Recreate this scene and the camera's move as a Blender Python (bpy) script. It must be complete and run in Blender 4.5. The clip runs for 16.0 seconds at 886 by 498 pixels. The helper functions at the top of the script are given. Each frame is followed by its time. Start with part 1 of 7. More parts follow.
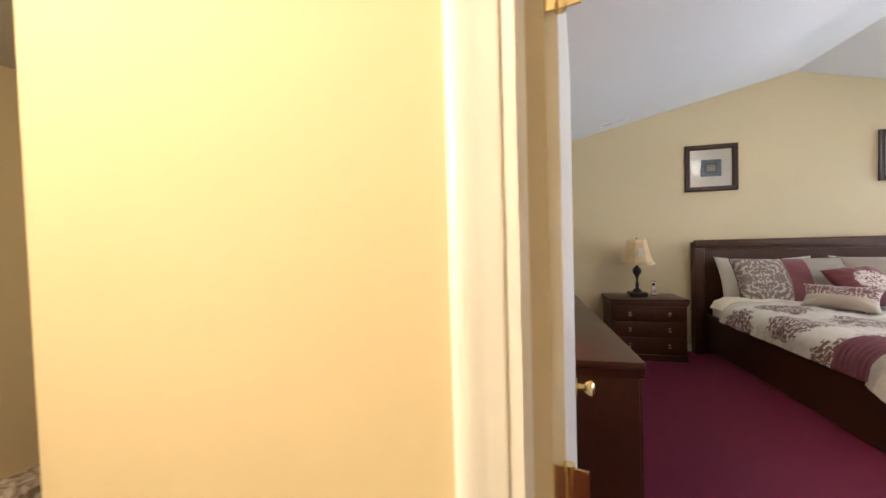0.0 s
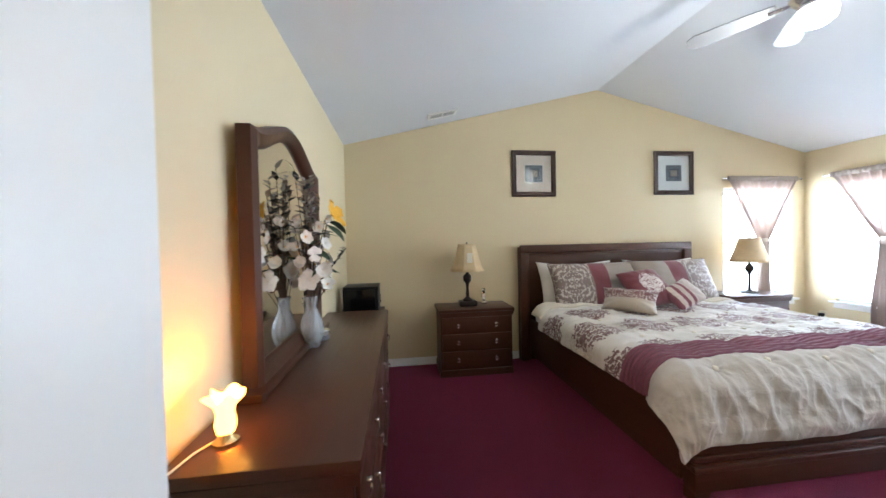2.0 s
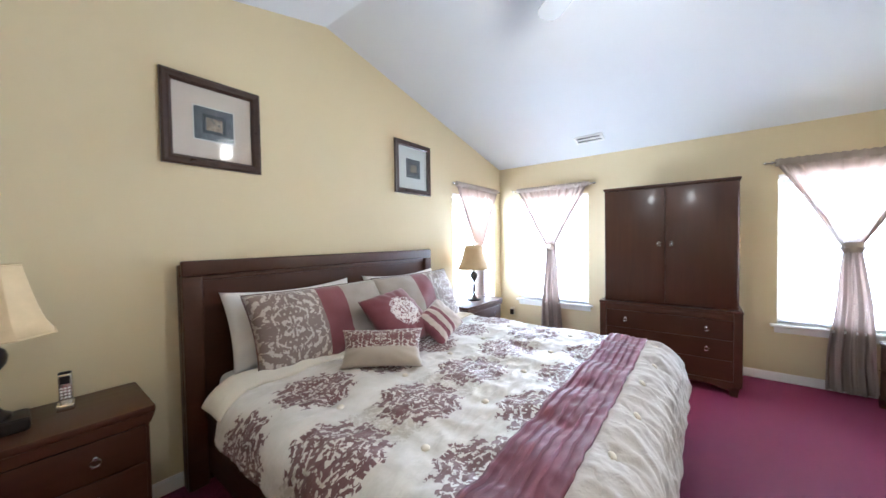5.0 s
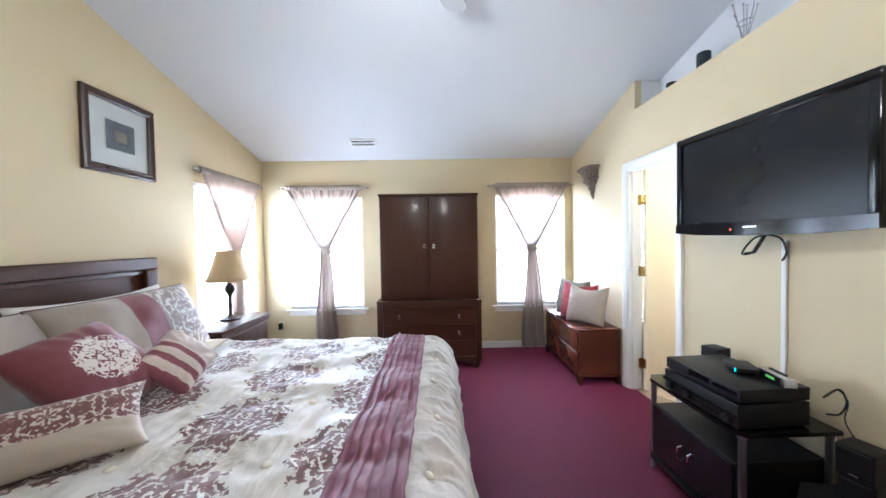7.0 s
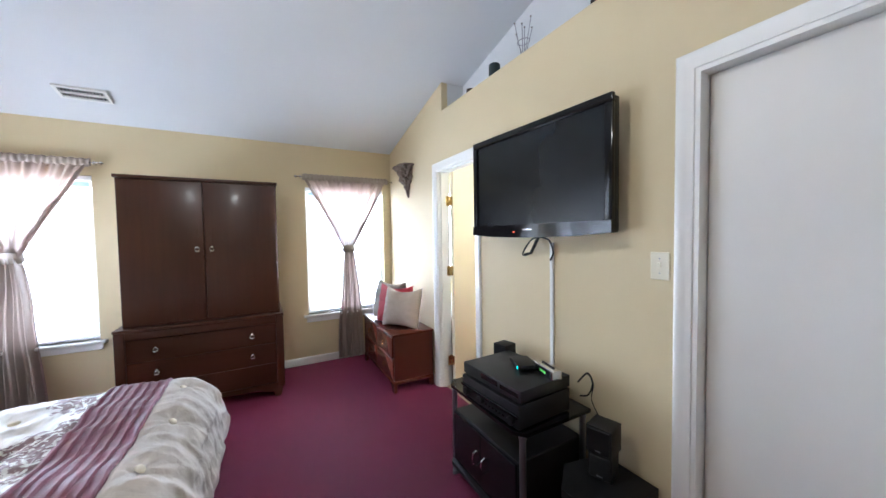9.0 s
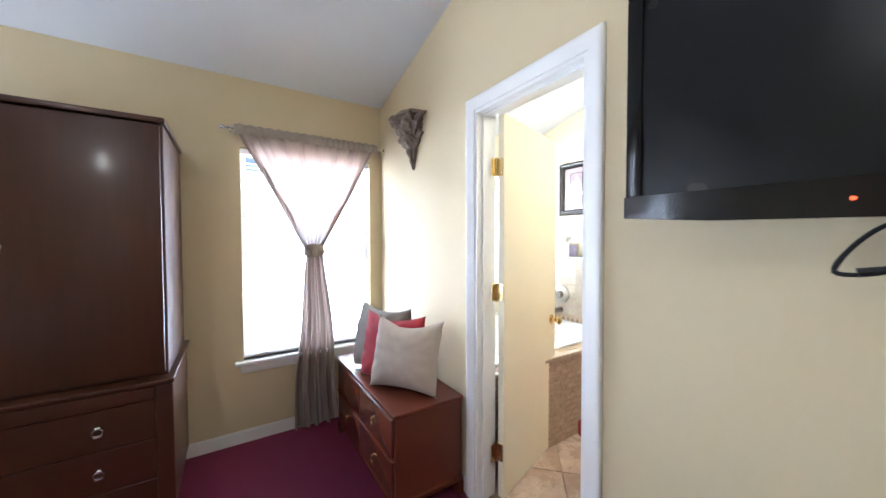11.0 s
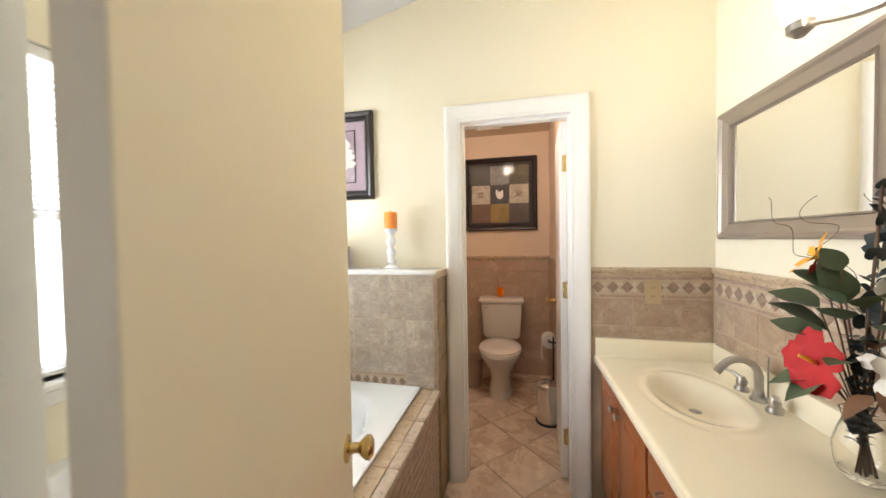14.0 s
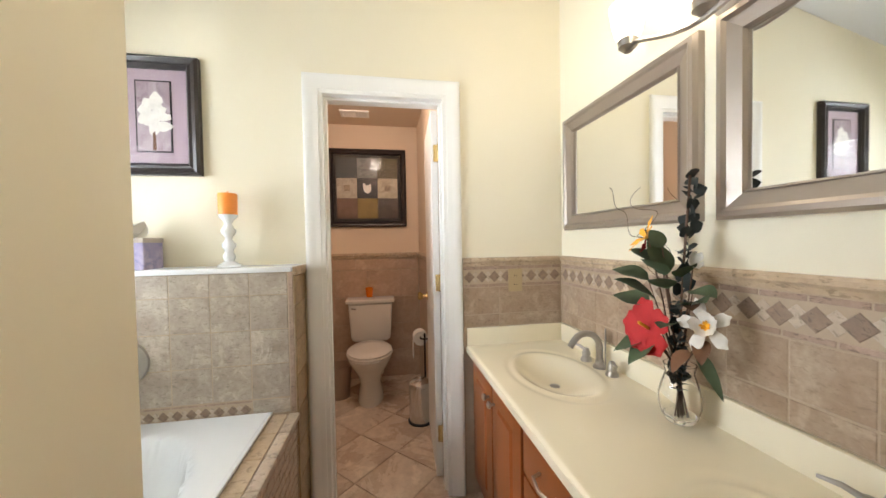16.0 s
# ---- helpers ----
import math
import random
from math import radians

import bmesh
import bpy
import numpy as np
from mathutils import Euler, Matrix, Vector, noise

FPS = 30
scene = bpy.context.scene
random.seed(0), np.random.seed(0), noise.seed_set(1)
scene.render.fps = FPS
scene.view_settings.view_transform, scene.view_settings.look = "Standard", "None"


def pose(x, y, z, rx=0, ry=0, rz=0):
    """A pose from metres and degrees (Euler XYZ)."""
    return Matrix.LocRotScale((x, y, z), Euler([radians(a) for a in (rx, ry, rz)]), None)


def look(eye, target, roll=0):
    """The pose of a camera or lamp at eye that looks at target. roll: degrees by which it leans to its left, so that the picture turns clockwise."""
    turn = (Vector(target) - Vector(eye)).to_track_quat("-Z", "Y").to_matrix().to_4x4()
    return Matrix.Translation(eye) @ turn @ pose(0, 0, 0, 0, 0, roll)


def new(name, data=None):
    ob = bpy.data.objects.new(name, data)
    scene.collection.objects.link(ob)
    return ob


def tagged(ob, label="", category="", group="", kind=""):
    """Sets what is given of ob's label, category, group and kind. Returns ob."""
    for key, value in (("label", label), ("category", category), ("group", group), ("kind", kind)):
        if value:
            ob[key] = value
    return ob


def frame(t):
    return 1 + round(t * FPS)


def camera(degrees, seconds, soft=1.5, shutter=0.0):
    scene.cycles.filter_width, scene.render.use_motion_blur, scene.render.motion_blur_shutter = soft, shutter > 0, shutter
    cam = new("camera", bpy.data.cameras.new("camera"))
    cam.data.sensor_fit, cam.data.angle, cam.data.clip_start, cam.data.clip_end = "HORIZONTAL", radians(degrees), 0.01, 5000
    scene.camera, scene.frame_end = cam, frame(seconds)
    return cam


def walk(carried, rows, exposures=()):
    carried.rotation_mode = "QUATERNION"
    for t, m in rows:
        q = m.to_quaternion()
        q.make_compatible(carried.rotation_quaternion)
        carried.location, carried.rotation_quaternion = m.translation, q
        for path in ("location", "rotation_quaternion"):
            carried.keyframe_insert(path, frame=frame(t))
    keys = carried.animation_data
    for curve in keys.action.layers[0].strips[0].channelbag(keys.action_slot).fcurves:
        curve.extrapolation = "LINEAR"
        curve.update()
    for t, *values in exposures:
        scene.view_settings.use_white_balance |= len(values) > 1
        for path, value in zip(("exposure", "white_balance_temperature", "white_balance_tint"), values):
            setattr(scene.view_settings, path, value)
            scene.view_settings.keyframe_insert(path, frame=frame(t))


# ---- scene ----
cam = camera(106.2, 16.0, shutter=0.2)
PATH = [
    (0, (-0.221, 0.092, 1.396), (-0.664, 2.042, 1.348), -1.6),
    (0.5, (0.004, 0.263, 1.39), (-0.319, 2.236, 1.338), -1.2),
    (1, (0.151, 0.445, 1.382), (-0.017, 2.437, 1.334), -1.1),
    (1.5, (0.279, 0.625, 1.376), (0.294, 2.625, 1.333), -1.2),
    (2, (0.407, 0.839, 1.371), (0.662, 2.822, 1.334), -1.2),
    (2.5, (0.56, 1.045, 1.448), (1.05, 2.983, 1.368), -1.1),
    (3, (0.69, 1.316, 1.43), (1.406, 3.182, 1.362), -1.2),
    (5.5, (1.285, 2.279, 1.418), (3.026, 3.263, 1.367), -0.8),
    (6, (1.355, 2.325, 1.416), (3.23, 3.018, 1.371), -0.8),
    (6.5, (1.406, 2.327, 1.414), (3.381, 2.639, 1.365), -0.8),
    (7, (1.389, 2.369, 1.412), (3.388, 2.332, 1.361), -1.0),
    (7.5, (1.403, 2.338, 1.397), (3.382, 2.049, 1.353), -1.1),
    (8, (1.422, 2.278, 1.407), (3.337, 1.704, 1.351), -1.0),
    (8.5, (1.497, 2.179, 1.41), (3.312, 1.342, 1.35), -0.8),
    (9, (1.69, 2.039, 1.427), (3.446, 1.084, 1.349), -0.9),
    (9.5, (1.981, 1.913, 1.424), (3.729, 0.944, 1.347), -0.7),
    (9.7, (2.123, 1.88, 1.417), (3.871, 0.911, 1.34), -0.5),
    (12, (3.667, 1.357, 1.364), (5.134, 0.0, 1.319), -0.7),
    (12.5, (3.845, 1.137, 1.371), (5.11, -0.41, 1.316), -1.0),
    (13, (3.965, 0.965, 1.385), (5.017, -0.735, 1.324), -0.8),
    (13.5, (4.071, 0.803, 1.388), (4.837, -1.044, 1.33), -0.9),
    (14, (4.109, 0.633, 1.365), (4.559, -1.315, 1.314), -0.9),
    (14.5, (4.088, 0.502, 1.351), (4.33, -1.482, 1.297), -1.2),
    (15, (4.093, 0.452, 1.337), (4.148, -1.547, 1.288), -1.0),
    (15.5, (4.114, 0.453, 1.325), (3.966, -1.541, 1.279), -1.1),
    (16, (4.137, 0.467, 1.305), (3.801, -1.504, 1.259), -1.0),
]
EXPOSURES = [(0.0, 0.75, 6250, 10), (0.7, 0.95, 6300, 11), (1.5, 0.95, 5800, 4), (2.4, 0.75, 5750, 5), (3.0, 0.95, 5700, 6), (5.5, 0.92, 5700, 7), (7.0, 0.75, 5700, 7), (8.0, 0.5, 5750, 7), (9.5, 0.5, 5800, 9), (12.0, 0.05, 5900, 10), (13.0, -0.6, 6100, 12), (14.0, -0.66, 6600, 13), (16.0, -0.8, 6450, 12)]
walk(cam, [(t, look(eye, target, roll)) for t, eye, target, roll in PATH], EXPOSURES)

# ---------------------------------------------------------------- light
world = bpy.data.worlds.new("daylight")
scene.world = world
world.use_nodes = True
wn = world.node_tree.nodes
wsky = wn.new("ShaderNodeTexSky")
wsky.sky_type = "NISHITA"
wsky.sun_disc = False
wsky.sun_elevation, wsky.sun_rotation = radians(42), radians(200)
wn["Background"].inputs["Strength"].default_value = 0.12
world.node_tree.links.new(wsky.outputs["Color"], wn["Background"].inputs["Color"])


def lamp_area(name, m, w, h, power, color):
    d = bpy.data.lights.new(name, "AREA")
    d.shape, d.size, d.size_y, d.energy, d.color = "RECTANGLE", w, h, power, color
    ob = new(name, d)
    ob.matrix_world = m
    return ob


def lamp_point(name, at, power, color, radius=0.05):
    d = bpy.data.lights.new(name, "POINT")
    d.energy, d.color, d.shadow_soft_size = power, color, radius
    ob = new(name, d)
    ob.location = at
    return ob


SKY = (0.78, 0.86, 1.0)
WINPOW = 104
lamp_area("sky_light_east", look((5.85, 3.79, 1.29), (0, 3.79, 0.6)), 1.02, 1.54, WINPOW, SKY)
lamp_area("sky_light_east", look((5.85, 1.15, 1.29), (0, 1.15, 0.6)), 0.98, 1.54, WINPOW, SKY)
lamp_area("sky_light_north", look((5.0, 4.735, 1.29), (5.0, 0, 0.75)), 1.02, 1.54, WINPOW, SKY)
lamp_area("sky_light_bath", look((5.88, -0.45, 1.52), (0, -0.45, 0.7)), 1.0, 1.35, 130, (0.88, 0.95, 1.0))
# added fill with no fixture, brightens the hall and the entry door
lamp_point("hall_fill", (-1.0, -0.55, 2.2), 54, (1.0, 0.82, 0.57), 0.12)
lamp_point("fan_lamp", (2.78, 2.46, 2.50), 18, (1.0, 0.95, 0.88), 0.07)
lamp_point("vanity_lamp", (3.42, -0.54, 2.16), 4.6, (1.0, 0.86, 0.64), 0.05)
lamp_point("vanity_lamp", (3.42, -0.02, 2.16), 4.6, (1.0, 0.86, 0.64), 0.05)
lamp_point("toilet_room_lamp", (4.25, -1.62, 2.30), 28, (1.0, 0.84, 0.72), 0.07)
lamp_point("night_lamp", (-0.06, 1.78, 0.96), 3.2, (1.0, 0.40, 0.06), 0.03)

# ---------------------------------------------------------------- materials


class G:
    """Short hand for one material's node graph."""

    def __init__(self, name):
        self.m = bpy.data.materials.new(name)
        self.m.use_nodes = True
        self.t = self.m.node_tree
        self.b = self.t.nodes["Principled BSDF"]
        self.obj = self.t.nodes.new("ShaderNodeTexCoord").outputs["Object"]

    def put(self, socket, v):
        if isinstance(v, bpy.types.NodeSocket):
            self.t.links.new(v, socket)
        elif isinstance(v, (tuple, list)):
            socket.default_value = (*v, 1.0) if len(v) == 3 and len(socket.default_value) == 4 else v
        else:
            socket.default_value = v

    def set(self, **kw):
        for k, v in kw.items():
            self.put(self.b.inputs[k.replace("_", " ")], v)
        return self

    def math(self, op, a, b=0.0, c=None):
        n = self.t.nodes.new("ShaderNodeMath")
        n.operation = op
        self.put(n.inputs[0], a)
        self.put(n.inputs[1], b)
        if c is not None:
            self.put(n.inputs[2], c)
        return n.outputs[0]

    def scaled(self, sx, sy, sz, src=None):
        n = self.t.nodes.new("ShaderNodeMapping")
        n.inputs["Scale"].default_value = (sx, sy, sz)
        self.put(n.inputs["Vector"], src or self.obj)
        return n.outputs[0]

    def noise(self, scale, detail=4.0, rough=0.55, src=None, dist=0.0):
        n = self.t.nodes.new("ShaderNodeTexNoise")
        n.inputs["Scale"].default_value, n.inputs["Detail"].default_value = scale, detail
        n.inputs["Roughness"].default_value, n.inputs["Distortion"].default_value = rough, dist
        self.put(n.inputs["Vector"], src or self.obj)
        return n.outputs["Fac"]

    def ramp(self, fac, lo, hi):
        n = self.t.nodes.new("ShaderNodeMapRange")
        self.put(n.inputs["Value"], fac)
        n.inputs["From Min"].default_value, n.inputs["From Max"].default_value = lo, hi
        return n.outputs["Result"]

    def mix(self, fac, a, b):
        n = self.t.nodes.new("ShaderNodeMix")
        n.data_type = "RGBA"
        self.put(n.inputs[0], fac)
        self.put(n.inputs[6], a)
        self.put(n.inputs[7], b)
        return n.outputs[2]

    def xyz(self, src=None):
        n = self.t.nodes.new("ShaderNodeSeparateXYZ")
        self.put(n.inputs[0], src or self.obj)
        return n.outputs

    def vec(self, x, y, z):
        n = self.t.nodes.new("ShaderNodeCombineXYZ")
        for i, v in enumerate((x, y, z)):
            self.put(n.inputs[i], v)
        return n.outputs[0]

    def random(self):
        return self.t.nodes.new("ShaderNodeObjectInfo").outputs["Random"]

    def bump(self, height, strength=0.3, dist=0.002):
        n = self.t.nodes.new("ShaderNodeBump")
        n.inputs["Strength"].default_value, n.inputs["Distance"].default_value = strength, dist
        self.put(n.inputs["Height"], height)
        self.put(self.b.inputs["Normal"], n.outputs[0])
        return self


def shade(c, k):
    return tuple(min(1.0, v * k) for v in c)


def plain(name, c, rough=0.5, metal=0.0, var=0.12, scale=5.0, fine=120.0, bump=0.08, dist=0.001, **kw):
    """A surface with broad blotches, fine grain and a slight relief."""
    g = G(name)
    big = g.noise(scale, 3)
    small = g.noise(fine, 2)
    col = g.mix(g.ramp(big, 0.3, 0.7), shade(c, 1 - var), shade(c, 1 + var))
    g.set(Base_Color=g.mix(g.math("MULTIPLY", g.ramp(small, 0.35, 0.65), var), col, shade(c, 1 - 2 * var)), Metallic=metal,
          Roughness=g.math("ADD", g.math("MULTIPLY", big, 0.12), rough - 0.06), **kw)
    return g.bump(small, bump, dist).m


def wood(name, c, axis=0, rough=0.36, coat=0.25):
    """Stained wood with its grain along one axis."""
    g = G(name)
    s = [38.0, 38.0, 38.0]
    s[axis] = 2.2
    grain = g.noise(1.0, 5, 0.6, g.scaled(*s), 0.6)
    s2 = [7.0, 7.0, 7.0]
    s2[axis] = 0.6
    broad = g.noise(1.0, 3, 0.5, g.scaled(*s2))
    col = g.mix(g.ramp(grain, 0.3, 0.7), shade(c, 0.88), shade(c, 1.10))
    col = g.mix(g.math("MULTIPLY", g.ramp(broad, 0.35, 0.7), 0.35), col, shade(c, 0.7))
    g.set(Base_Color=col, Roughness=g.math("ADD", g.math("MULTIPLY", grain, 0.14), rough - 0.05), Specular_IOR_Level=0.35, Coat_Weight=coat * 0.7, Coat_Roughness=0.14)
    return g.bump(grain, 0.12, 0.0006).m


def glow(name, c, strength):
    g = G(name)
    g.set(Base_Color=c, Emission_Color=c, Emission_Strength=strength, Roughness=0.4)
    return g.m


def glassy(name, c=(1, 1, 1), rough=0.02, ior=1.45):
    g = G(name)
    g.set(Base_Color=c, Roughness=rough, Transmission_Weight=1.0, IOR=ior)
    return g.m


M_WALL = plain("yellow_wall_paint", (0.66, 0.55, 0.345), 0.75, var=0.025, scale=0.8, fine=260, bump=0.18, dist=0.0012)
M_BATHWALL = plain("cream_wall_paint", (0.82, 0.76, 0.60), 0.65, var=0.02, scale=0.9, fine=240, bump=0.14, dist=0.001)
M_WCWALL = plain("tan_wall_paint", (0.68, 0.55, 0.42), 0.7, var=0.03, scale=1.0, fine=240, bump=0.14, dist=0.001)
M_CEIL = plain("white_ceiling_paint", (0.72, 0.73, 0.745), 0.85, var=0.02, scale=0.7, fine=160, bump=0.25, dist=0.002)
M_TRIM = plain("white_trim_paint", (0.86, 0.85, 0.82), 0.35, var=0.02, scale=3, fine=90, bump=0.05)
M_DOOR = plain("white_door_paint", (0.80, 0.78, 0.74), 0.4, var=0.02, scale=2, fine=150, bump=0.1)
M_CREAMDOOR = plain("cream_door_paint", (0.84, 0.76, 0.57), 0.4, var=0.02, scale=2, fine=150, bump=0.1)
M_CHERRY_X = wood("cherry_wood", (0.062, 0.0205, 0.0092), 0)
M_CHERRY_Y = wood("cherry_wood", (0.062, 0.0205, 0.0092), 1)
M_CHERRY_Z = wood("cherry_wood", (0.062, 0.0205, 0.0092), 2)
M_RED_Y = plain("red_brown_wood", (0.125, 0.031, 0.016), 0.24, var=0.10, scale=4, fine=50, bump=0.03)
M_RED_Z = plain("red_brown_stain", (0.115, 0.028, 0.015), 0.3, var=0.10, scale=5, fine=60, bump=0.03)
M_OAK = wood("orange_cabinet_wood", (0.27, 0.080, 0.022), 2, 0.35, 0.2)
M_BRASS = plain("polished_brass", (0.74, 0.57, 0.27), 0.24, 1.0, var=0.08, bump=0.03)
M_CHROME = plain("satin_chrome", (0.72, 0.72, 0.72), 0.22, 1.0, var=0.06, bump=0.03)
M_NICKEL = plain("brushed_nickel", (0.42, 0.40, 0.38), 0.32, 1.0, var=0.08, bump=0.05)
M_BRONZE = plain("dark_bronze", (0.035, 0.026, 0.022), 0.4, 0.6, var=0.3, scale=30, bump=0.2)
M_BLACK = plain("black_plastic", (0.012, 0.012, 0.013), 0.42, var=0.15, bump=0.1)
M_GLOSSBLACK = plain("glossy_black_plastic", (0.006, 0.006, 0.007), 0.12, var=0.1, bump=0.0)
M_SCREEN = plain("dark_screen", (0.008, 0.009, 0.010), 0.25, var=0.05, bump=0.0)
for m_, sp in ((M_BLACK, 0.22), (M_GLOSSBLACK, 0.3), (M_SCREEN, 0.25)):
    m_.node_tree.nodes["Principled BSDF"].inputs["Specular IOR Level"].default_value = sp
M_STEEL = plain("grey_metal_tube", (0.30, 0.30, 0.33), 0.35, 0.8, var=0.08)
M_PORC = plain("white_porcelain", (0.80, 0.76, 0.70), 0.12, var=0.01, bump=0.0)
M_COUNTER = plain("cream_cultured_marble", (0.84, 0.765, 0.59), 0.16, var=0.02, scale=2, bump=0.0)
M_TUB = plain("white_acrylic", (0.82, 0.84, 0.86), 0.15, var=0.01, bump=0.0)
M_MIRROR = G("mirror_glass").set(Base_Color=(0.93, 0.94, 0.93), Metallic=1.0, Roughness=0.02).m
M_GLASS = glassy("clear_glass")
M_WHITE = plain("white_cotton", (0.78, 0.76, 0.72), 0.85, var=0.03, scale=9, fine=500, bump=0.2)
M_CREAMCLOTH = plain("cream_cotton", (0.72, 0.66, 0.55), 0.85, var=0.04, scale=9, fine=500, bump=0.25)
M_TAUPE = plain("taupe_cloth", (0.40, 0.335, 0.28), 0.8, var=0.06, scale=12, fine=600, bump=0.3)
M_PIPING = plain("brown_piping", (0.10, 0.045, 0.04), 0.7, var=0.1)
M_SHADE = plain("tan_lampshade_cloth", (0.62, 0.46, 0.26), 0.8, var=0.05, scale=20, fine=500, bump=0.3)
M_BLIND = plain("white_blind_slat", (0.84, 0.85, 0.86), 0.45, var=0.01)
M_OUTLET = plain("ivory_plastic", (0.74, 0.68, 0.52), 0.4, var=0.02)


def carpet_mat():
    g = G("burgundy_carpet")
    tuft = g.noise(210, 3, 0.7)
    broad = g.noise(1.5, 4, 0.6, None, 0.8)
    mid = g.noise(6, 4, 0.65, None, 0.6)
    col = g.mix(g.ramp(tuft, 0.3, 0.7), (0.010, 0.0006, 0.0028), (0.046, 0.0030, 0.012))
    col = g.mix(g.math("MULTIPLY", g.ramp(broad, 0.35, 0.7), 0.5), col, (0.014, 0.0008, 0.0035))
    col = g.mix(g.math("MULTIPLY", g.ramp(mid, 0.45, 0.75), 0.25), col, (0.075, 0.006, 0.021))
    g.set(Base_Color=col, Roughness=0.60, Specular_IOR_Level=0.5, Specular_Tint=(0.9, 0.20, 0.38, 1.0), Sheen_Weight=1.0, Sheen_Roughness=0.34, Sheen_Tint=(0.9, 0.17, 0.36, 1.0))
    return g.bump(tuft, 0.9, 0.006).m


def damask(g, u, v, size, fine=1.0, whole=False):
    """A mirrored lace figure round the middle of (u, v): 1 where the dark thread shows, with a leafy outline and pale scrolls."""
    au, av = g.math("ABSOLUTE", u), g.math("ABSOLUTE", v)
    r = g.math("SQRT", g.math("ADD", g.math("MULTIPLY", u, u), g.math("MULTIPLY", v, v)))
    q = g.math("DIVIDE", r, size)
    th = g.math("ARCTAN2", av, au)
    sc = g.noise(9.5 / size * fine, 1.5, 0.4, g.vec(au, av, 0.0), 1.3)
    ring = g.math("SINE", g.math("ADD", g.math("MULTIPLY", q, 27.0 * fine), g.math("MULTIPLY", g.math("COSINE", g.math("MULTIPLY", th, 6.0)), 1.9)))
    fig = g.math("ADD", g.math("MULTIPLY", sc, 1.6), g.math("MULTIPLY", ring, 0.17))
    dark = g.math("GREATER_THAN", fig, 0.69)
    if whole:
        return dark
    rim = g.math("MULTIPLY", g.math("ABSOLUTE", g.math("COSINE", g.math("MULTIPLY", th, 6.0))), 0.17)
    inside = g.math("LESS_THAN", g.math("ADD", q, rim), g.math("ADD", 0.78, g.math("MULTIPLY", sc, 0.42)))
    return g.math("MULTIPLY", inside, dark)


def fract_cell(g, x, origin, step):
    c = g.math("SUBTRACT", x, origin)
    f = g.math("FLOORED_MODULO", c, step)
    return g.math("SUBTRACT", f, step / 2)


def comforter_mat():
    """Cream quilt with rows of plum figures, paler figures between them."""
    g = G("damask_comforter")
    x, y, z = g.xyz()
    uvn = g.t.nodes.new("ShaderNodeUVMap")
    ux, uy, uz = g.xyz(uvn.outputs["UV"])
    a = g.math("MAXIMUM", damask(g, fract_cell(g, ux, 0.225, 0.43), fract_cell(g, uy, 0.245, 0.96), 0.205),
               damask(g, fract_cell(g, ux, 0.01, 0.43), fract_cell(g, uy, -0.235, 0.96), 0.195))
    b = damask(g, fract_cell(g, ux, 0.01, 0.43), fract_cell(g, uy, 0.245, 0.96), 0.17)
    base = g.mix(g.ramp(g.noise(6, 3), 0.3, 0.7), (0.56, 0.525, 0.475), (0.68, 0.645, 0.60))
    col = g.mix(g.math("MULTIPLY", b, 0.8), base, (0.46, 0.415, 0.35))
    plum = g.mix(g.noise(300, 2), (0.115, 0.050, 0.052), (0.18, 0.085, 0.088))
    col = g.mix(a, col, plum)
    g.set(Base_Color=col, Roughness=0.55, Sheen_Weight=0.2)
    return g.bump(g.math("ADD", g.math("ADD", g.math("MULTIPLY", g.noise(16, 3, 0.5, None, 0.5), 0.8), g.math("MULTIPLY", g.noise(1.0, 3, 0.5, g.scaled(9, 38, 20), 0.4), 1.2)), g.math("MULTIPLY", a, 0.12)), 0.6, 0.009).m


M_CARPET = carpet_mat()
M_COMF = comforter_mat()
def crumpled():
    """Soft quilt cloth with creases that run in all ways."""
    g = G("beige_quilt_cloth")
    crease = g.math("ABSOLUTE", g.math("SUBTRACT", g.noise(9, 3, 0.5, None, 0.4), 0.5))
    small = g.math("ABSOLUTE", g.math("SUBTRACT", g.noise(1.0, 3, 0.5, g.scaled(34, 34, 16), 0.3), 0.5))
    g.set(Base_Color=g.mix(g.noise(9, 3), (0.45, 0.405, 0.365), (0.53, 0.485, 0.44)), Roughness=0.75, Sheen_Weight=0.2)
    return g.bump(g.math("ADD", g.math("MULTIPLY", crease, 2.0), g.math("MULTIPLY", small, 0.55)), 0.45, 0.016).m


M_COMFEND = crumpled()
M_BAND = plain("mauve_pleated_band", (0.165, 0.045, 0.070), 0.6, var=0.10, scale=14, fine=500, bump=0.3)


def sham_mat(name, flip):
    """Damask end, plum band and taupe field, across the sham's width."""
    g = G(name)
    x, y, z = g.xyz()
    if flip:
        x = g.math("MULTIPLY", x, -1.0)
    d = g.math("SUBTRACT", 1.0, damask(g, g.math("ADD", x, 0.29), g.math("MULTIPLY", z, 0.75), 0.30, 1.35, True))
    dm = g.mix(d, (0.20, 0.145, 0.125), (0.50, 0.44, 0.38))
    band = g.mix(g.noise(200, 2), (0.13, 0.024, 0.030), (0.19, 0.038, 0.046))
    tau = g.mix(g.noise(240, 2), (0.27, 0.22, 0.18), (0.34, 0.285, 0.235))
    col = g.mix(g.math("GREATER_THAN", x, -0.08), dm, band)
    col = g.mix(g.math("GREATER_THAN", x, 0.10), col, tau)
    g.set(Base_Color=col, Roughness=0.7, Sheen_Weight=0.3)
    return g.bump(g.noise(14, 4, 0.6), 0.3, 0.006).m


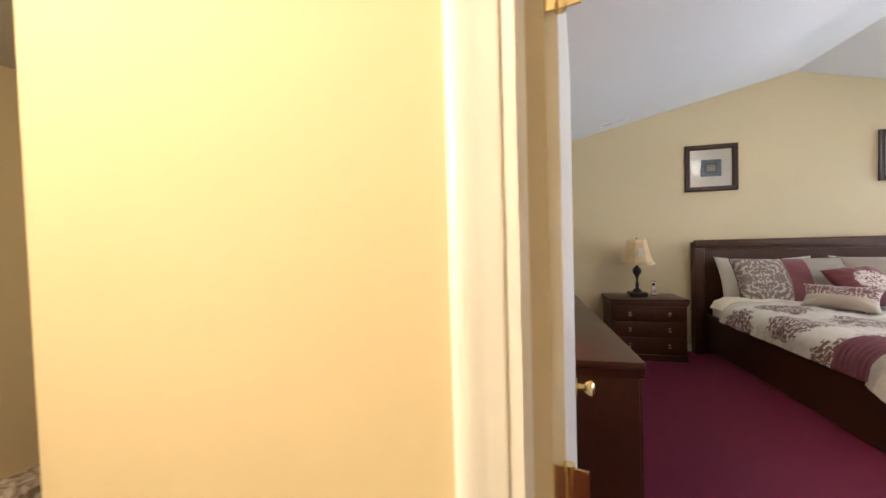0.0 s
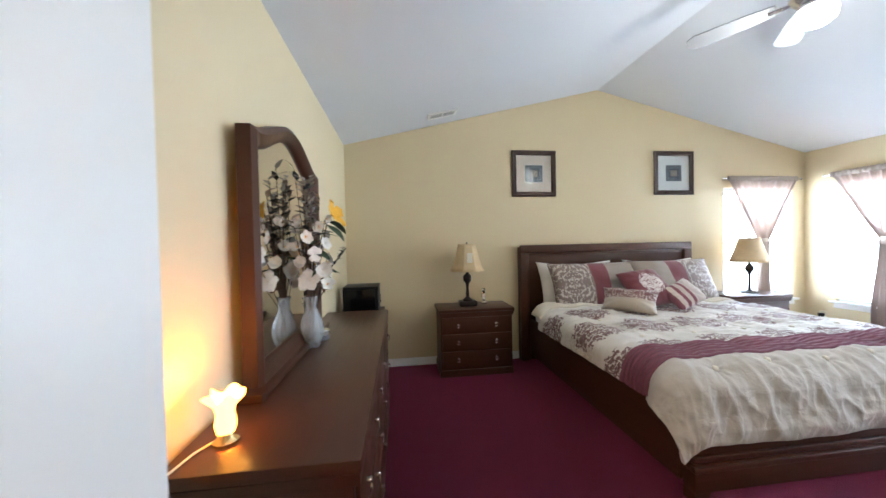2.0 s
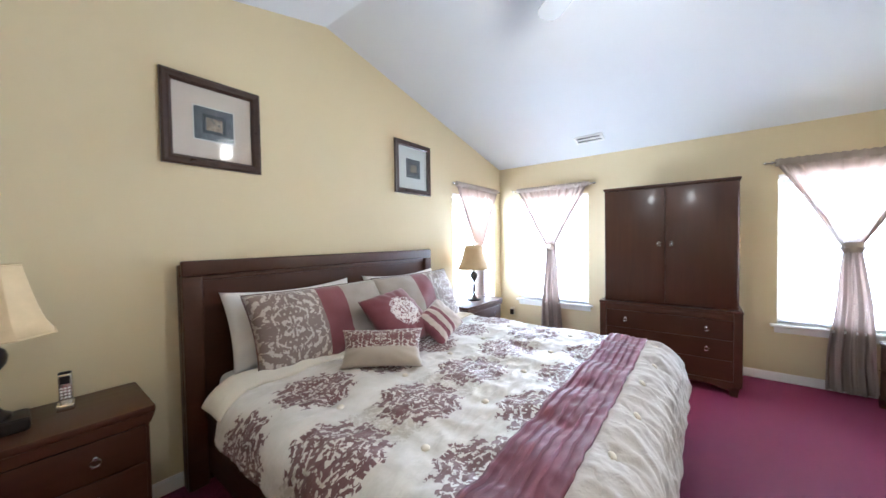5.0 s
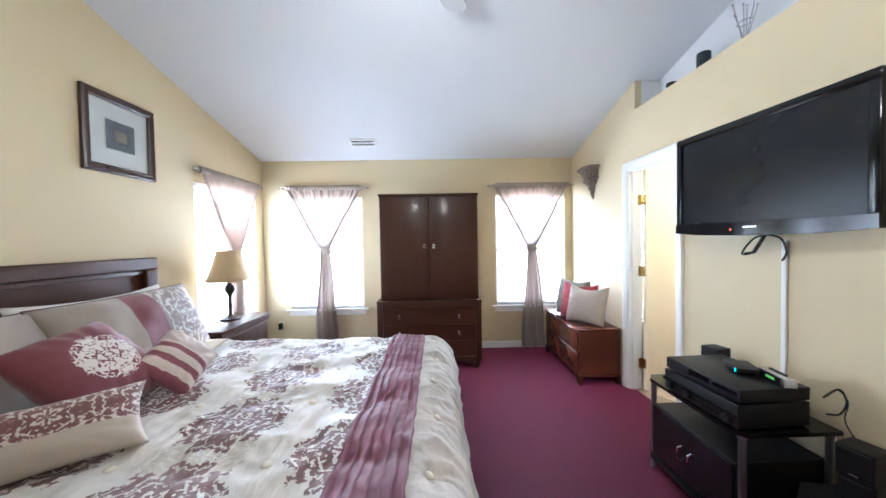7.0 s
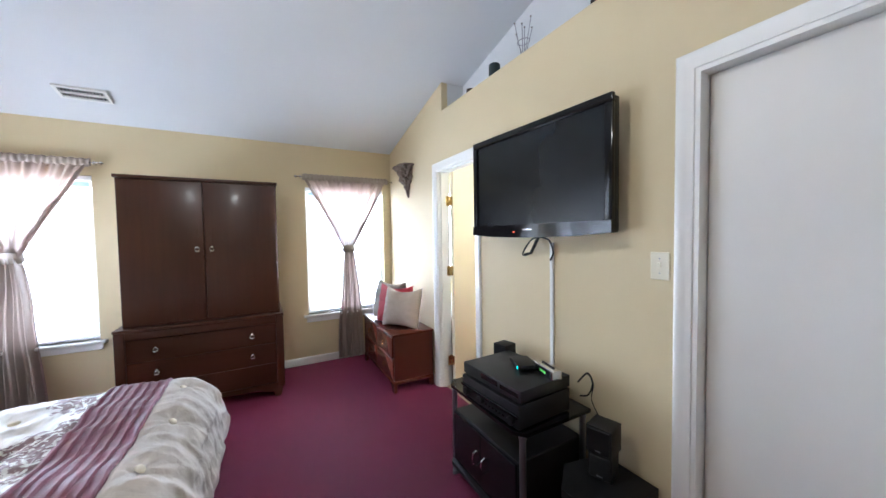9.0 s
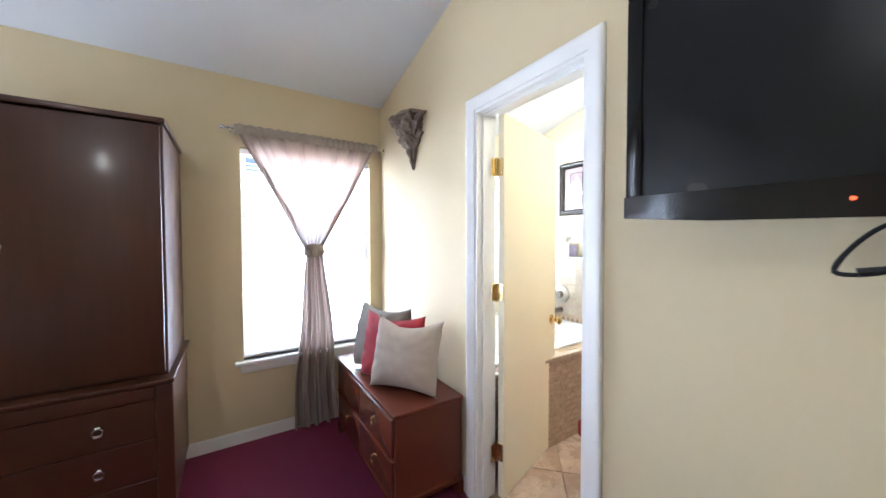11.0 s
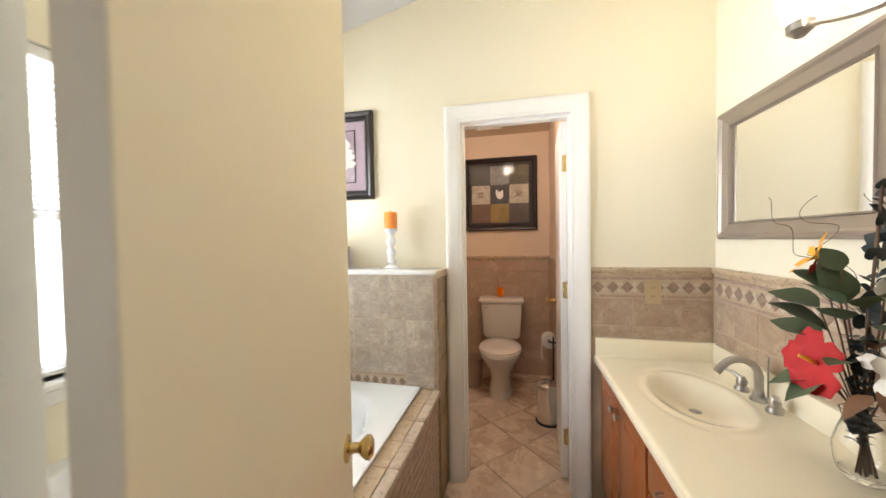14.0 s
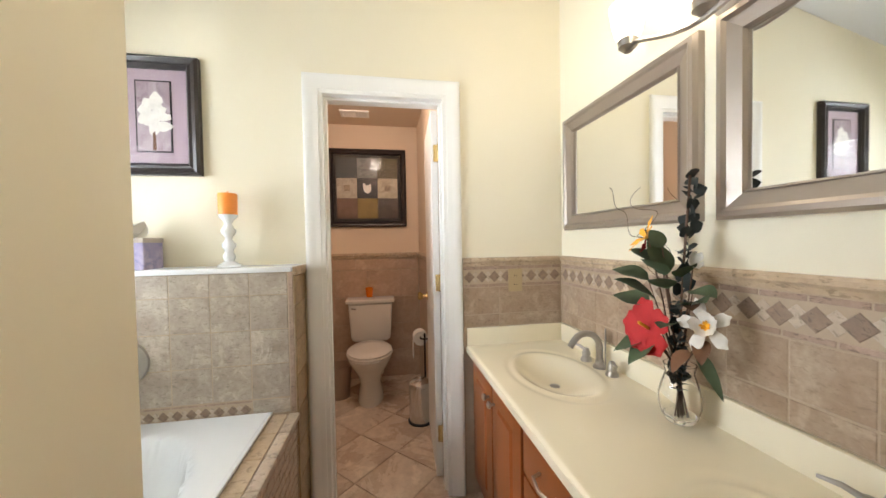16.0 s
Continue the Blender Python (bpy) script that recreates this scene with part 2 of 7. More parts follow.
def stripe_mat():
    g = G("striped_cloth")
    x, y, z = g.xyz()
    s = g.math("SINE", g.math("MULTIPLY", g.math("ADD", x, 0.01), 88.0))
    t = g.math("SINE", g.math("MULTIPLY", x, 24.0))
    col = g.mix(g.math("GREATER_THAN", s, 0.15), (0.55, 0.47, 0.42), (0.20, 0.055, 0.075))
    col = g.mix(g.math("GREATER_THAN", t, 0.75), col, (0.48, 0.40, 0.36))
    g.set(Base_Color=col, Roughness=0.7, Sheen_Weight=0.3)
    return g.bump(g.noise(20, 4), 0.3, 0.004).m


def medallion_mat():
    g = G("plum_cloth_with_pale_medallion")
    x, y, z = g.xyz()
    lace = g.noise(46, 1.5, 0.4, g.vec(g.math("ABSOLUTE", x), g.math("ABSOLUTE", z), 0.0), 1.2)
    r = g.math("SQRT", g.math("ADD", g.math("MULTIPLY", x, x), g.math("MULTIPLY", z, z)))
    d = g.math("MULTIPLY", g.math("LESS_THAN", g.math("ADD", r, g.math("MULTIPLY", lace, 0.09)), 0.165), g.math("GREATER_THAN", lace, 0.43))
    col = g.mix(d, g.mix(g.noise(200, 2), (0.12, 0.022, 0.030), (0.19, 0.036, 0.048)), (0.66, 0.60, 0.56))
    front = g.math("LESS_THAN", y, 0.0)
    g.set(Base_Color=g.mix(front, (0.15, 0.03, 0.04), col), Roughness=0.7, Sheen_Weight=0.3)
    return g.bump(g.math("ADD", g.noise(18, 4), d), 0.3, 0.004).m


def lumbar_mat():
    g = G("taupe_cloth_with_damask_band")
    x, y, z = g.xyz()
    d = damask(g, fract_cell(g, x, -0.11, 0.22), g.math("SUBTRACT", z, 0.045), 0.16, 1.3)
    inb = g.math("LESS_THAN", g.math("ABSOLUTE", g.math("SUBTRACT", z, 0.045)), 0.055)
    tau = g.mix(g.noise(240, 2), (0.40, 0.34, 0.28), (0.49, 0.42, 0.35))
    col = g.mix(inb, tau, g.mix(d, (0.56, 0.50, 0.45), (0.16, 0.065, 0.065)))
    g.set(Base_Color=col, Roughness=0.7, Sheen_Weight=0.3)
    return g.bump(g.noise(18, 4), 0.3, 0.004).m


def sheer_mat(name="sheer_taupe_curtain", back=(0.42, 0.30, 0.245), clear=0.035):
    """Thin taupe voile: light passes through the weave and the folds."""
    g = G(name)
    g.set(Base_Color=g.mix(g.noise(400, 2), (0.45, 0.375, 0.325), (0.57, 0.485, 0.425)), Roughness=0.8)
    tr = g.t.nodes.new("ShaderNodeBsdfTranslucent")
    tr.inputs["Color"].default_value = tuple(back) + (1,)
    tp = g.t.nodes.new("ShaderNodeBsdfTransparent")
    m1 = g.t.nodes.new("ShaderNodeMixShader")
    m1.inputs[0].default_value = 0.30
    m2 = g.t.nodes.new("ShaderNodeMixShader")
    m2.inputs[0].default_value = clear
    g.t.links.new(g.b.outputs[0], m1.inputs[1])
    g.t.links.new(tr.outputs[0], m1.inputs[2])
    g.t.links.new(m1.outputs[0], m2.inputs[1])
    g.t.links.new(tp.outputs[0], m2.inputs[2])
    g.t.links.new(m2.outputs[0], g.t.nodes["Material Output"].inputs["Surface"])
    return g.m


def tile_mat(name, lo, hi, scale=7.0, rough=0.35, pits=0.7):
    """Travertine-like tile: each piece a tone of its own, soft clouds, pale worn patches and short dark pits."""
    g = G(name)
    rnd = g.random()
    off = g.t.nodes.new("ShaderNodeVectorMath")
    off.operation = "ADD"
    g.put(off.inputs[0], g.obj)
    k = g.math("MULTIPLY", rnd, 37.0)
    g.put(off.inputs[1], g.vec(k, k, k))
    cloud = g.noise(scale, 7, 0.62, off.outputs[0], 0.4)
    patch = g.noise(scale * 0.9, 4, 0.6, off.outputs[0], 1.2)
    grit = g.noise(scale * 6, 5, 0.7, off.outputs[0])
    pit = g.noise(1.0, 4, 0.65, g.scaled(scale * 5, scale * 5, scale * 11, off.outputs[0]), 0.5)
    col = g.mix(g.ramp(cloud, 0.28, 0.72), lo, hi)
    col = g.mix(g.math("MULTIPLY", g.ramp(patch, 0.55, 0.61), 0.55), col, shade(hi, 1.16))
    col = g.mix(g.math("MULTIPLY", rnd, 0.38), col, shade(lo, 1.0))
    col = g.mix(g.math("MULTIPLY", g.ramp(grit, 0.40, 0.70), 0.40), col, shade(lo, 0.72))
    col = g.mix(g.math("MULTIPLY", g.ramp(pit, 0.56, 0.64), pits), col, shade(lo, 0.5))
    g.set(Base_Color=col, Roughness=g.math("ADD", g.math("MULTIPLY", cloud, 0.2), rough - 0.1))
    return g.bump(g.math("SUBTRACT", grit, g.math("MULTIPLY", pit, 0.8)), 0.22, 0.0015).m


M_SHAM_L = sham_mat("damask_sham_cloth", False)
M_SHAM_R = sham_mat("damask_sham_cloth", True)
M_STRIPE, M_MEDAL, M_LUMBAR, M_SHEER = stripe_mat(), medallion_mat(), lumbar_mat(), sheer_mat()
# tail: darker translucent colour stands in for the shade of gathered layers
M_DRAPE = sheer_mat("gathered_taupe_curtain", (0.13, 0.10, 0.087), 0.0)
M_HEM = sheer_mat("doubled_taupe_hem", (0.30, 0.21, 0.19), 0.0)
M_TILE = tile_mat("tan_stone_tile", (0.31, 0.21, 0.14), (0.49, 0.39, 0.285), 10.0, 0.35, 0.35)
M_TILE_GREY = tile_mat("grey_tan_stone_tile", (0.31, 0.25, 0.195), (0.52, 0.455, 0.375), 11.0, 0.35, 0.45)
M_TILE_BROWN = tile_mat("brown_edge_tile", (0.25, 0.155, 0.075), (0.42, 0.30, 0.17), 9.0)
M_TILE_WARM = tile_mat("warm_tan_wall_tile", (0.42, 0.29, 0.20), (0.52, 0.38, 0.28), 5.0, 0.35, 0.15)
M_FLOORTILE = tile_mat("beige_floor_tile", (0.52, 0.375, 0.275), (0.72, 0.60, 0.48), 3.6, 0.28, 0.12)
M_TILE_PALE = tile_mat("pale_diamond_tile", (0.44, 0.35, 0.265), (0.57, 0.475, 0.38), 9.0)
M_TILE_DARK = tile_mat("brown_diamond_tile", (0.20, 0.135, 0.095), (0.31, 0.225, 0.165), 9.0)
M_MOSAIC = tile_mat("tan_small_brick_tile", (0.40, 0.29, 0.20), (0.52, 0.40, 0.30), 9.0)
M_GROUT = plain("tan_grout", (0.44, 0.345, 0.25), 0.9, var=0.06, scale=20)
M_RAIL = tile_mat("tan_stone_rail", (0.42, 0.31, 0.20), (0.58, 0.46, 0.33), 8.0)

# ---------------------------------------------------------------- builders


def box(bm, x0, y0, z0, x1, y1, z1, bevel=0.0, segs=1):
    r = bmesh.ops.create_cube(bm, size=1.0, matrix=Matrix.Translation(((x0 + x1) / 2, (y0 + y1) / 2, (z0 + z1) / 2)) @ Matrix.Diagonal((x1 - x0, y1 - y0, z1 - z0, 1)))
    if bevel:
        es = list({e for v in r["verts"] for e in v.link_edges})
        bmesh.ops.bevel(bm, geom=es, offset=bevel, segments=segs, affect="EDGES", profile=0.6)
    return bm


def one(*a, **k):
    return box(bmesh.new(), *a, **k)


def lathe(bm, prof, n=24, at=(0, 0, 0), axis="z", cap=True):
    """Turn (radius, height) pairs round an axis."""
    rings = []
    for r, h in prof:
        ring = []
        for i in range(n):
            a = 2 * math.pi * i / n
            c, s = r * math.cos(a), r * math.sin(a)
            p = {"z": (c, s, h), "y": (c, h, s), "x": (h, c, s)}[axis]
            ring.append(bm.verts.new((p[0] + at[0], p[1] + at[1], p[2] + at[2])))
        rings.append(ring)
    for a, b in zip(rings, rings[1:]):
        for i in range(n):
            bm.faces.new((a[i], a[(i + 1) % n], b[(i + 1) % n], b[i]))
    if cap:
        for ring in (rings[0], rings[-1]):
            bm.faces.new(ring)
    bmesh.ops.recalc_face_normals(bm, faces=bm.faces[:])
    return bm


def turned(prof, n=24, at=(0, 0, 0), axis="z", cap=True):
    return lathe(bmesh.new(), prof, n, at, axis, cap)


def tube(bm, pts, r, n=8):
    """A round bar along points; r may be a list."""
    pts = [Vector(p) for p in pts]
    rings = []
    for i, p in enumerate(pts):
        d = (pts[min(i + 1, len(pts) - 1)] - pts[max(i - 1, 0)]).normalized()
        side = d.cross(Vector((0, 0, 1)))
        side = side.normalized() if side.length > 1e-3 else Vector((1, 0, 0))
        up = side.cross(d)
        rr = r[i] if isinstance(r, (list, tuple)) else r
        rings.append([bm.verts.new(p + (side * math.cos(2 * math.pi * k / n) + up * math.sin(2 * math.pi * k / n)) * rr) for k in range(n)])
    for a, b in zip(rings, rings[1:]):
        for k in range(n):
            bm.faces.new((a[k], a[(k + 1) % n], b[(k + 1) % n], b[k]))
    bm.faces.new(rings[0])
    bm.faces.new(rings[-1])
    bmesh.ops.recalc_face_normals(bm, faces=bm.faces[:])
    return bm


def smooth_path(pts, k=8):
    """Points of a soft curve through the given ones."""
    p = [Vector(q) for q in pts]
    p = [p[0] * 2 - p[1]] + p + [p[-1] * 2 - p[-2]]
    res = []
    for a, b, c, d in zip(p, p[1:], p[2:], p[3:]):
        for i in range(k):
            t = i / k
            res.append(0.5 * (2 * b + (c - a) * t + (2 * a - 5 * b + 4 * c - d) * t * t + (3 * b - a - 3 * c + d) * t ** 3))
    return res + [p[-2]]


def bar(pts, r, n=8):
    return tube(bmesh.new(), pts, r, n)


def prism(bm, pts, a0, a1, axis="y"):
    """A flat outline pushed from a0 to a1 along an axis."""
    place = {"y": lambda p, a: (p[0], a, p[1]), "x": lambda p, a: (a, p[0], p[1]), "z": lambda p, a: (p[0], p[1], a)}[axis]
    lo = [bm.verts.new(place(p, a0)) for p in pts]
    hi = [bm.verts.new(place(p, a1)) for p in pts]
    bm.faces.new(lo)
    bm.faces.new(hi)
    for i in range(len(pts)):
        j = (i + 1) % len(pts)
        bm.faces.new((lo[i], lo[j], hi[j], hi[i]))
    bmesh.ops.recalc_face_normals(bm, faces=bm.faces[:])
    return bm


def flat(pts, a0, a1, axis="y"):
    return prism(bmesh.new(), pts, a0, a1, axis)


def mesh_of(bm, name, material, smooth=None):
    me = bpy.data.meshes.new(name)
    bm.normal_update()
    if smooth is not None:
        for f in bm.faces:
            f.smooth = True
        for e in bm.edges:
            if len(e.link_faces) == 2 and e.calc_face_angle(0.0) > radians(smooth):
                e.smooth = False
    bm.to_mesh(me)
    bm.free()
    me.materials.append(material)
    return me


def part(name, bm, material, parent, label="", smooth=35):
    """One mesh under a thing or a part, in its parent's own axes."""
    ob = new(name, mesh_of(bm, name, material, smooth))
    ob.parent = parent
    return tagged(ob, label)


def thing(name, at, label, category, group="", rz=0.0):
    ob = new(name)
    ob.empty_display_size = 0.05
    ob.matrix_basis = pose(*at, 0, 0, rz)
    return tagged(ob, label, category, group)


def solid(name, bm, material, label, category, at=(0, 0, 0), rz=0.0, smooth=35, group=""):
    """A thing that is one plain mesh."""
    ob = new(name, mesh_of(bm, name, material, smooth))
    ob.matrix_basis = pose(*at, 0, 0, rz)
    return tagged(ob, label, category, group)


def structure(name, bm, material, label="", smooth=None):
    ob = new(name, mesh_of(bm, name, material, smooth))
    return tagged(ob, label or name.replace("_", " "), name.split("_")[0], kind="structure")


# ---------------------------------------------------------------- structure
WX, EX, SY, NY = -0.178, 5.70, 0.60, 4.583
TH = 0.12
RX, RZ, EZ = 2.79, 3.16, 2.457


def roof_z(x):
    return EZ + (RZ - EZ) * ((x - WX) / (RX - WX) if x < RX else (EX - x) / (EX - RX))


def wall_run(bm, axis, c0, c1, a0, a1, z0, z1, holes=()):
    """A wall along x (axis 'x', thickness c0..c1 in y) or along y, with holes (a, b, za, zb)."""
    def put(a, b, za, zb):
        if b - a > 1e-4 and zb - za > 1e-4:
            if axis == "x":
                box(bm, a, c0, za, b, c1, zb)
            else:
                box(bm, c0, a, za, c1, b, zb)
    at = a0
    for a, b, za, zb in sorted(holes):
        put(at, a, z0, z1)
        put(a, b, z0, za)
        put(a, b, zb, z1)
        at = b
    put(at, a1, z0, z1)
    return bm


WIN_N = (4.49, 5.51, 0.56, 2.0)
WIN_E1 = (3.32, 4.26, 0.56, 2.0)
WIN_E2 = (0.70, 1.60, 0.56, 2.0)
WIN_B = (-0.95, 0.05, 0.90, 2.06)
ENTRY = (-0.238, 0.67, 0.0, 2.035)
CLOSET = (1.77, 2.345, 0.0, 2.035)
BATH = (3.80, 4.44, 0.0, 2.035)
WCDOOR = (3.83, 4.438, 0.0, 2.03)
NICHE = (1.30, 4.325, 2.54, 0.375)

wn_ = wall_run(bmesh.new(), "x", NY, NY + TH, WX - TH, EX + TH, 0, EZ, [WIN_N])
prism(wn_, [(WX, EZ), (EX, EZ), (RX, RZ)], NY, NY + TH)
structure("wall_north", wn_, M_WALL, "cream-yellow painted gable wall behind the bed")
structure("wall_east", wall_run(bmesh.new(), "y", EX, EX + TH, SY, NY, 0, EZ, [WIN_E1, WIN_E2]), M_WALL, "cream-yellow painted wall with two windows")
structure("wall_west", wall_run(bmesh.new(), "y", WX - TH, WX, SY, NY, 0, EZ), M_WALL, "cream-yellow painted wall behind the dresser")
ws = wall_run(bmesh.new(), "x", SY - TH / 2, SY, WX - TH, EX + TH, 0, EZ, [ENTRY, CLOSET, BATH])
nx0, nx1, nz = NICHE[0], NICHE[1], NICHE[2]
prism(ws, [(WX, EZ), (EX, EZ), (EX - (nz - EZ) / (RZ - EZ) * (EX - RX), nz), (WX + (nz - EZ) / (RZ - EZ) * (RX - WX), nz)], SY - TH / 2, SY)
prism(ws, [(nx1, nz), (EX - (nz - EZ) / (RZ - EZ) * (EX - RX), nz), (nx1, roof_z(nx1))], SY - TH / 2, SY)
prism(ws, [(nx0, nz), (nx0, roof_z(nx0)), (WX + (nz - EZ) / (RZ - EZ) * (RX - WX), nz)], SY - TH / 2, SY)
structure("wall_south", ws, M_WALL, "cream-yellow wall with doorways and a high plant ledge")
# the other face of the south wall, toward hall and bathroom
structure("wall_hall", wall_run(bmesh.new(), "x", SY - TH, SY - TH / 2, -1.02, 3.09, 0, 2.44, [ENTRY, CLOSET]), M_WALL, "cream hall side of the bedroom wall")
structure("wall_bath_north", wall_run(bmesh.new(), "x", SY - TH, SY - TH / 2, 3.09, EX, 0, 2.5, [BATH]), M_BATHWALL, "cream bathroom side of the bedroom wall")
# plant ledge
lg = bmesh.new()
box(lg, nx0, NICHE[3], nz - 0.05, nx1, SY - TH / 2, nz - 0.001)
prism(lg, [(nx0 - 0.05, nz - 0.05), (nx1 + 0.05, nz - 0.05), (nx1 + 0.05, roof_z(nx1 + 0.05)), (RX, RZ), (nx0 - 0.05, roof_z(nx0 - 0.05))], NICHE[3] - 0.05, NICHE[3])
prism(lg, [(NICHE[3], nz), (SY - TH / 2, nz), (SY - TH / 2, roof_z(nx1)), (NICHE[3], roof_z(nx1))], nx1, nx1 + 0.05, "x")
prism(lg, [(NICHE[3], nz), (SY - TH / 2, nz), (SY - TH / 2, roof_z(nx0)), (NICHE[3], roof_z(nx0))], nx0 - 0.05, nx0, "x")
structure("ledge", lg, M_CEIL, "white painted plant ledge recess")
# vaulted ceiling
cl = bmesh.new()
for xa, za, xb, zb in ((WX - TH, roof_z(WX) - 0.028, RX, RZ), (RX, RZ, EX + TH, roof_z(EX) - 0.028)):
    prism(cl, [(xa, za), (xb, zb), (xb, zb + 0.1), (xa, za + 0.1)], -1.31, NY + TH)
structure("ceiling", cl, M_CEIL, "white vaulted ceiling with a soft ridge")
structure("floor", one(WX - TH, SY - TH / 2, -0.1, EX + TH, NY + TH, 0.0), M_CARPET, "burgundy cut-pile carpet")
structure("floor_hall", one(-3.0, -1.5, -0.1, 3.09, SY - TH / 2, 0.0), M_CARPET, "burgundy hall carpet")
structure("ceiling_hall", one(-3.0, -1.5, 2.44, 3.09, SY - TH, 2.5), M_CEIL, "white hall ceiling")
hw = bmesh.new()
box(hw, -3.0, -1.6, 0, 3.09, -1.5, 2.44)
box(hw, -3.1, -1.6, 0, -3.0, 3.1, 2.44)
box(hw, 1.2, -1.5, 0, 1.3, SY - TH, 2.44)
box(hw, -3.0, 3.0, 0, -0.30, 3.1, 2.44)
structure("wall_hall_far", hw, M_WALL, "cream hall walls")
structure("floor_next_room", one(-3.0, SY - TH / 2, -0.1, WX - TH, 3.1, 0.0), M_CARPET, "burgundy carpet in the next room")
structure("ceiling_next_room", one(-3.0, SY - TH, 2.44, WX - TH, 3.1, 2.5), M_CEIL, "white ceiling of the next room")

# bathroom and toilet room
BX, BY = 3.209, -1.185
bw = one(BX - 0.12, BY - 0.12, 0, BX, SY - TH, NICHE[2] - 0.051)
box(bw, BX - 0.12, BY - 0.12, NICHE[2] - 0.051, BX, NICHE[3] - 0.051, 2.95)
structure("wall_bath_west", bw, M_BATHWALL, "cream wall behind the vanity")
structure("wall_bath_south", wall_run(bmesh.new(), "x", BY - 0.12, BY, BX, EX + TH, 0, 2.46, [WCDOOR]), M_BATHWALL, "cream wall with the toilet-room doorway")
gb = bmesh.new()
prism(gb, [(BX, 2.46), (EX, 2.46), (EX, roof_z(EX)), (BX, roof_z(BX))], BY - 0.12, BY)
structure("wall_bath_gable", gb, M_BATHWALL, "cream upper bathroom wall")
structure("wall_bath_east", wall_run(bmesh.new(), "y", EX, EX + TH, BY - 0.12, SY, 0, EZ, [WIN_B]), M_BATHWALL, "cream bathroom wall with the window")
structure("floor_bath", one(BX - 0.12, -2.92, -0.1, EX + TH, SY - TH / 2, -0.006), M_GROUT, "grout bed of the tiled bathroom floor")
WCX0, WCX1, WCY = 3.82, 4.98, -2.80
ww = bmesh.new()
box(ww, WCX0 - 0.1, WCY, 0, WCX0, BY - 0.12, 2.42)
box(ww, WCX1, WCY, 0, WCX1 + 0.1, BY - 0.12, 2.42)
box(ww, WCX0 - 0.1, WCY - 0.1, 0, WCX1 + 0.1, WCY, 2.42)
structure("wall_toilet_room", ww, M_WCWALL, "tan painted toilet-room walls")
structure("wall_toilet_room_front", wall_run(bmesh.new(), "x", BY - 0.126, BY - 0.12, WCX0, WCX1, 0, 2.42, [WCDOOR]), M_WCWALL, "tan inner face of the toilet-room wall")
structure("ceiling_toilet_room", one(WCX0 - 0.1, WCY - 0.1, 2.42, WCX1 + 0.1, BY - 0.12, 2.5), M_WCWALL, "tan toilet-room ceiling")


def casing(name, hole, face, out, mat=M_TRIM, w=0.062):
    """Moulded casing round a doorway in a wall along x; out: +1 or -1, the side it stands on."""
    a, b, _, h = hole
    bm = bmesh.new()
    prof = [(0.0, 0.0), (0.0, 0.0075), (0.08, 0.0100), (0.30, 0.0110), (0.42, 0.0130), (0.56, 0.0165), (0.70, 0.0185), (0.86, 0.0190), (0.95, 0.0165), (1.0, 0.0110), (1.0, 0.0)]
    lines = []
    for k, d in prof:
        e = k * w
        y = face + out * d
        lines.append([bm.verts.new(p) for p in ((a - e, y, 0.0), (a - e, y, h + e), (b + e, y, h + e), (b + e, y, 0.0))])
    for A, B in zip(lines, lines[1:]):
        for i in range(3):
            bm.faces.new((A[i], A[i + 1], B[i + 1], B[i]))
    for i in (0, 3):
        bm.faces.new([L[i] for L in lines])
    bmesh.ops.recalc_face_normals(bm, faces=bm.faces[:])
    return structure(name, bm, mat, "white moulded door casing", 40)


def lining(name, hole, y0, y1, stop, mat=M_TRIM):
    a, b, _, h = hole
    bm = bmesh.new()
    box(bm, a, y0, 0, a + 0.018, y1, h)
    box(bm, b - 0.018, y0, 0, b, y1, h)
    box(bm, a + 0.018, y0, h - 0.018, b - 0.018, y1, h)
    s0, s1 = stop
    box(bm, a + 0.018, s0, 0, a + 0.030, s1, h - 0.018)
    box(bm, b - 0.030, s0, 0, b - 0.018, s1, h - 0.018)
    box(bm, a + 0.030, s0, h - 0.030, b - 0.030, s1, h - 0.018)
    return structure(name, bm, mat, "white painted door jamb")


casing("trim_entry", ENTRY, SY, 1)
casing("trim_entry_hall", ENTRY, SY - TH, -1)
lining("trim_entry_jamb", ENTRY, SY - TH - 0.002, SY + 0.002, (SY - 0.085, SY - 0.045))
casing("trim_closet", CLOSET, SY, 1)
lining("trim_closet_jamb", CLOSET, SY - TH - 0.002, SY + 0.002, (SY - 0.118, SY - 0.095))
casing("trim_bath", BATH, SY, 1)
casing("trim_bath_inner", BATH, SY - TH, -1)
lining("trim_bath_jamb", BATH, SY - TH - 0.002, SY + 0.002, (SY - 0.070, SY - 0.030))
casing("trim_toilet_room", WCDOOR, BY, 1, w=0.070)
lining("trim_toilet_room_jamb", WCDOOR, BY - 0.13, BY + 0.002, (BY - 0.075, BY - 0.04))


def board(bm, axis, face, out, a0, a1):
    for h, d in ((0.075, 0.012), (0.085, 0.007)):
        c0, c1 = sorted((face, face + out * d))
        if axis == "x":
            box(bm, a0, c0, 0.0, a1, c1, h)
        else:
            box(bm, c0, a0, 0.0, c1, a1, h)


bb = bmesh.new()
board(bb, "x", NY, -1, WX, EX)
board(bb, "y", EX, -1, SY + 0.013, NY - 0.013)
board(bb, "y", WX, 1, SY + 0.013, NY - 0.013)
for a, b in ((0.735, 1.705), (2.41, 3.735), (4.505, EX)):
    board(bb, "x", SY, 1, a, b)
structure("baseboard", bb, M_TRIM, "white painted baseboard")


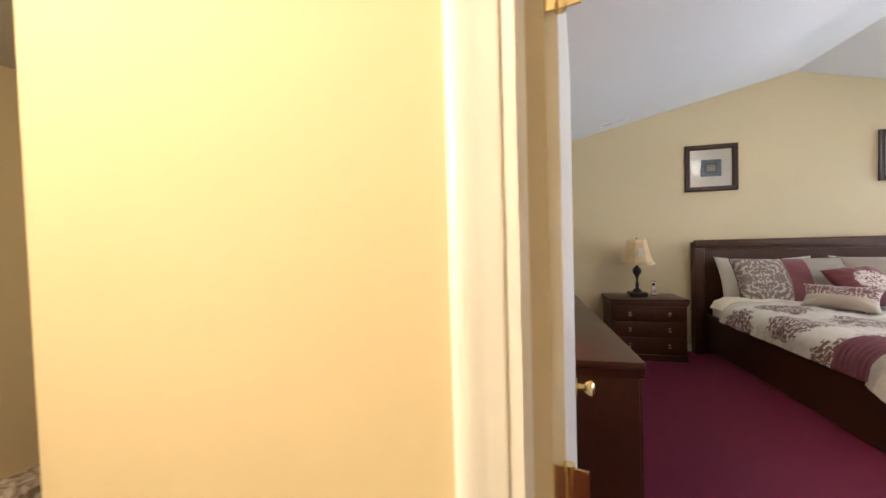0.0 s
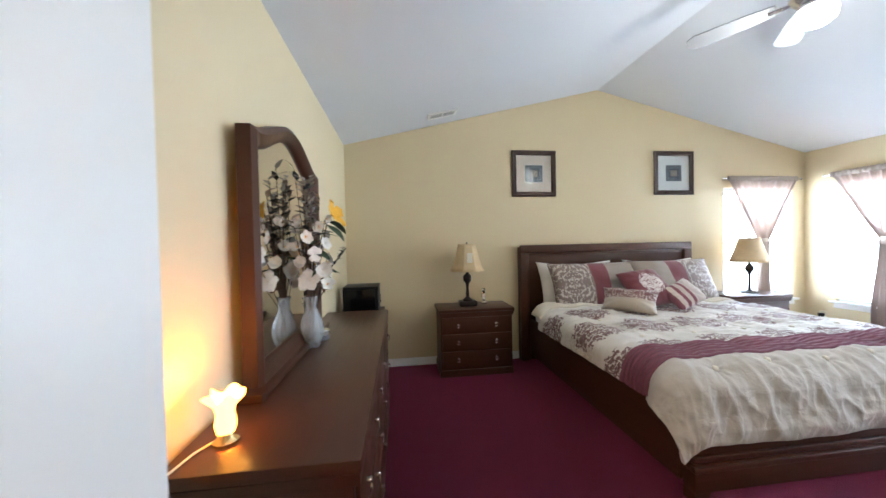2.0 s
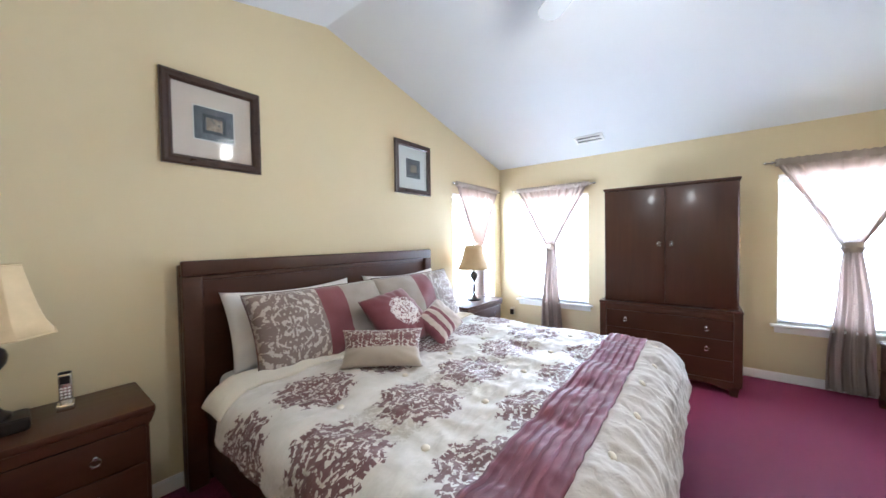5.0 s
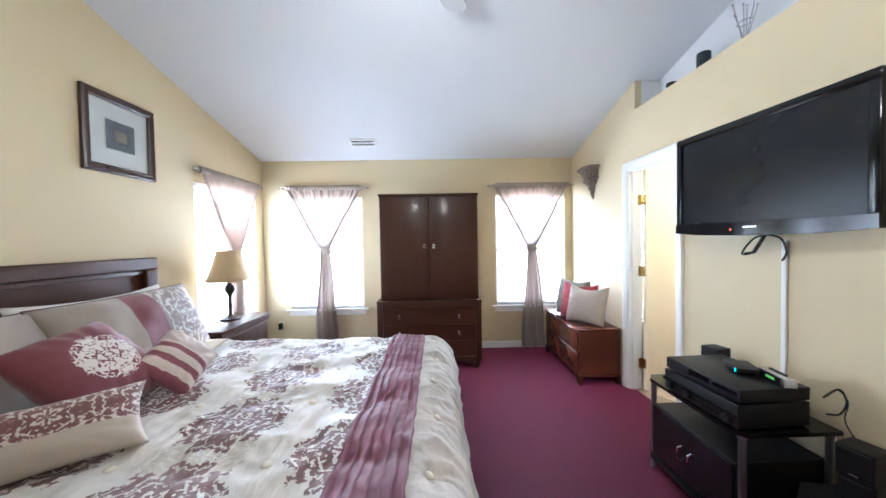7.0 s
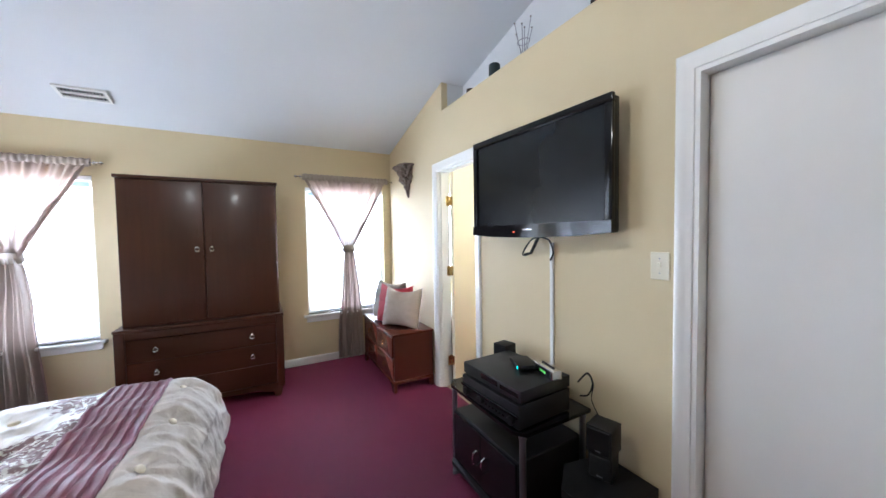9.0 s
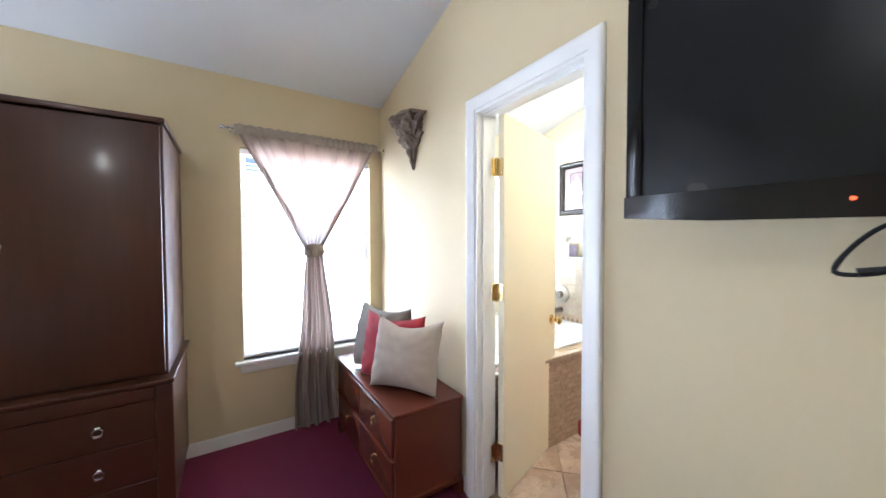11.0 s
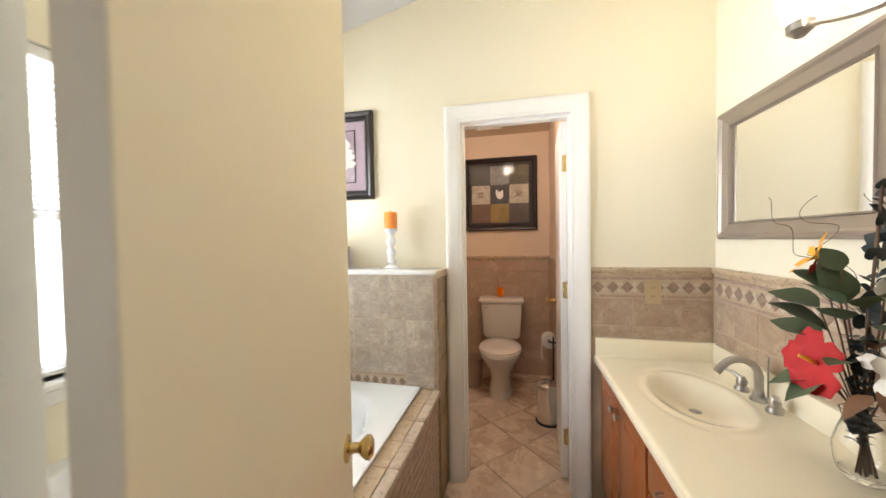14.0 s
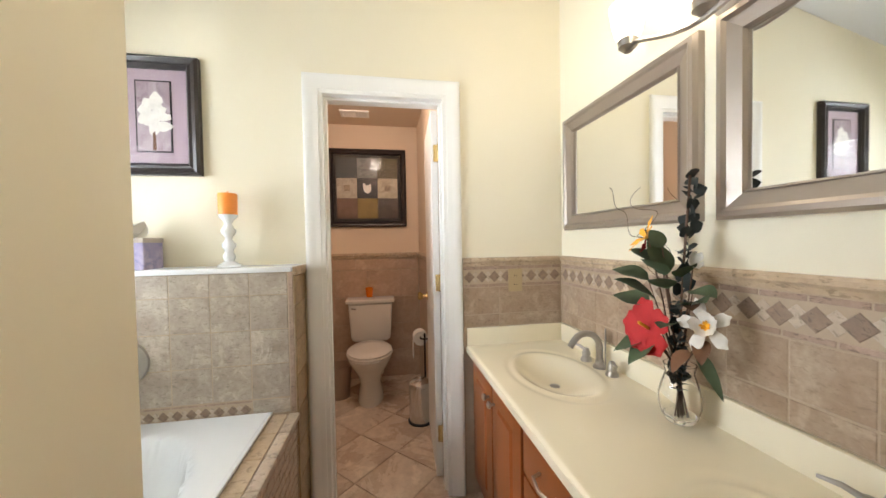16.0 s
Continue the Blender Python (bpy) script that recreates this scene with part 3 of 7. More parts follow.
def hinge(parent, x, y, z, h=0.09):
    bm = turned([(0.0065, -h / 2), (0.0065, h / 2)], 10, (x, y, z))
    for k in (-1, 1):
        lathe(bm, [(0.0085, k * h / 2 - 0.004), (0.0085, k * h / 2 + 0.006)], 10, (x, y, z))
    box(bm, x - 0.028, y - 0.002, z - h / 2, x + 0.028, y + 0.002, z + h / 2)
    part("hinge", bm, M_BRASS, parent, "polished brass hinge")


def knob(parent, x, y, z, out, mat=M_BRASS, axis="x"):
    prof = [(0.032, 0.0), (0.032, 0.006), (0.013, 0.010), (0.012, 0.030), (0.020, 0.038), (0.028, 0.048), (0.029, 0.058), (0.020, 0.066), (0.004, 0.068)]
    part("door_knob", turned([(r, out * h) for r, h in prof], 20, (x, y, z), axis), mat, parent, "polished brass door knob")


def edge_hinge(parent, z, h=0.09):
    """A butt hinge laid open between the leaf's edge and the jamb."""
    bm = turned([(0.0065, -h / 2), (0.0065, h / 2)], 10, (-0.042, -0.006, z))
    for k in (-1, 1):
        lathe(bm, [(0.0085, k * h / 2 - 0.004), (0.0085, k * h / 2 + 0.006)], 10, (-0.042, -0.006, z))
    box(bm, -0.042, -0.0015, z - h / 2, -0.006, 0.0025, z + h / 2)
    box(bm, -0.050, -0.040, z - h / 2, -0.046, -0.006, z + h / 2)
    for dz in (-0.03, 0.0, 0.03):
        lathe(bm, [(0.0035, -0.0025), (0.0035, 0.0)], 8, (-0.016, 0.0, z + dz), "y")
    part("hinge", bm, M_BRASS, parent, "polished brass hinge")


def leaf(name, at, rz, w, h, mat, label, side, knob_z=0.83, edge=False):
    """A flush door leaf; hinge at the origin, leaf along +y, face towards +x."""
    d = thing(name, at, label, "door", rz=rz)
    tagged(d, kind="structure")
    part("panel", one(-0.035, 0.002, 0.008, 0.0, w, h, 0.0015), mat, d)
    knob(d, 0.0, w - 0.065, knob_z, 1)
    knob(d, -0.035, w - 0.065, knob_z, -1)
    part("latch_plate", one(-0.027, w - 0.001, knob_z - 0.028, -0.008, w + 0.0012, knob_z + 0.028), M_BRASS, d, "brass latch plate")
    for z in side:
        if edge:
            edge_hinge(d, z)
        else:
            hinge(d, 0.004, -0.004, z)
    return d


leaf("door_entry", (-0.156, 0.624, 0.0), math.degrees(math.atan2(0.145, 0.858)) * -1, 0.87, 2.02, M_DOOR, "white flush door standing open, brass knob", (0.25, 1.0, 1.78))
cdoor = thing("door_closet", (2.325, SY - 0.06, 0), "white flush closed closet door in the wall", "door")
tagged(cdoor, kind="structure")
part("panel", one(-0.535, -0.035, 0.008, -0.002, 0.0, 2.015, 0.0015), M_DOOR, cdoor)
knob(cdoor, -0.475, 0.0, 0.94, 1, axis="y")
leaf("door_bath", (4.358, SY - TH - 0.004, 0.0), 180 + 16.8, 0.672, 2.02, M_CREAMDOOR, "cream flush bathroom door standing open inward", (0.25, 1.10, 1.75), 0.852, True)
leaf("door_toilet_room", (3.853, BY - 0.135, 0.0), 180 - 3.0, 0.56, 2.01, M_DOOR, "white flush toilet-room door folded back inward", (0.25, 1.08, 1.78), 0.93)

# ---------------------------------------------------------------- windows
def window(name, axis, face, out, hole, label):
    """Sash window in a wall; face: the room side, out: the way outdoors."""
    a, b, z0, z1 = hole
    w = thing(name, (0, 0, 0), label, "window")
    tagged(w, kind="structure")

    def bx(bm, a0, c0, za, a1, c1, zb, bev=0.0):
        p, q = sorted((face + out * c0, face + out * c1))
        return box(bm, a0, p, za, a1, q, zb, bev) if axis == "x" else box(bm, p, a0, za, q, a1, zb, bev)
    fr = bmesh.new()
    bx(fr, a, 0.06, z0, a + 0.035, 0.11, z1)
    bx(fr, b - 0.035, 0.06, z0, b, 0.11, z1)
    bx(fr, a + 0.035, 0.06, z0, b - 0.035, 0.11, z0 + 0.04)
    bx(fr, a + 0.035, 0.06, z1 - 0.04, b - 0.035, 0.11, z1)
    zm = (z0 + z1) / 2
    bx(fr, a + 0.035, 0.065, zm - 0.02, b - 0.035, 0.105, zm + 0.02)
    part("window_frame", fr, M_TRIM, w)
    for za, zb in ((z0 + 0.04, zm - 0.02), (zm + 0.02, z1 - 0.04)):
        p = part("pane", bx(bmesh.new(), a + 0.035, 0.083, za, b - 0.035, 0.087, zb), M_GLASS, w)
        p.visible_shadow = False
    part("window_sill", bx(bmesh.new(), a - 0.05, -0.05, z0 - 0.025, b + 0.05, 0.06, z0, 0.004), M_TRIM, w)
    part("apron", bx(bmesh.new(), a - 0.02, -0.014, z0 - 0.085, b + 0.02, 0.0, z0 - 0.026, 0.003), M_TRIM, w)
    return w


def blind(axis, face, out, hole, label):
    a, b, z0, z1 = hole
    n = int((z1 - z0 - 0.09) / 0.026)
    d = thing("window_blind", (0, 0, 0), label, "blind")
    c = face + out * 0.032

    def bx(a0, c0, za, a1, c1, zb, bev=0.0):
        return one(a0, c + c0, za, a1, c + c1, zb, bevel=bev) if axis == "x" else one(c + c0, a0, za, c + c1, a1, zb, bevel=bev)
    part("headrail", bx(a + 0.006, -0.018, z1 - 0.045, b - 0.006, 0.018, z1 - 0.004, 0.003), M_BLIND, d)
    part("bottom_rail", bx(a + 0.01, -0.012, z0 + 0.012, b - 0.01, 0.012, z0 + 0.028, 0.003), M_BLIND, d)
    for k in (0.2, 0.8):
        part("cord", bx(a + (b - a) * k - 0.001, -0.0145, z0 + 0.03, a + (b - a) * k + 0.001, -0.0125, z1 - 0.045), M_BLIND, d)
    L = (b - a) / 2 - 0.012
    bm = bmesh.new()
    vs = []
    for k in range(5):
        t = k / 4 - 0.5
        vs.append([bm.verts.new((s * L, t * 0.025, 0.0025 * (1 - 4 * t * t))) for s in (-1, 1)])
    for p, q in zip(vs, vs[1:]):
        bm.faces.new((p[0], p[1], q[1], q[0]))
    me = mesh_of(bm, "slat", M_BLIND, 60)
    for i in range(n):
        s = new("slat", me)
        s.parent = d
        z = z0 + 0.04 + i * 0.026
        if axis == "x":
            s.matrix_basis = pose((a + b) / 2, c, z, -24 * out, 0, 0)
        else:
            s.matrix_basis = pose(c, (a + b) / 2, z, 0, 0, 90) @ pose(0, 0, 0, 10 * out, 0, 0)
    return d


window("window_1", "x", NY, 1, WIN_N, "white sash window beside the bed, bright outside")
window("window_2", "y", EX, 1, WIN_E1, "white sash window with bright daylight")
window("window_3", "y", EX, 1, WIN_E2, "white sash window over the low chest")
window("window_4", "y", EX, 1, WIN_B, "white bathroom window above the tub")
for ax, fc, hole in (("x", NY, WIN_N), ("y", EX, WIN_E1), ("y", EX, WIN_E2), ("y", EX, WIN_B)):
    blind(ax, fc, 1, hole, "white horizontal slat blind, lowered")


def curtain(axis, face, out, mid, half, label, seed, ztop=2.13, tie=1.30, drift=0.0, foot=0.0):
    """A sheer panel on a rod, tied in the middle into an hourglass."""
    base = (mid, face, 0) if axis == "x" else (face, mid, 0)
    c = thing("curtain", base, label, "curtain", rz=0 if axis == "x" else 90)
    # own axes: x along the wall, -y into the room for a north wall
    rnd = random.Random(seed)
    ph = [rnd.uniform(0, 6.28) for _ in range(4)]
    nu, nv = 150, 90
    bm = bmesh.new()
    low = bmesh.new()
    rows = []
    for j in range(nv + 1):
        z = ztop - 0.055 - (ztop - 0.075) * j / nv
        if z > tie:
            k = (z - tie) / (ztop - tie)
            wid = 0.050 + (half - 0.050) * k ** 0.97
        else:
            k = (tie - z) / tie
            wid = 0.050 + 0.048 * min(1.0, k * 1.5) ** 0.7 + foot * k
        amp = 0.019 + 0.014 * (1 - min(1.0, wid / half)) + 0.012 * (z < tie)
        row = []
        for i in range(nu + 1):
            u = i / nu * 2 - 1
            lo_ = z < tie
            fold = math.sin(u * (13 if lo_ else 34) + ph[0] + (0.5 * math.sin(z * 5) if lo_ else 0.0)) * 0.6 + math.sin(u * (22 if lo_ else 57) + ph[1] + z * 0.8) * 0.4
            x = u * wid + drift * (1 - (z / ztop)) + 0.006 * math.sin(z * 7 + ph[2])
            y = -0.055 - amp * fold - 0.02 * (1 - u * u) * (z < tie)
            row.append((x, y, z))
        rows.append((z, row))
    for target, keep in ((bm, [w for z, w in rows if z > tie - 0.02]), (low, [w for z, w in rows if z < tie + 0.02])):
        vs = [[target.verts.new(p) for p in w] for w in keep]
        for p, q in zip(vs, vs[1:]):
            for i in range(nu):
                target.faces.new((p[i], p[i + 1], q[i + 1], q[i]))
    part("panel", bm, M_SHEER, c, "sheer taupe voile", 80)
    # doubled side hems, bunched towards the tie
    for side in (-1, 1):
        hem = bmesh.new()
        lines = []
        for z, w in rows:
            if z < tie - 0.02:
                continue
            ex, ey, ez = w[0] if side < 0 else w[-1]
            k = min(1.0, (z - tie) / (ztop - tie))
            hw = (0.020 + 0.022 * math.sin(math.pi * max(0.0, k)) ** 0.8 + 0.006 * math.sin(z * 23 + ph[1])) * (1 - 0.45 * max(0.0, k) ** 3)
            lines.append([(ex - side * hw * q / 12, ey - 0.010 - 0.010 * math.sin(q * 1.05 + ph[3]) * (1 - 0.4 * k), ez) for q in range(13)])
        vs = [[hem.verts.new(p) for p in w] for w in lines]
        for p, q in zip(vs, vs[1:]):
            for i in range(12):
                hem.faces.new((p[i], p[i + 1], q[i + 1], q[i]))
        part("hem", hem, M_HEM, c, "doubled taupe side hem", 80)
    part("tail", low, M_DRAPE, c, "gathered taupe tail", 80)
    # gathered heading on the rod
    hd = bmesh.new()
    rows = []
    for j in range(9):
        a = 2 * math.pi * j / 8
        rows.append([hd.verts.new((-half + 2 * half * i / 120, -0.055 + 0.020 * math.cos(a) + 0.005 * math.sin(i * 1.3), ztop - 0.028 + 0.034 * math.sin(a) + 0.004 * math.sin(i * 0.9 + ph[3]))) for i in range(121)])
    for p, q in zip(rows, rows[1:]):
        for i in range(120):
            hd.faces.new((p[i], p[i + 1], q[i + 1], q[i]))
    part("heading", hd, M_TAUPE, c, "gathered taupe rod pocket", 80)
    tb = bmesh.new()
    lathe(tb, [(0.050, -0.045), (0.060, -0.03), (0.062, 0.0), (0.060, 0.03), (0.050, 0.045)], 24, (0, 0, 0), cap=False)
    for v in tb.verts:
        v.co.x, v.co.y = v.co.x * 1.12, v.co.y * 0.75
        v.co += Vector((drift * (1 - tie / ztop), -0.055, tie))
    part("tie_band", tb, M_TAUPE, c, "taupe tie band", 60)
    rod = thing("curtain_rod", base, "thin pale metal curtain rod with small finials", "curtain rod", rz=0 if axis == "x" else 90)
    part("rod", bar([(-half - 0.05, -0.055, ztop - 0.028), (half + 0.05, -0.055, ztop - 0.028)], 0.007), M_CHROME, rod)
    for s in (-1, 1):
        part("finial", turned([(0.004, 0), (0.016, s * 0.012), (0.017, s * 0.02), (0.004, s * 0.034)], 14, (s * (half + 0.05), -0.055, ztop - 0.028), "x"), M_CHROME, rod)
        part("bracket", one(s * (half + 0.02) - 0.005, -0.06, ztop - 0.045, s * (half + 0.02) + 0.005, 0.0, ztop - 0.012), M_CHROME, rod)
    return c


curtain("x", NY, 1, 5.0, 0.50, "sheer taupe curtain tied back at the middle, beside the bed", 1)
for mid, half, seed in ((3.79, 0.485, 2), (1.145, 0.485, 3)):
    c = curtain("y", EX, 1, mid, half, "sheer taupe curtain tied in the middle before a bright window", seed, foot=0.06)
for o in list(scene.objects):
    if o.type == "EMPTY" and o.name.startswith(("curtain", "curtain_rod")) and abs(o.location.x - EX) < 1e-4:
        o.matrix_basis = pose(EX, o.location.y, 0, 0, 0, -90)


# ---------------------------------------------------------------- bedroom furniture
def pull(parent, x, y, z, out, axis="y"):
    """Small drop pull: a stud and a hanging ring plate."""
    if axis == "y":
        bm = turned([(0.009, 0), (0.009, out * 0.012), (0.005, out * 0.016)], 12, (x, y, z), "y")
        tube(bm, [(x + 0.016 * math.sin(a), y + out * 0.014, z - 0.016 + 0.016 * math.cos(a)) for a in [k * 0.5 for k in range(1, 12)]], 0.0028, 6)
        box(bm, x - 0.013, min(y + out * 0.010, y + out * 0.016), z - 0.036, x + 0.013, max(y + out * 0.010, y + out * 0.016), z - 0.026, 0.001)
    else:
        bm = turned([(0.009, 0), (0.009, out * 0.012), (0.005, out * 0.016)], 12, (x, y, z), "x")
        tube(bm, [(x + out * 0.014, y + 0.016 * math.sin(a), z - 0.016 + 0.016 * math.cos(a)) for a in [k * 0.5 for k in range(1, 12)]], 0.0028, 6)
        box(bm, min(x + out * 0.010, x + out * 0.016), y - 0.013, z - 0.036, max(x + out * 0.010, x + out * 0.016), y + 0.013, z - 0.026, 0.001)
    return bm


def drawer_y(parent, x0, x1, z0, z1, y, knobs, name="drawer"):
    """A drawer front that faces -y."""
    bm = one(x0, y - 0.012, z0, x1, y, z1, 0.004, 2)
    d = part(name, bm, M_CHERRY_X, parent)
    for kx in knobs:
        part("pull", pull(d, kx, y - 0.012, (z0 + z1) / 2 + 0.014, -1), M_CHROME, d, "small chrome drop pull")
    return d


def nightstand(at, w, label):
    """Three-drawer bedside chest; front towards -y; origin at the middle of its back, on the floor."""
    n = thing("nightstand", at, label, "nightstand", "pair of nightstands")
    D, H = 0.42, 0.69
    part("body", one(-w / 2 + 0.02, -D + 0.02, 0.07, w / 2 - 0.02, 0, H - 0.035, 0.003), M_CHERRY_X, n)
    top = bmesh.new()
    box(top, -w / 2, -D - 0.005, H - 0.03, w / 2, 0.0, H, 0.006, 2)
    prism(top, [(-w / 2 + 0.02, H - 0.075), (w / 2 - 0.02, H - 0.075), (w / 2 - 0.002, H - 0.031), (-w / 2 + 0.002, H - 0.031)], -D - 0.002, -0.01)
    part("top", top, M_CHERRY_X, n)
    part("plinth", one(-w / 2 + 0.01, -D + 0.01, 0, w / 2 - 0.01, 0, 0.07, 0.004), M_CHERRY_X, n)
    zs = (0.085, 0.265, 0.44, 0.61)
    for a, b in zip(zs, zs[1:]):
        drawer_y(n, -w / 2 + 0.035, w / 2 - 0.035, a + 0.004, b - 0.004, -D + 0.02, (-w * 0.25, w * 0.25))
    return n


nightstand((1.17, NY - 0.013, 0), 0.79, "dark cherry three-drawer nightstand with a lamp on it")
nightstand((4.53, NY - 0.013, 0), 0.79, "dark cherry nightstand beneath the corner window")

# bed
BEDX, BY0, BY1 = 2.842, 2.36, 4.565
bed = thing("bed", (BEDX, 0, 0), "dark cherry king platform bed with panelled headboard", "bed")
hb = bmesh.new()
box(hb, -1.085, BY1 - 0.055, 0, 1.085, BY1, 1.30, 0.004)
part("headboard", hb, M_CHERRY_X, bed)
rim = bmesh.new()
for x0, x1 in ((-1.085, -0.985), (0.985, 1.085)):
    box(rim, x0, BY1 - 0.10, 0, x1, BY1 - 0.056, 1.235, 0.012, 3)
box(rim, -1.085, BY1 - 0.10, 1.236, 1.085, BY1 - 0.056, 1.325, 0.016, 3)
box(rim, -0.985, BY1 - 0.075, 1.205, 0.985, BY1 - 0.056, 1.235, 0.006, 2)
part("headboard_frame", rim, M_CHERRY_X, bed)
for s in (-1, 1):
    part("side_rail", one(s * 0.965 - 0.022, BY0 + 0.06, 0.08, s * 0.965 + 0.022, BY1 - 0.101, 0.475, 0.006), M_CHERRY_Y, bed)
part("footboard", one(-0.955, BY0 + 0.01, 0.10, 0.955, BY0 + 0.06, 0.43, 0.004), M_CHERRY_X, bed)
fm = bmesh.new()
box(fm, -0.965, BY0 - 0.010, 0.205, 0.965, BY0 + 0.009, 0.235, 0.007, 3)
box(fm, -0.972, BY0 - 0.024, 0.160, 0.972, BY0 + 0.009, 0.192, 0.008, 3)
box(fm, -0.965, BY0 - 0.012, 0.192, 0.965, BY0 + 0.009, 0.205)
box(fm, -0.965, BY0 - 0.018, 0.055, 0.965, BY0 + 0.06, 0.160, 0.005, 2)
part("foot_moulding", fm, M_CHERRY_X, bed, "stepped foot moulding")
for s in (-1, 1):
    part("foot", flat([(s * 0.965, 0.0), (s * 0.89, 0.0), (s * 0.87, 0.0549), (s * 0.965, 0.0549)], BY0 - 0.014, BY0 + 0.06), M_CHERRY_X, bed)

mat_bm = one(-0.94, BY0 + 0.065, 0.30, 0.94, BY1 - 0.11, 0.655, 0.07, 4)
solid("mattress", mat_bm, M_WHITE, "thick white-sheeted king mattress on the bed", "mattress", (BEDX, 0, 0))


TUFTS = [(-0.80 + 0.34 * k, -0.05 + 0.02 * (k % 2)) for k in range(6)]


def drape(s, t):
    """A point of the quilt: s across from the middle, t along from the foot; past the edges it rolls over and hangs, round at the corners."""
    hx, ty, r = 0.965, 0.022, 0.125
    dx, dy = max(abs(s) - hx, 0.0), max(ty - t, 0.0)
    D = math.hypot(dx, dy)
    if D < 1e-6:
        return s, t, 0.695, 0.0, 0.0, 0.0
    ux, uy = dx / D, dy / D
    if D < r * math.pi / 2:
        out, down = r * math.sin(D / r), r * (1 - math.cos(D / r))
    else:
        out, down = r + 0.22 * (D - r * math.pi / 2), r + (D - r * math.pi / 2)
    return math.copysign(min(abs(s), hx) + out * ux, s), max(t, ty) - out * uy, 0.695 - down, D, ux, uy


def quilt_point(s, t, extra=0.0):
    x, y, z, D, ux, uy = drape(s, t)
    quil = 0.016 * abs(math.sin(s * 7.85)) * abs(math.sin((t + 0.1) * 6.4)) ** 0.6
    n = Vector((s * 2.7, t * 2.7, 0.3))
    puff = noise.noise(n) * 0.018 + noise.noise(n * 3.2) * 0.010 + (1 - abs(noise.noise(n * 5.1 + Vector((0, 4, 1)))) * 2) * 0.006
    puff += (1 - 2.2 * abs(noise.noise(Vector((s * 3.0 + t * 4, t * 13.0, 3.3))))) * 0.0055
    w = 0.0
    if t < 0.03:
        g = min(1.0, (0.03 - t) * 12)
        hem_ = min(1.0, max(0.0, (t - QL) / 0.07)) ** 0.5
        ridge = 1 - 2.4 * abs(noise.noise(Vector((s * 8.5 + t * 4, t * 4.0 - s, 9.1))))
        fine_ = 1 - 2.4 * abs(noise.noise(Vector((s * 19.0 - t * 6, t * 7.0, 2.2))))
        w = g * (0.032 + 0.013 * ridge + 0.006 * fine_) * hem_
        for a, b in TUFTS:
            d = math.hypot(s - a, t - b)
            if d < 0.2:
                w += g * (-0.042 * math.exp(-(d / 0.05) ** 2) + 0.006 * math.cos(9 * math.atan2(t - b, s - a)) * math.exp(-(d / 0.09) ** 2))
    k = min(1.0, D / 0.19)
    amt = quil * (1 - 0.7 * k) + puff * (1 - 0.35 * k) + w
    x += math.copysign(ux * (amt + 0.012) * k, s)
    y -= uy * (amt + 0.025) * k
    z += amt * (1 - 0.85 * k)
    return Vector((x, y + BY0 + 0.085 + extra, z))


SM = 1.225
QL = -0.40
def quilt_patch(name, s0, s1, t0, t1, ns, nt, material, parent, label="", lift=0.0, pleats=0):
    bm = bmesh.new()
    uv = bm.loops.layers.uv.new("UVMap")
    grid = []
    for j in range(nt + 1):
        t = t0 + (t1 - t0) * j / nt
        row = []
        for i in range(ns + 1):
            s = s0 + (s1 - s0) * i / ns
            hem = 0.0
            if t <= QL + 0.02 or abs(s) > SM - 0.02:
                hem = 0.006 * noise.noise(Vector((s * 6, t * 6, 7)))
            p = quilt_point(s, t)
            if lift:
                side = abs(s) > 1.0
                p.z += lift * (0.2 if side else 1.0)
                p.x += math.copysign(lift if side else 0, s)
            if pleats:
                k = 1 - ((t - t0) / (t1 - t0) * pleats) % 1.0
                p.z += 0.010 * k
                p.x += math.copysign(0.006 * k, s) if abs(s) > 1.0 else 0
                p.y += 0.006 * noise.noise(Vector((s * 14, t * 3, 5)))
            p.z += hem
            row.append((bm.verts.new(p), s, t))
        grid.append(row)
    for a, b in zip(grid, grid[1:]):
        for i in range(ns):
            q = (a[i], a[i + 1], b[i + 1], b[i])
            f = bm.faces.new([v[0] for v in q])
            for loop, v in zip(f.loops, q):
                loop[uv].uv = (v[1] + 1.0, v[2])
    ob = part(name, bm, material, parent, label, 180)
    sol = ob.modifiers.new("thick", "SOLIDIFY")
    sol.thickness, sol.offset = 0.018, -1
    return ob


comf = thing("comforter", (BEDX, 0, 0), "cream comforter with plum damask figures, spread over the bed", "comforter")
quilt_patch("damask_field", -SM, SM, 0.235, 1.50, 190, 130, M_COMF, comf, "cream quilt with plum damask figures")
quilt_patch("pleated_band", -SM, SM, 0.028, 0.237, 170, 60, M_BAND, comf, "mauve pleated band", 0.005, 6)
quilt_patch("end_panel", -SM - 0.015, SM + 0.015, QL, 0.034, 300, 80, M_COMFEND, comf, "puffy beige end panel")
quilt_patch("fold", -1.12, 1.12, 1.46, 1.66, 120, 16, M_CREAMCLOTH, comf, "cream turned-back fold", 0.016)
btn = bmesh.new()
lathe(btn, [(0.0, 0.010), (0.012, 0.009), (0.017, 0.003), (0.017, 0.0)], 12, cap=False)
btn_me = mesh_of(btn, "button", M_CREAMCLOTH, 60)
for t in (0.48, 0.97):
    for k in range(5):
        b = new("button", btn_me)
        b.parent = comf
        b.location = quilt_point(-0.80 + 0.40 * k, t) + Vector((0, 0, 0.001))
for s, t in TUFTS:
    b = new("button", btn_me)
    b.parent = comf
    b.matrix_basis = Matrix.Translation(quilt_point(s, t)) @ pose(0, 0, 0, 42, 0, 0)


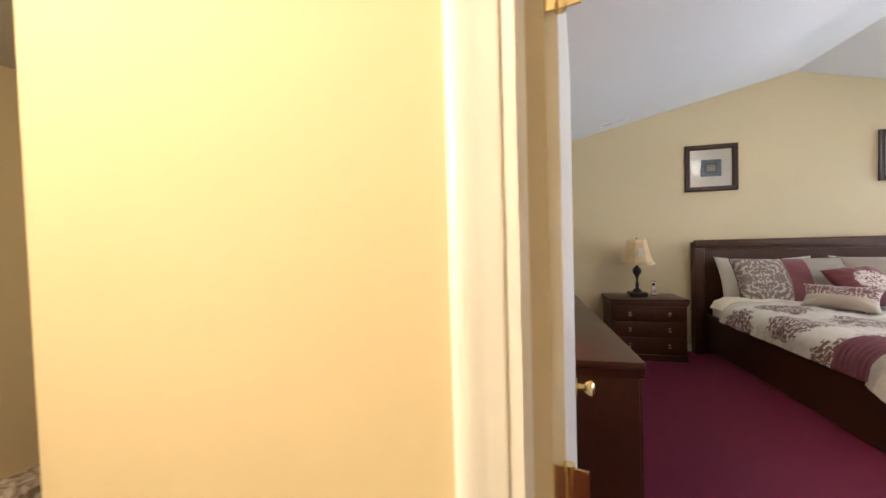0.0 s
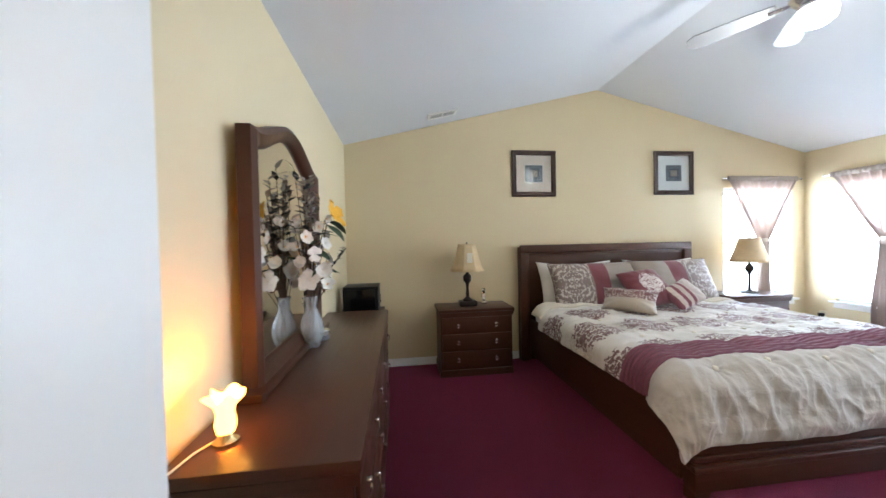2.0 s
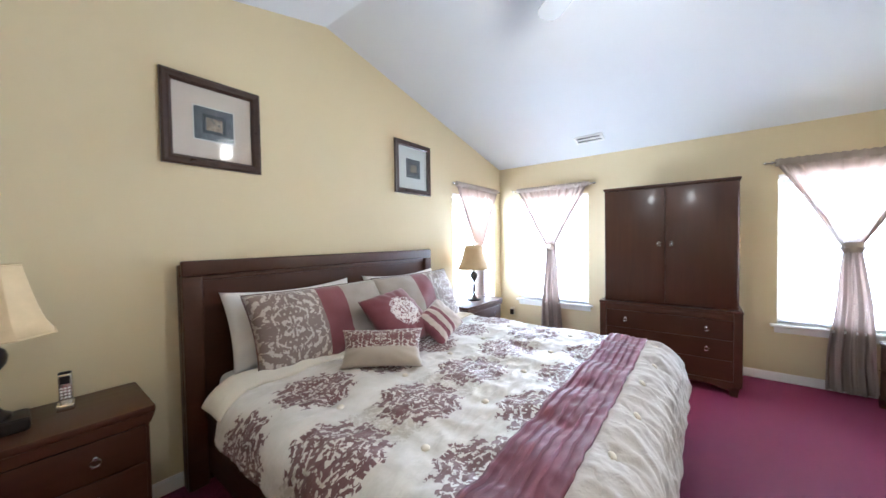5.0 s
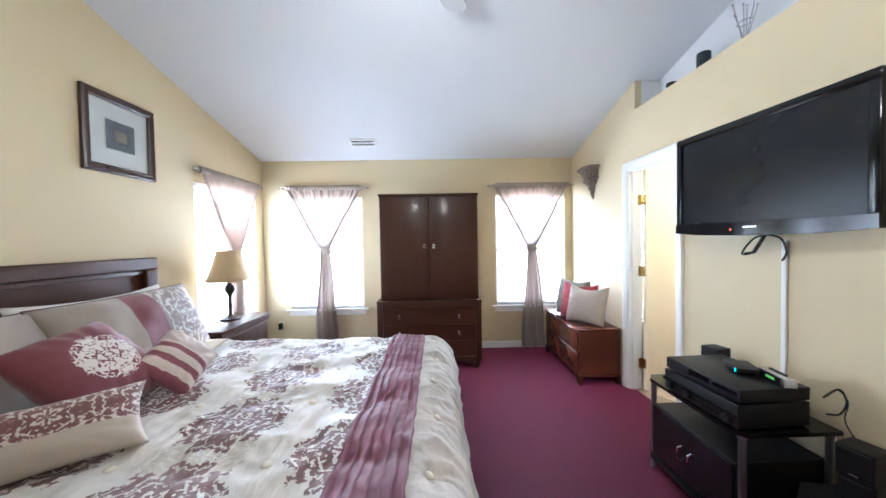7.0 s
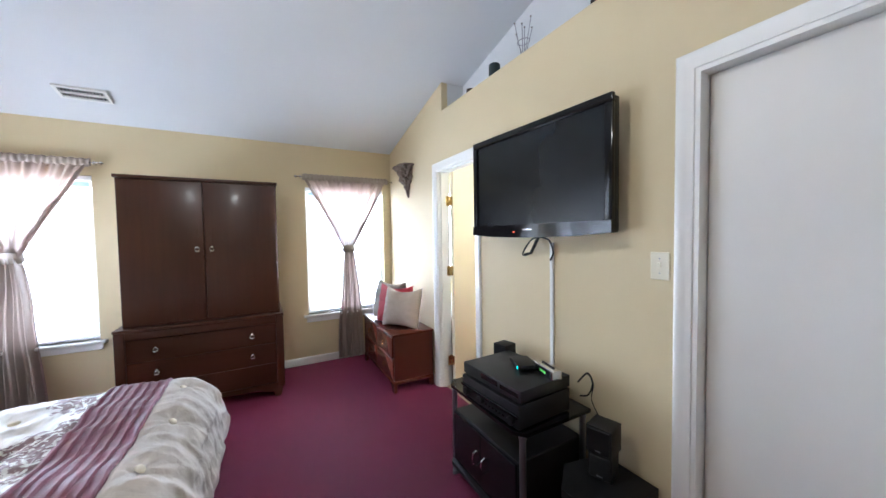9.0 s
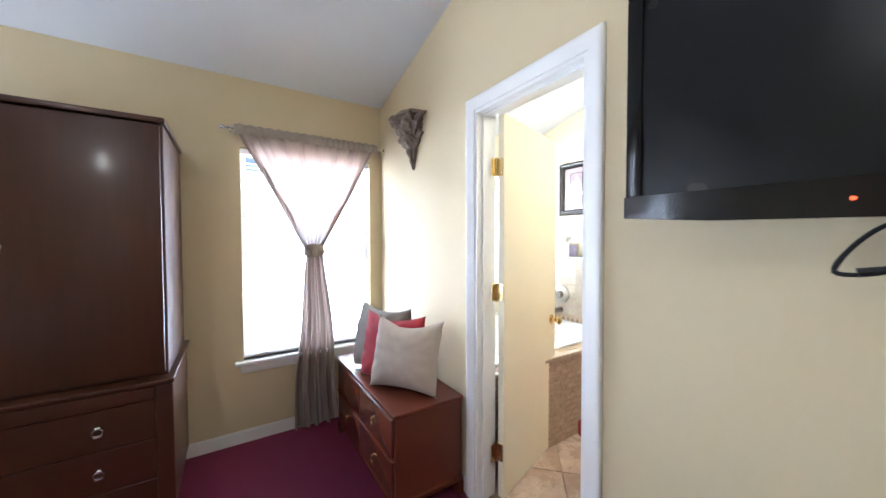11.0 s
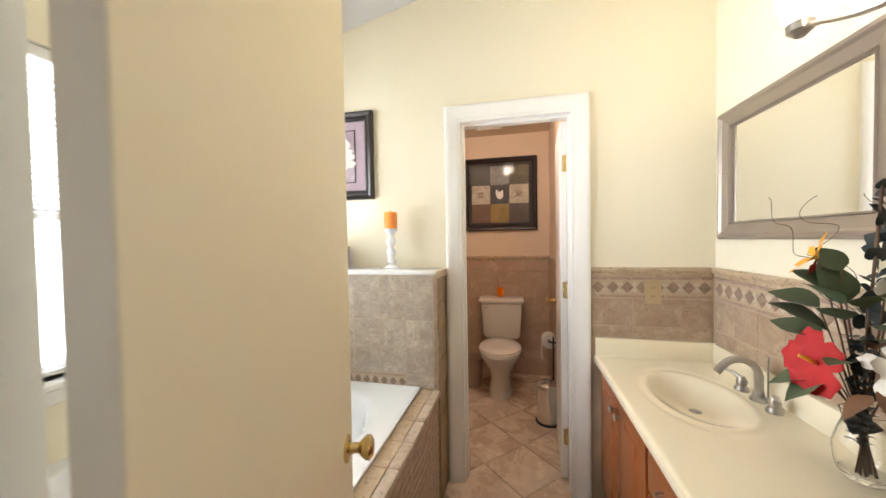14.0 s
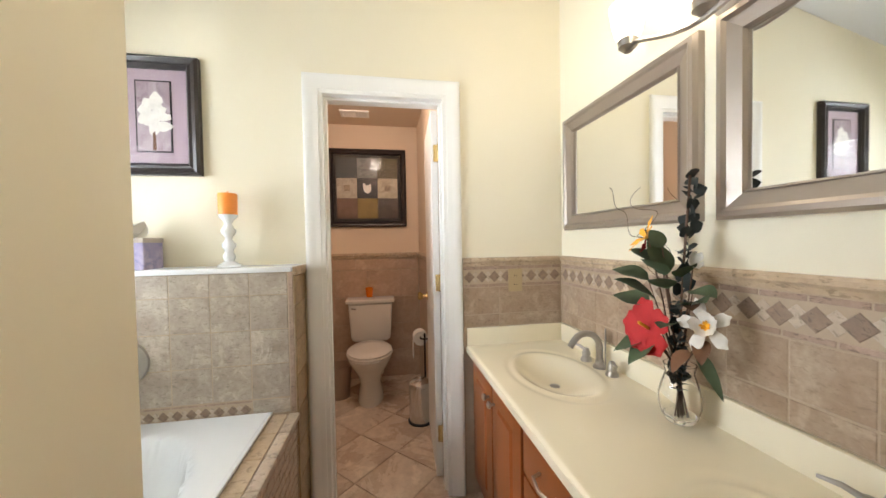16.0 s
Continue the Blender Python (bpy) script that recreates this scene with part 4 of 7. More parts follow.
def cushion(name, w, h, d, mat, m, label, piping=None, sag=0.0, ears=0.05):
    """A stuffed cushion: width x, height z, depth y about its middle."""
    c = thing(name, (0, 0, 0), label, "cushion")
    c.matrix_basis = m
    n = 26
    bm = bmesh.new()
    sides = {}
    for sgn in (-1, 1):
        for j in range(n + 1):
            for i in range(n + 1):
                u, v = i / n * 2 - 1, j / n * 2 - 1
                if sgn == 1 and (abs(u) == 1 or abs(v) == 1):
                    sides[(sgn, i, j)] = sides[(-1, i, j)]
                    continue
                px = u * w / 2 * (1 - ears * (1 - v * v))
                pz = v * h / 2 * (1 - ears * (1 - u * u))
                th = d / 2 * ((1 - abs(u) ** 2.8) * (1 - abs(v) ** 2.8)) ** 0.50
                m_ = max(abs(u), abs(v))
                wr = (0.014 * noise.noise(Vector((px * 7 + sgn * 3, pz * 7, w * 9))) + 0.010 * math.sin(math.atan2(v, u) * 15 + w * 40 + sgn) * m_ ** 3 + 0.006 * noise.noise(Vector((px * 19, pz * 19 + sgn, w * 5)))) * (1 - m_ ** 6)
                sides[(sgn, i, j)] = bm.verts.new((px, sgn * (th + wr), pz - sag * (1 - u * u) * (v > 0) * v * 0.06))
    for sgn in (-1, 1):
        for j in range(n):
            for i in range(n):
                q = [sides[(sgn, i, j)], sides[(sgn, i + 1, j)], sides[(sgn, i + 1, j + 1)], sides[(sgn, i, j + 1)]]
                bm.faces.new(q if sgn == -1 else q[::-1])
    part("cover", bm, mat, c, "", 180)
    if piping:
        pts = []
        for k in range(4 * 20 + 1):
            e, f = divmod(k % 80, 20)
            t = f / 20 * 2 - 1
            u, v = ((t, -1), (1, t), (-t, 1), (-1, -t))[e]
            pts.append((u * w / 2 * (1 - ears * (1 - v * v)), 0, v * h / 2 * (1 - ears * (1 - u * u)) - sag * (1 - u * u) * (v > 0) * v * 0.06))
        part("piping", bar(pts, 0.0042, 6), piping, c)
    return c


def lean(x, y, z, tilt, rz=0.0, roll=0.0):
    return pose(x, y, z, -tilt, 0, rz) @ pose(0, 0, 0, 0, roll, 0)


cushion("bed_pillow", 0.90, 0.50, 0.20, M_WHITE, lean(2.37, 4.33, 0.90, 22), "plump white bed pillow leaning on the headboard", sag=0.4)
cushion("bed_pillow", 0.90, 0.50, 0.20, M_WHITE, lean(3.42, 4.33, 0.90, 22), "plump white bed pillow behind the sham", sag=0.4)
cushion("pillow_sham", 1.00, 0.50, 0.21, M_SHAM_L, lean(2.465, 4.13, 0.895, 25), "king sham with damask end, burgundy band and taupe field", M_PIPING)
cushion("pillow_sham", 1.00, 0.50, 0.21, M_SHAM_R, lean(3.385, 4.13, 0.90, 24, 3), "king sham in taupe with burgundy band, damask end", M_PIPING)
cushion("throw_pillow", 0.44, 0.44, 0.19, M_MEDAL, lean(2.82, 3.84, 0.885, 46, 0, -7), "burgundy square throw pillow with pale lace medallion")
cushion("throw_pillow", 0.31, 0.27, 0.13, M_STRIPE, lean(3.06, 3.67, 0.835, 42, -14, -28), "small mauve and cream striped throw pillow")
cushion("lumbar_pillow", 0.46, 0.22, 0.19, M_LUMBAR, lean(2.45, 3.60, 0.815, 30, -48, 0), "taupe lumbar pillow with a damask band", ears=0.10)


# dresser along the west wall
dr = thing("dresser", (WX + 0.014, 0, 0), "long dark cherry dresser with glossy top and chrome pulls", "dresser")
DY0, DY1, DD, DH = 1.655, 3.515, 0.465, 0.85
part("body", one(0, DY0 + 0.015, 0.08, DD - 0.02, DY1 - 0.015, DH - 0.04, 0.004), M_CHERRY_Y, dr)
tp = bmesh.new()
box(tp, 0, DY0, DH - 0.035, DD, DY1, DH, 0.007, 2)
prism(tp, [(DY0 + 0.014, DH - 0.075), (DY1 - 0.014, DH - 0.075), (DY1 - 0.002, DH - 0.036), (DY0 + 0.002, DH - 0.036)], 0.004, DD - 0.004, "x")
part("top", tp, M_CHERRY_Y, dr)
part("plinth", one(0, DY0 + 0.01, 0, DD - 0.012, DY1 - 0.01, 0.08, 0.004), M_CHERRY_Y, dr)
for c in range(3):
    ya, yb = DY0 + 0.03 + c * 0.602, DY0 + 0.03 + c * 0.602 + 0.592
    for za, zb in ((0.095, 0.33), (0.34, 0.575), (0.585, 0.765)):
        d = part("drawer", one(DD - 0.02, ya, za, DD - 0.006, yb, zb, 0.004, 2), M_CHERRY_Y, dr)
        for ky in (ya + 0.13, yb - 0.13):
            part("pull", pull(d, DD - 0.006, ky, (za + zb) / 2 + 0.014, 1, "x"), M_CHROME, d, "small chrome drop pull")

# arched mirror standing on the dresser
MY0, MY1, MZ0 = 2.06, 2.99, DH
dm = thing("dresser_mirror", (WX + 0.035, 0, MZ0), "arched cherry-framed mirror standing on the dresser", "mirror")


def arch(y0, y1, z0, zs, rise, n=28):
    pts = [(y0, z0), (y1, z0), (y1, zs)]
    for k in range(1, n):
        t = k / n
        y = y1 + (y0 - y1) * t
        pts.append((y, zs + rise * (0.5 - 0.5 * math.cos(2 * math.pi * t)) ** 0.9))
    pts.append((y0, zs))
    return pts


out_, in_ = arch(MY0, MY1, 0.002, 0.945, 0.125), arch(MY0 + 0.085, MY1 - 0.085, 0.09, 0.885, 0.12)
fr = bmesh.new()
loops = []
for x, pl in ((0.0, out_), (0.05, out_), (0.062, [(a + (b - a) * 0.3, c + (d - c) * 0.3) for (a, c), (b, d) in zip(out_, in_)]), (0.045, [(a + (b - a) * 0.85, c + (d - c) * 0.85) for (a, c), (b, d) in zip(out_, in_)]), (0.025, in_), (0.0, in_)):
    loops.append([fr.verts.new((x, y, z)) for y, z in pl])
for A, B in zip(loops, loops[1:] + loops[:1]):
    for i in range(len(A)):
        j = (i + 1) % len(A)
        fr.faces.new((A[i], A[j], B[j], B[i]))
bmesh.ops.recalc_face_normals(fr, faces=fr.faces[:])
part("frame", fr, M_CHERRY_Z, dm, "moulded cherry frame", 40)
part("glass", flat([(y, z) for y, z in in_], 0.018, 0.022, "x"), M_MIRROR, dm, "clear mirror glass", None)
part("base", one(0.0, MY0 - 0.06, 0.0005, 0.085, MY1 + 0.06, 0.03, 0.006, 2), M_CHERRY_Y, dm)

# armoire on the east wall
AX = EX - 0.014
ar = thing("armoire", (AX, 0, 0), "tall dark cherry armoire with two doors and drawers", "armoire")
part("lower_body", one(-0.66, 1.905, 0.09, 0, 3.02, 0.735, 0.004), M_CHERRY_Y, ar)
part("waist_moulding", one(-0.695, 1.888, 0.735, 0, 3.037, 0.757, 0.008, 3), M_CHERRY_Y, ar)
ff = bmesh.new()
box(ff, -0.690, 1.893, 0.09, -0.6605, 1.955, 0.7345, 0.009, 3)
box(ff, -0.690, 2.970, 0.09, -0.6605, 3.032, 0.7345, 0.009, 3)
box(ff, -0.690, 1.955, 0.672, -0.6605, 2.970, 0.7345, 0.009, 3)
prism(ff, [(1.955, 0.135), (1.955, 0.06), (2.03, 0.06), (2.10, 0.088), (2.46, 0.10), (2.825, 0.088), (2.895, 0.06), (2.970, 0.06), (2.970, 0.135)], -0.688, -0.6605, "x")
part("face_frame", ff, M_CHERRY_Y, ar, "moulded frame round the drawers")
part("upper_body", one(-0.62, 1.915, 0.757, 0, 2.995, 1.905, 0.003), M_CHERRY_Z, ar)
part("cornice", one(-0.645, 1.905, 1.905, 0, 3.005, 1.93, 0.006, 2), M_CHERRY_Y, ar)
for s, (ya, yb) in ((1, (1.925, 2.452)), (-1, (2.458, 2.985))):
    d = part("door", one(-0.640, ya, 0.775, -0.62, yb, 1.895, 0.004, 2), M_CHERRY_Z, ar)
    part("pull", pull(d, -0.640, 2.455 - s * 0.05, 1.365, -1, "x"), M_CHROME, d, "chrome ring pull")
    part("finger_groove", one(-0.6425, 2.455 - s * 0.045 - 0.006, 1.40, -0.640, 2.455 - s * 0.045 + 0.006, 1.52, 0.001), M_CHERRY_Z, d)
for za, zb in ((0.138, 0.312), (0.315, 0.492), (0.495, 0.669)):
    d = part("drawer", one(-0.678, 1.958, za, -0.6605, 2.967, zb, 0.002), M_CHERRY_Y, ar)
    for ky in (2.14, 2.79) if zb > 0.35 else ():
        part("pull", pull(d, -0.678, ky, (za + zb) / 2 + 0.014, -1, "x"), M_CHROME, d, "chrome ring pull")
for y in (1.925, 2.95):
    part("foot", flat([(y, 0), (y + 0.05, 0), (y + 0.07, 0.089), (y - 0.015, 0.089)], -0.66, -0.58, "x"), M_CHERRY_Y, ar)
    part("foot", flat([(y, 0), (y + 0.05, 0), (y + 0.06, 0.089), (y - 0.01, 0.089)], -0.09, -0.01, "x"), M_CHERRY_Y, ar)

# low chest under the window
ch = thing("chest", (0, SY + 0.022, 0), "low red-brown drawer chest used as window seat", "chest")
CX0, CX1, CD, CH = 4.515, 5.50, 0.405, 0.54
part("body", one(CX0 + 0.015, 0, 0.095, CX1 - 0.015, CD - 0.012, CH - 0.022, 0.003), M_RED_Z, ch)
part("top", one(CX0, 0, CH - 0.022, CX1, CD + 0.005, CH, 0.006, 2), M_RED_Y, ch, "glossy red-brown top")
part("base_moulding", one(CX0, 0, 0.075, CX1, CD, 0.098, 0.006, 2), M_RED_Y, ch)
for za, zb in ((0.115, 0.29), (0.32, 0.50)):
    for xa, xb in ((CX0 + 0.03, 5.003), (5.012, CX1 - 0.03)):
        d = part("drawer", one(xa, CD - 0.012, za, xb, CD + 0.004, zb, 0.004, 2), M_RED_Y, ch)
        part("pull", pull(d, (xa + xb) / 2, CD + 0.004, (za + zb) / 2 + 0.012, 1), M_BRASS, d, "brass drop pull")
    part("divider", one(CX0 + 0.016, CD - 0.012, zb + 0.006, CX1 - 0.016, CD + 0.006, zb + 0.018, 0.003), M_RED_Y, ch)
for xa in (CX0, CX1 - 0.10):
    for yb in (0.0, CD - 0.03):
        s = 1 if xa == CX0 else -1
        x0 = xa if s == 1 else xa + 0.10
        part("bracket_foot", flat([(x0, 0), (x0 + s * 0.05, 0), (x0 + s * 0.06, 0.03), (x0 + s * 0.10, 0.055), (x0 + s * 0.10, 0.075), (x0, 0.075)], yb, yb + 0.03), M_RED_Y, ch)
cushion("throw_pillow", 0.44, 0.42, 0.22, plain("taupe_grey_cloth", (0.25, 0.21, 0.185), 0.85, var=0.06, scale=14, fine=400, bump=0.3), lean(5.06, 0.865, 0.755, 12, 200), "taupe grey throw pillow on the chest", sag=0.4, ears=0.09)
cushion("throw_pillow", 0.43, 0.40, 0.20, plain("red_cloth", (0.36, 0.022, 0.035), 0.75, var=0.1, scale=12, fine=500, bump=0.3), lean(4.91, 0.86, 0.740, 12, 208), "red throw pillow on the chest", sag=0.4, ears=0.09)
cushion("throw_pillow", 0.42, 0.40, 0.24, plain("oatmeal_linen", (0.46, 0.38, 0.315), 0.85, var=0.05, scale=14, fine=400, bump=0.35), lean(4.76, 0.84, 0.735, 16, 214), "oatmeal linen throw pillow on the chest", sag=0.6, ears=0.10)

# television on its wall arm
tv = thing("television", (3.09, 0.72, 1.43), "large black flat-screen television on a wall arm", "television", rz=4.0)
part("cabinet", one(-0.48, -0.045, 0.0, 0.48, 0.0, 0.60, 0.012, 3), M_GLOSSBLACK, tv, "glossy black case")
bz = bmesh.new()
for a in ((-0.485, 0.0, 0.565, 0.485, 0.022, 0.605), (-0.485, 0.0, 0.055, -0.447, 0.022, 0.565), (0.447, 0.0, 0.055, 0.485, 0.022, 0.565), ):
    box(bz, *a, 0.006, 2)
prism(bz, [(-0.485, 0.055), (-0.485, 0.0), (-0.30, -0.014), (0.0, -0.020), (0.30, -0.014), (0.485, 0.0), (0.485, 0.055)], 0.0, 0.028)
part("bezel", bz, M_GLOSSBLACK, tv)
part("screen", one(-0.447, 0.0, 0.055, 0.447, 0.010, 0.565), M_SCREEN, tv, "dark matt screen", None)
part("maker_mark", one(-0.035, 0.028, 0.022, 0.035, 0.0285, 0.030), M_CHROME, tv, "small pale maker's mark")
part("status_light", turned([(0.004, 0.0), (0.004, 0.002)], 8, (0.10, 0.028, 0.015), "y"), glow("red_light", (1.0, 0.1, 0.03), 2.0), tv, "red standby light")
mt = thing("tv_wall_arm", (3.09, SY, 1.40), "black folding metal wall arm behind the television", "tv mount")
part("wall_plate", one(-0.10, 0, 0.05, 0.10, 0.018, 0.42, 0.003), M_BLACK, mt)
part("arm", one(-0.03, 0.018, 0.16, 0.03, 0.080, 0.30, 0.004), M_BLACK, mt)
part("brace", bar([(0.02, 0.010, 0.06), (0.06, 0.06, -0.08), (0.10, 0.07, -0.09)], 0.009), M_BLACK, mt)
cab = bar(smooth_path([(3.10, 0.64, 1.44), (3.13, 0.67, 1.33), (3.22, 0.66, 1.31), (3.16, 0.64, 1.40), (3.05, 0.63, 1.40), (3.02, 0.62, 1.33), (3.04, 0.62, 1.28)]), 0.005, 6)
solid("power_cable", cab, M_BLACK, "looped black power cable below the television", "cable")
solid("cable_channel", one(-0.012, 0, 0, 0.012, 0.014, 0.96, 0.002), M_TRIM, "white plastic cable channel on the wall", "cable channel", (3.04, SY, 0.42))

# tv stand
ts = thing("tv_stand", (3.085, 0.86, 0), "black media stand with grey tube legs", "tv stand")
SX, SD = 0.32, 0.225
for i, (z, t) in enumerate(((0.56, 0.018), (0.10, 0.02))):
    pts = [(-SX, -SD), (SX, -SD), (SX, SD - 0.03), (SX - 0.05, SD + 0.01), (-SX + 0.05, SD + 0.01), (-SX, SD - 0.03)]
    part("shelf", flat(pts, z - t, z, "z"), M_GLOSSBLACK if i == 0 else M_BLACK, ts)
for sx in (-1, 1):
    for sy in (-1, 1):
        leg = turned([(0.018, 0.0), (0.018, 0.02), (0.015, 0.022), (0.015, 0.52), (0.018, 0.525), (0.018, 0.542)], 16, (sx * (SX - 0.025), sy * (SD - 0.03), 0))
        part("leg", leg, M_STEEL, ts, "grey tube leg")
part("cabinet", one(-SX + 0.045, -SD + 0.01, 0.10, SX - 0.045, SD - 0.02, 0.405, 0.003), M_BLACK, ts)
for s in (-1, 1):
    d = part("door", one(min(0.003 * s, s * (SX - 0.05)), SD - 0.02, 0.11, max(0.003 * s, s * (SX - 0.05)), SD - 0.006, 0.395, 0.003), M_GLOSSBLACK, ts)
    part("handle", bar([(s * 0.035, SD - 0.006, 0.29), (s * 0.037, SD + 0.015, 0.28), (s * 0.037, SD + 0.018, 0.25), (s * 0.037, SD + 0.015, 0.22), (s * 0.035, SD - 0.006, 0.21)], 0.004), M_CHROME, d, "bright bow handle")


def black_box(name, at, w, d, h, label, cat, rz=0.0):
    t = thing(name, at, label, cat, rz=rz)
    part("case", one(-w / 2, -d / 2, 0.008, w / 2, d / 2, h, 0.004, 2), M_BLACK, t)
    for sx in (-1, 1):
        for sy in (-1, 1):
            part("foot", turned([(0.012, 0), (0.012, 0.008)], 10, (sx * (w / 2 - 0.03), sy * (d / 2 - 0.03), 0)), M_BLACK, t)
    return t


rc = black_box("av_receiver", (3.01, 0.92, 0.56), 0.43, 0.34, 0.115, "black audio receiver on the media stand", "receiver", 3)
part("front_lip", one(-0.215, 0.17, 0.06, 0.215, 0.182, 0.075, 0.003), M_GLOSSBLACK, rc)
for kx in (-0.17, 0.17, 0.05):
    part("dial", turned([(0.020, 0), (0.020, 0.015), (0.016, 0.018)], 18, (kx, 0.17, 0.038), "y"), M_BLACK, rc)
for k in range(6):
    part("button", one(-0.12 + k * 0.025, 0.17, 0.03, -0.108 + k * 0.025, 0.174, 0.036), M_GLOSSBLACK, rc)
pl = black_box("disc_player", (3.01, 0.915, 0.675), 0.43, 0.33, 0.065, "flat black disc player on the receiver", "disc player", 3)
part("display", one(-0.06, 0.165, 0.03, 0.06, 0.167, 0.055), M_GLOSSBLACK, pl)
part("tray", one(-0.20, 0.165, 0.03, -0.08, 0.167, 0.05), M_GLOSSBLACK, pl)
rt = black_box("cable_modem", (3.0, 0.86, 0.74), 0.14, 0.10, 0.03, "small black modem with a teal light", "modem", -20)
part("light", one(-0.05, 0.05, 0.008, -0.046, 0.0515, 0.024), glow("teal_light", (0.02, 0.8, 0.75), 3.0), rt, "teal status light")
ck = thing("alarm_clock", (2.86, 0.83, 0.74), "silver alarm clock with a dark display", "alarm clock", rz=-12)
part("case", one(-0.075, -0.03, 0, 0.075, 0.03, 0.048, 0.010, 3), M_CHROME, ck, "silver case")
part("display", one(-0.06, 0.030, 0.010, 0.06, 0.0315, 0.038), M_SCREEN, ck)
part("digits", one(-0.03, 0.0315, 0.018, 0.02, 0.032, 0.030), glow("green_digits", (0.15, 0.6, 0.1), 0.12), ck)
for k in range(5):
    part("button", one(-0.05 + k * 0.02, -0.006, 0.048, -0.038 + k * 0.02, 0.006, 0.052), M_BLACK, ck)


def speaker(at, w, d, h, label, rz=0.0):
    s = thing("loudspeaker", at, label, "loudspeaker", "small loudspeakers", rz=rz)
    part("box", one(-w / 2, -d / 2, 0, w / 2, d / 2, h, 0.004, 2), M_BLACK, s)
    part("grille", one(-w / 2 + 0.008, d / 2, 0.008, w / 2 - 0.008, d / 2 + 0.006, h - 0.008, 0.002), M_BLACK, s)
    part("maker_mark", one(-0.012, d / 2 + 0.006, 0.016, 0.012, d / 2 + 0.0068, 0.022), M_STEEL, s)
    return s


speaker((3.30, 0.74, 0.56), 0.095, 0.10, 0.20, "small black loudspeaker on the media stand", 10)
sw = thing("subwoofer", (2.58, 0.79, 0), "black angled subwoofer on the carpet", "subwoofer")
part("cabinet", flat([(-0.13, -0.17), (0.13, -0.17), (0.17, 0.05), (0.07, 0.18), (-0.13, 0.18)], 0.02, 0.36, "z"), M_BLACK, sw)
for sx in (-0.09, 0.09):
    for sy in (-0.13, 0.12):
        part("foot", turned([(0.018, 0), (0.018, 0.02)], 10, (sx, sy, 0)), M_BLACK, sw)
speaker((2.62, 0.74, 0.36), 0.10, 0.10, 0.11, "black loudspeaker standing on the subwoofer", 20)
speaker((2.62, 0.74, 0.47), 0.11, 0.11, 0.12, "small black cube loudspeaker on the stack", 14)
solid("signal_cable", bar(smooth_path([(2.80, 0.68, 0.70), (2.77, 0.66, 0.74), (2.74, 0.65, 0.70), (2.75, 0.65, 0.62), (2.72, 0.64, 0.55), (2.66, 0.64, 0.47), (2.64, 0.66, 0.42)]), 0.0025, 6), M_BLACK, "thin black signal cable hanging to the subwoofer", "cable")
solid("signal_cable", bar(smooth_path([(2.79, 0.70, 0.70), (2.765, 0.66, 0.745), (2.745, 0.65, 0.70), (2.76, 0.66, 0.64), (2.80, 0.67, 0.62)]), 0.004, 6), M_BLACK, "thick black cable looped behind the receiver", "cable")

# ---------------------------------------------------------------- bedroom: pictures, lamps, flowers, small things
def framed(name, at, w, h, rim, matw, label, mats, inner, group="", rz=0.0, depth=0.03):
    """A framed picture that hangs on a wall behind it (its back at y = 0, face towards -y)."""
    p = thing(name, at, label, "picture", group, rz)
    m_rim, m_mat = mats
    fr = bmesh.new()
    loops = []
    for k, y in ((0.0, 0.0), (0.0, -depth * 0.75), (0.22, -depth), (0.55, -depth * 0.8), (0.75, -depth * 0.9), (1.0, -depth * 0.45), (1.0, -0.004)):
        a, b = w / 2 - rim * k, h / 2 - rim * k
        loops.append([fr.verts.new((x, y, z)) for x, z in ((-a, -b), (a, -b), (a, b), (-a, b))])
    for A, B in zip(loops, loops[1:]):
        for i in range(4):
            fr.faces.new((A[i], A[(i + 1) % 4], B[(i + 1) % 4], B[i]))
    bmesh.ops.recalc_face_normals(fr, faces=fr.faces[:])
    part("frame", fr, m_rim, p, "", 25)
    a, b = w / 2 - rim, h / 2 - rim
    part("mount", one(-a, -0.006, -b, a, -0.003, b), m_mat, p, "", None)
    inner(p, a, b)
    g = part("glass", one(-a, -0.0125, -b, a, -0.0115, b), M_PICGLASS, p, "", None)
    g.visible_shadow = False
    return p


M_PICGLASS = glassy("thin_picture_glass", (1, 1, 1), 0.01, 1.22)
M_FRAME = plain("dark_brown_frame", (0.045, 0.020, 0.012), 0.3, var=0.2, scale=20)
M_MOUNT = plain("pale_grey_mount_board", (0.47, 0.41, 0.34), 0.9, var=0.02)
M_MOUNT2 = plain("pale_blue_mount_board", (0.50, 0.51, 0.48), 0.9, var=0.02)


def print_mat(name, c1, c2, c3, scale):
    g = G(name)
    n = g.noise(scale, 5, 0.6, None, 1.5)
    n2 = g.noise(scale * 0.4, 3, 0.5, None, 0.8)
    g.set(Base_Color=g.mix(g.ramp(n, 0.42, 0.62), g.mix(g.ramp(n2, 0.4, 0.6), c1, c2), c3), Roughness=0.7)
    return g.m


M_PRINT = print_mat("slate_blue_etching", (0.055, 0.068, 0.078), (0.085, 0.10, 0.11), (0.07, 0.075, 0.075), 26)


M_PLATE = print_mat("dark_slate_plate", (0.022, 0.028, 0.034), (0.04, 0.048, 0.055), (0.03, 0.034, 0.036), 30)
M_SKETCH = print_mat("warm_sketch", (0.05, 0.05, 0.05), (0.16, 0.11, 0.07), (0.30, 0.24, 0.17), 45)


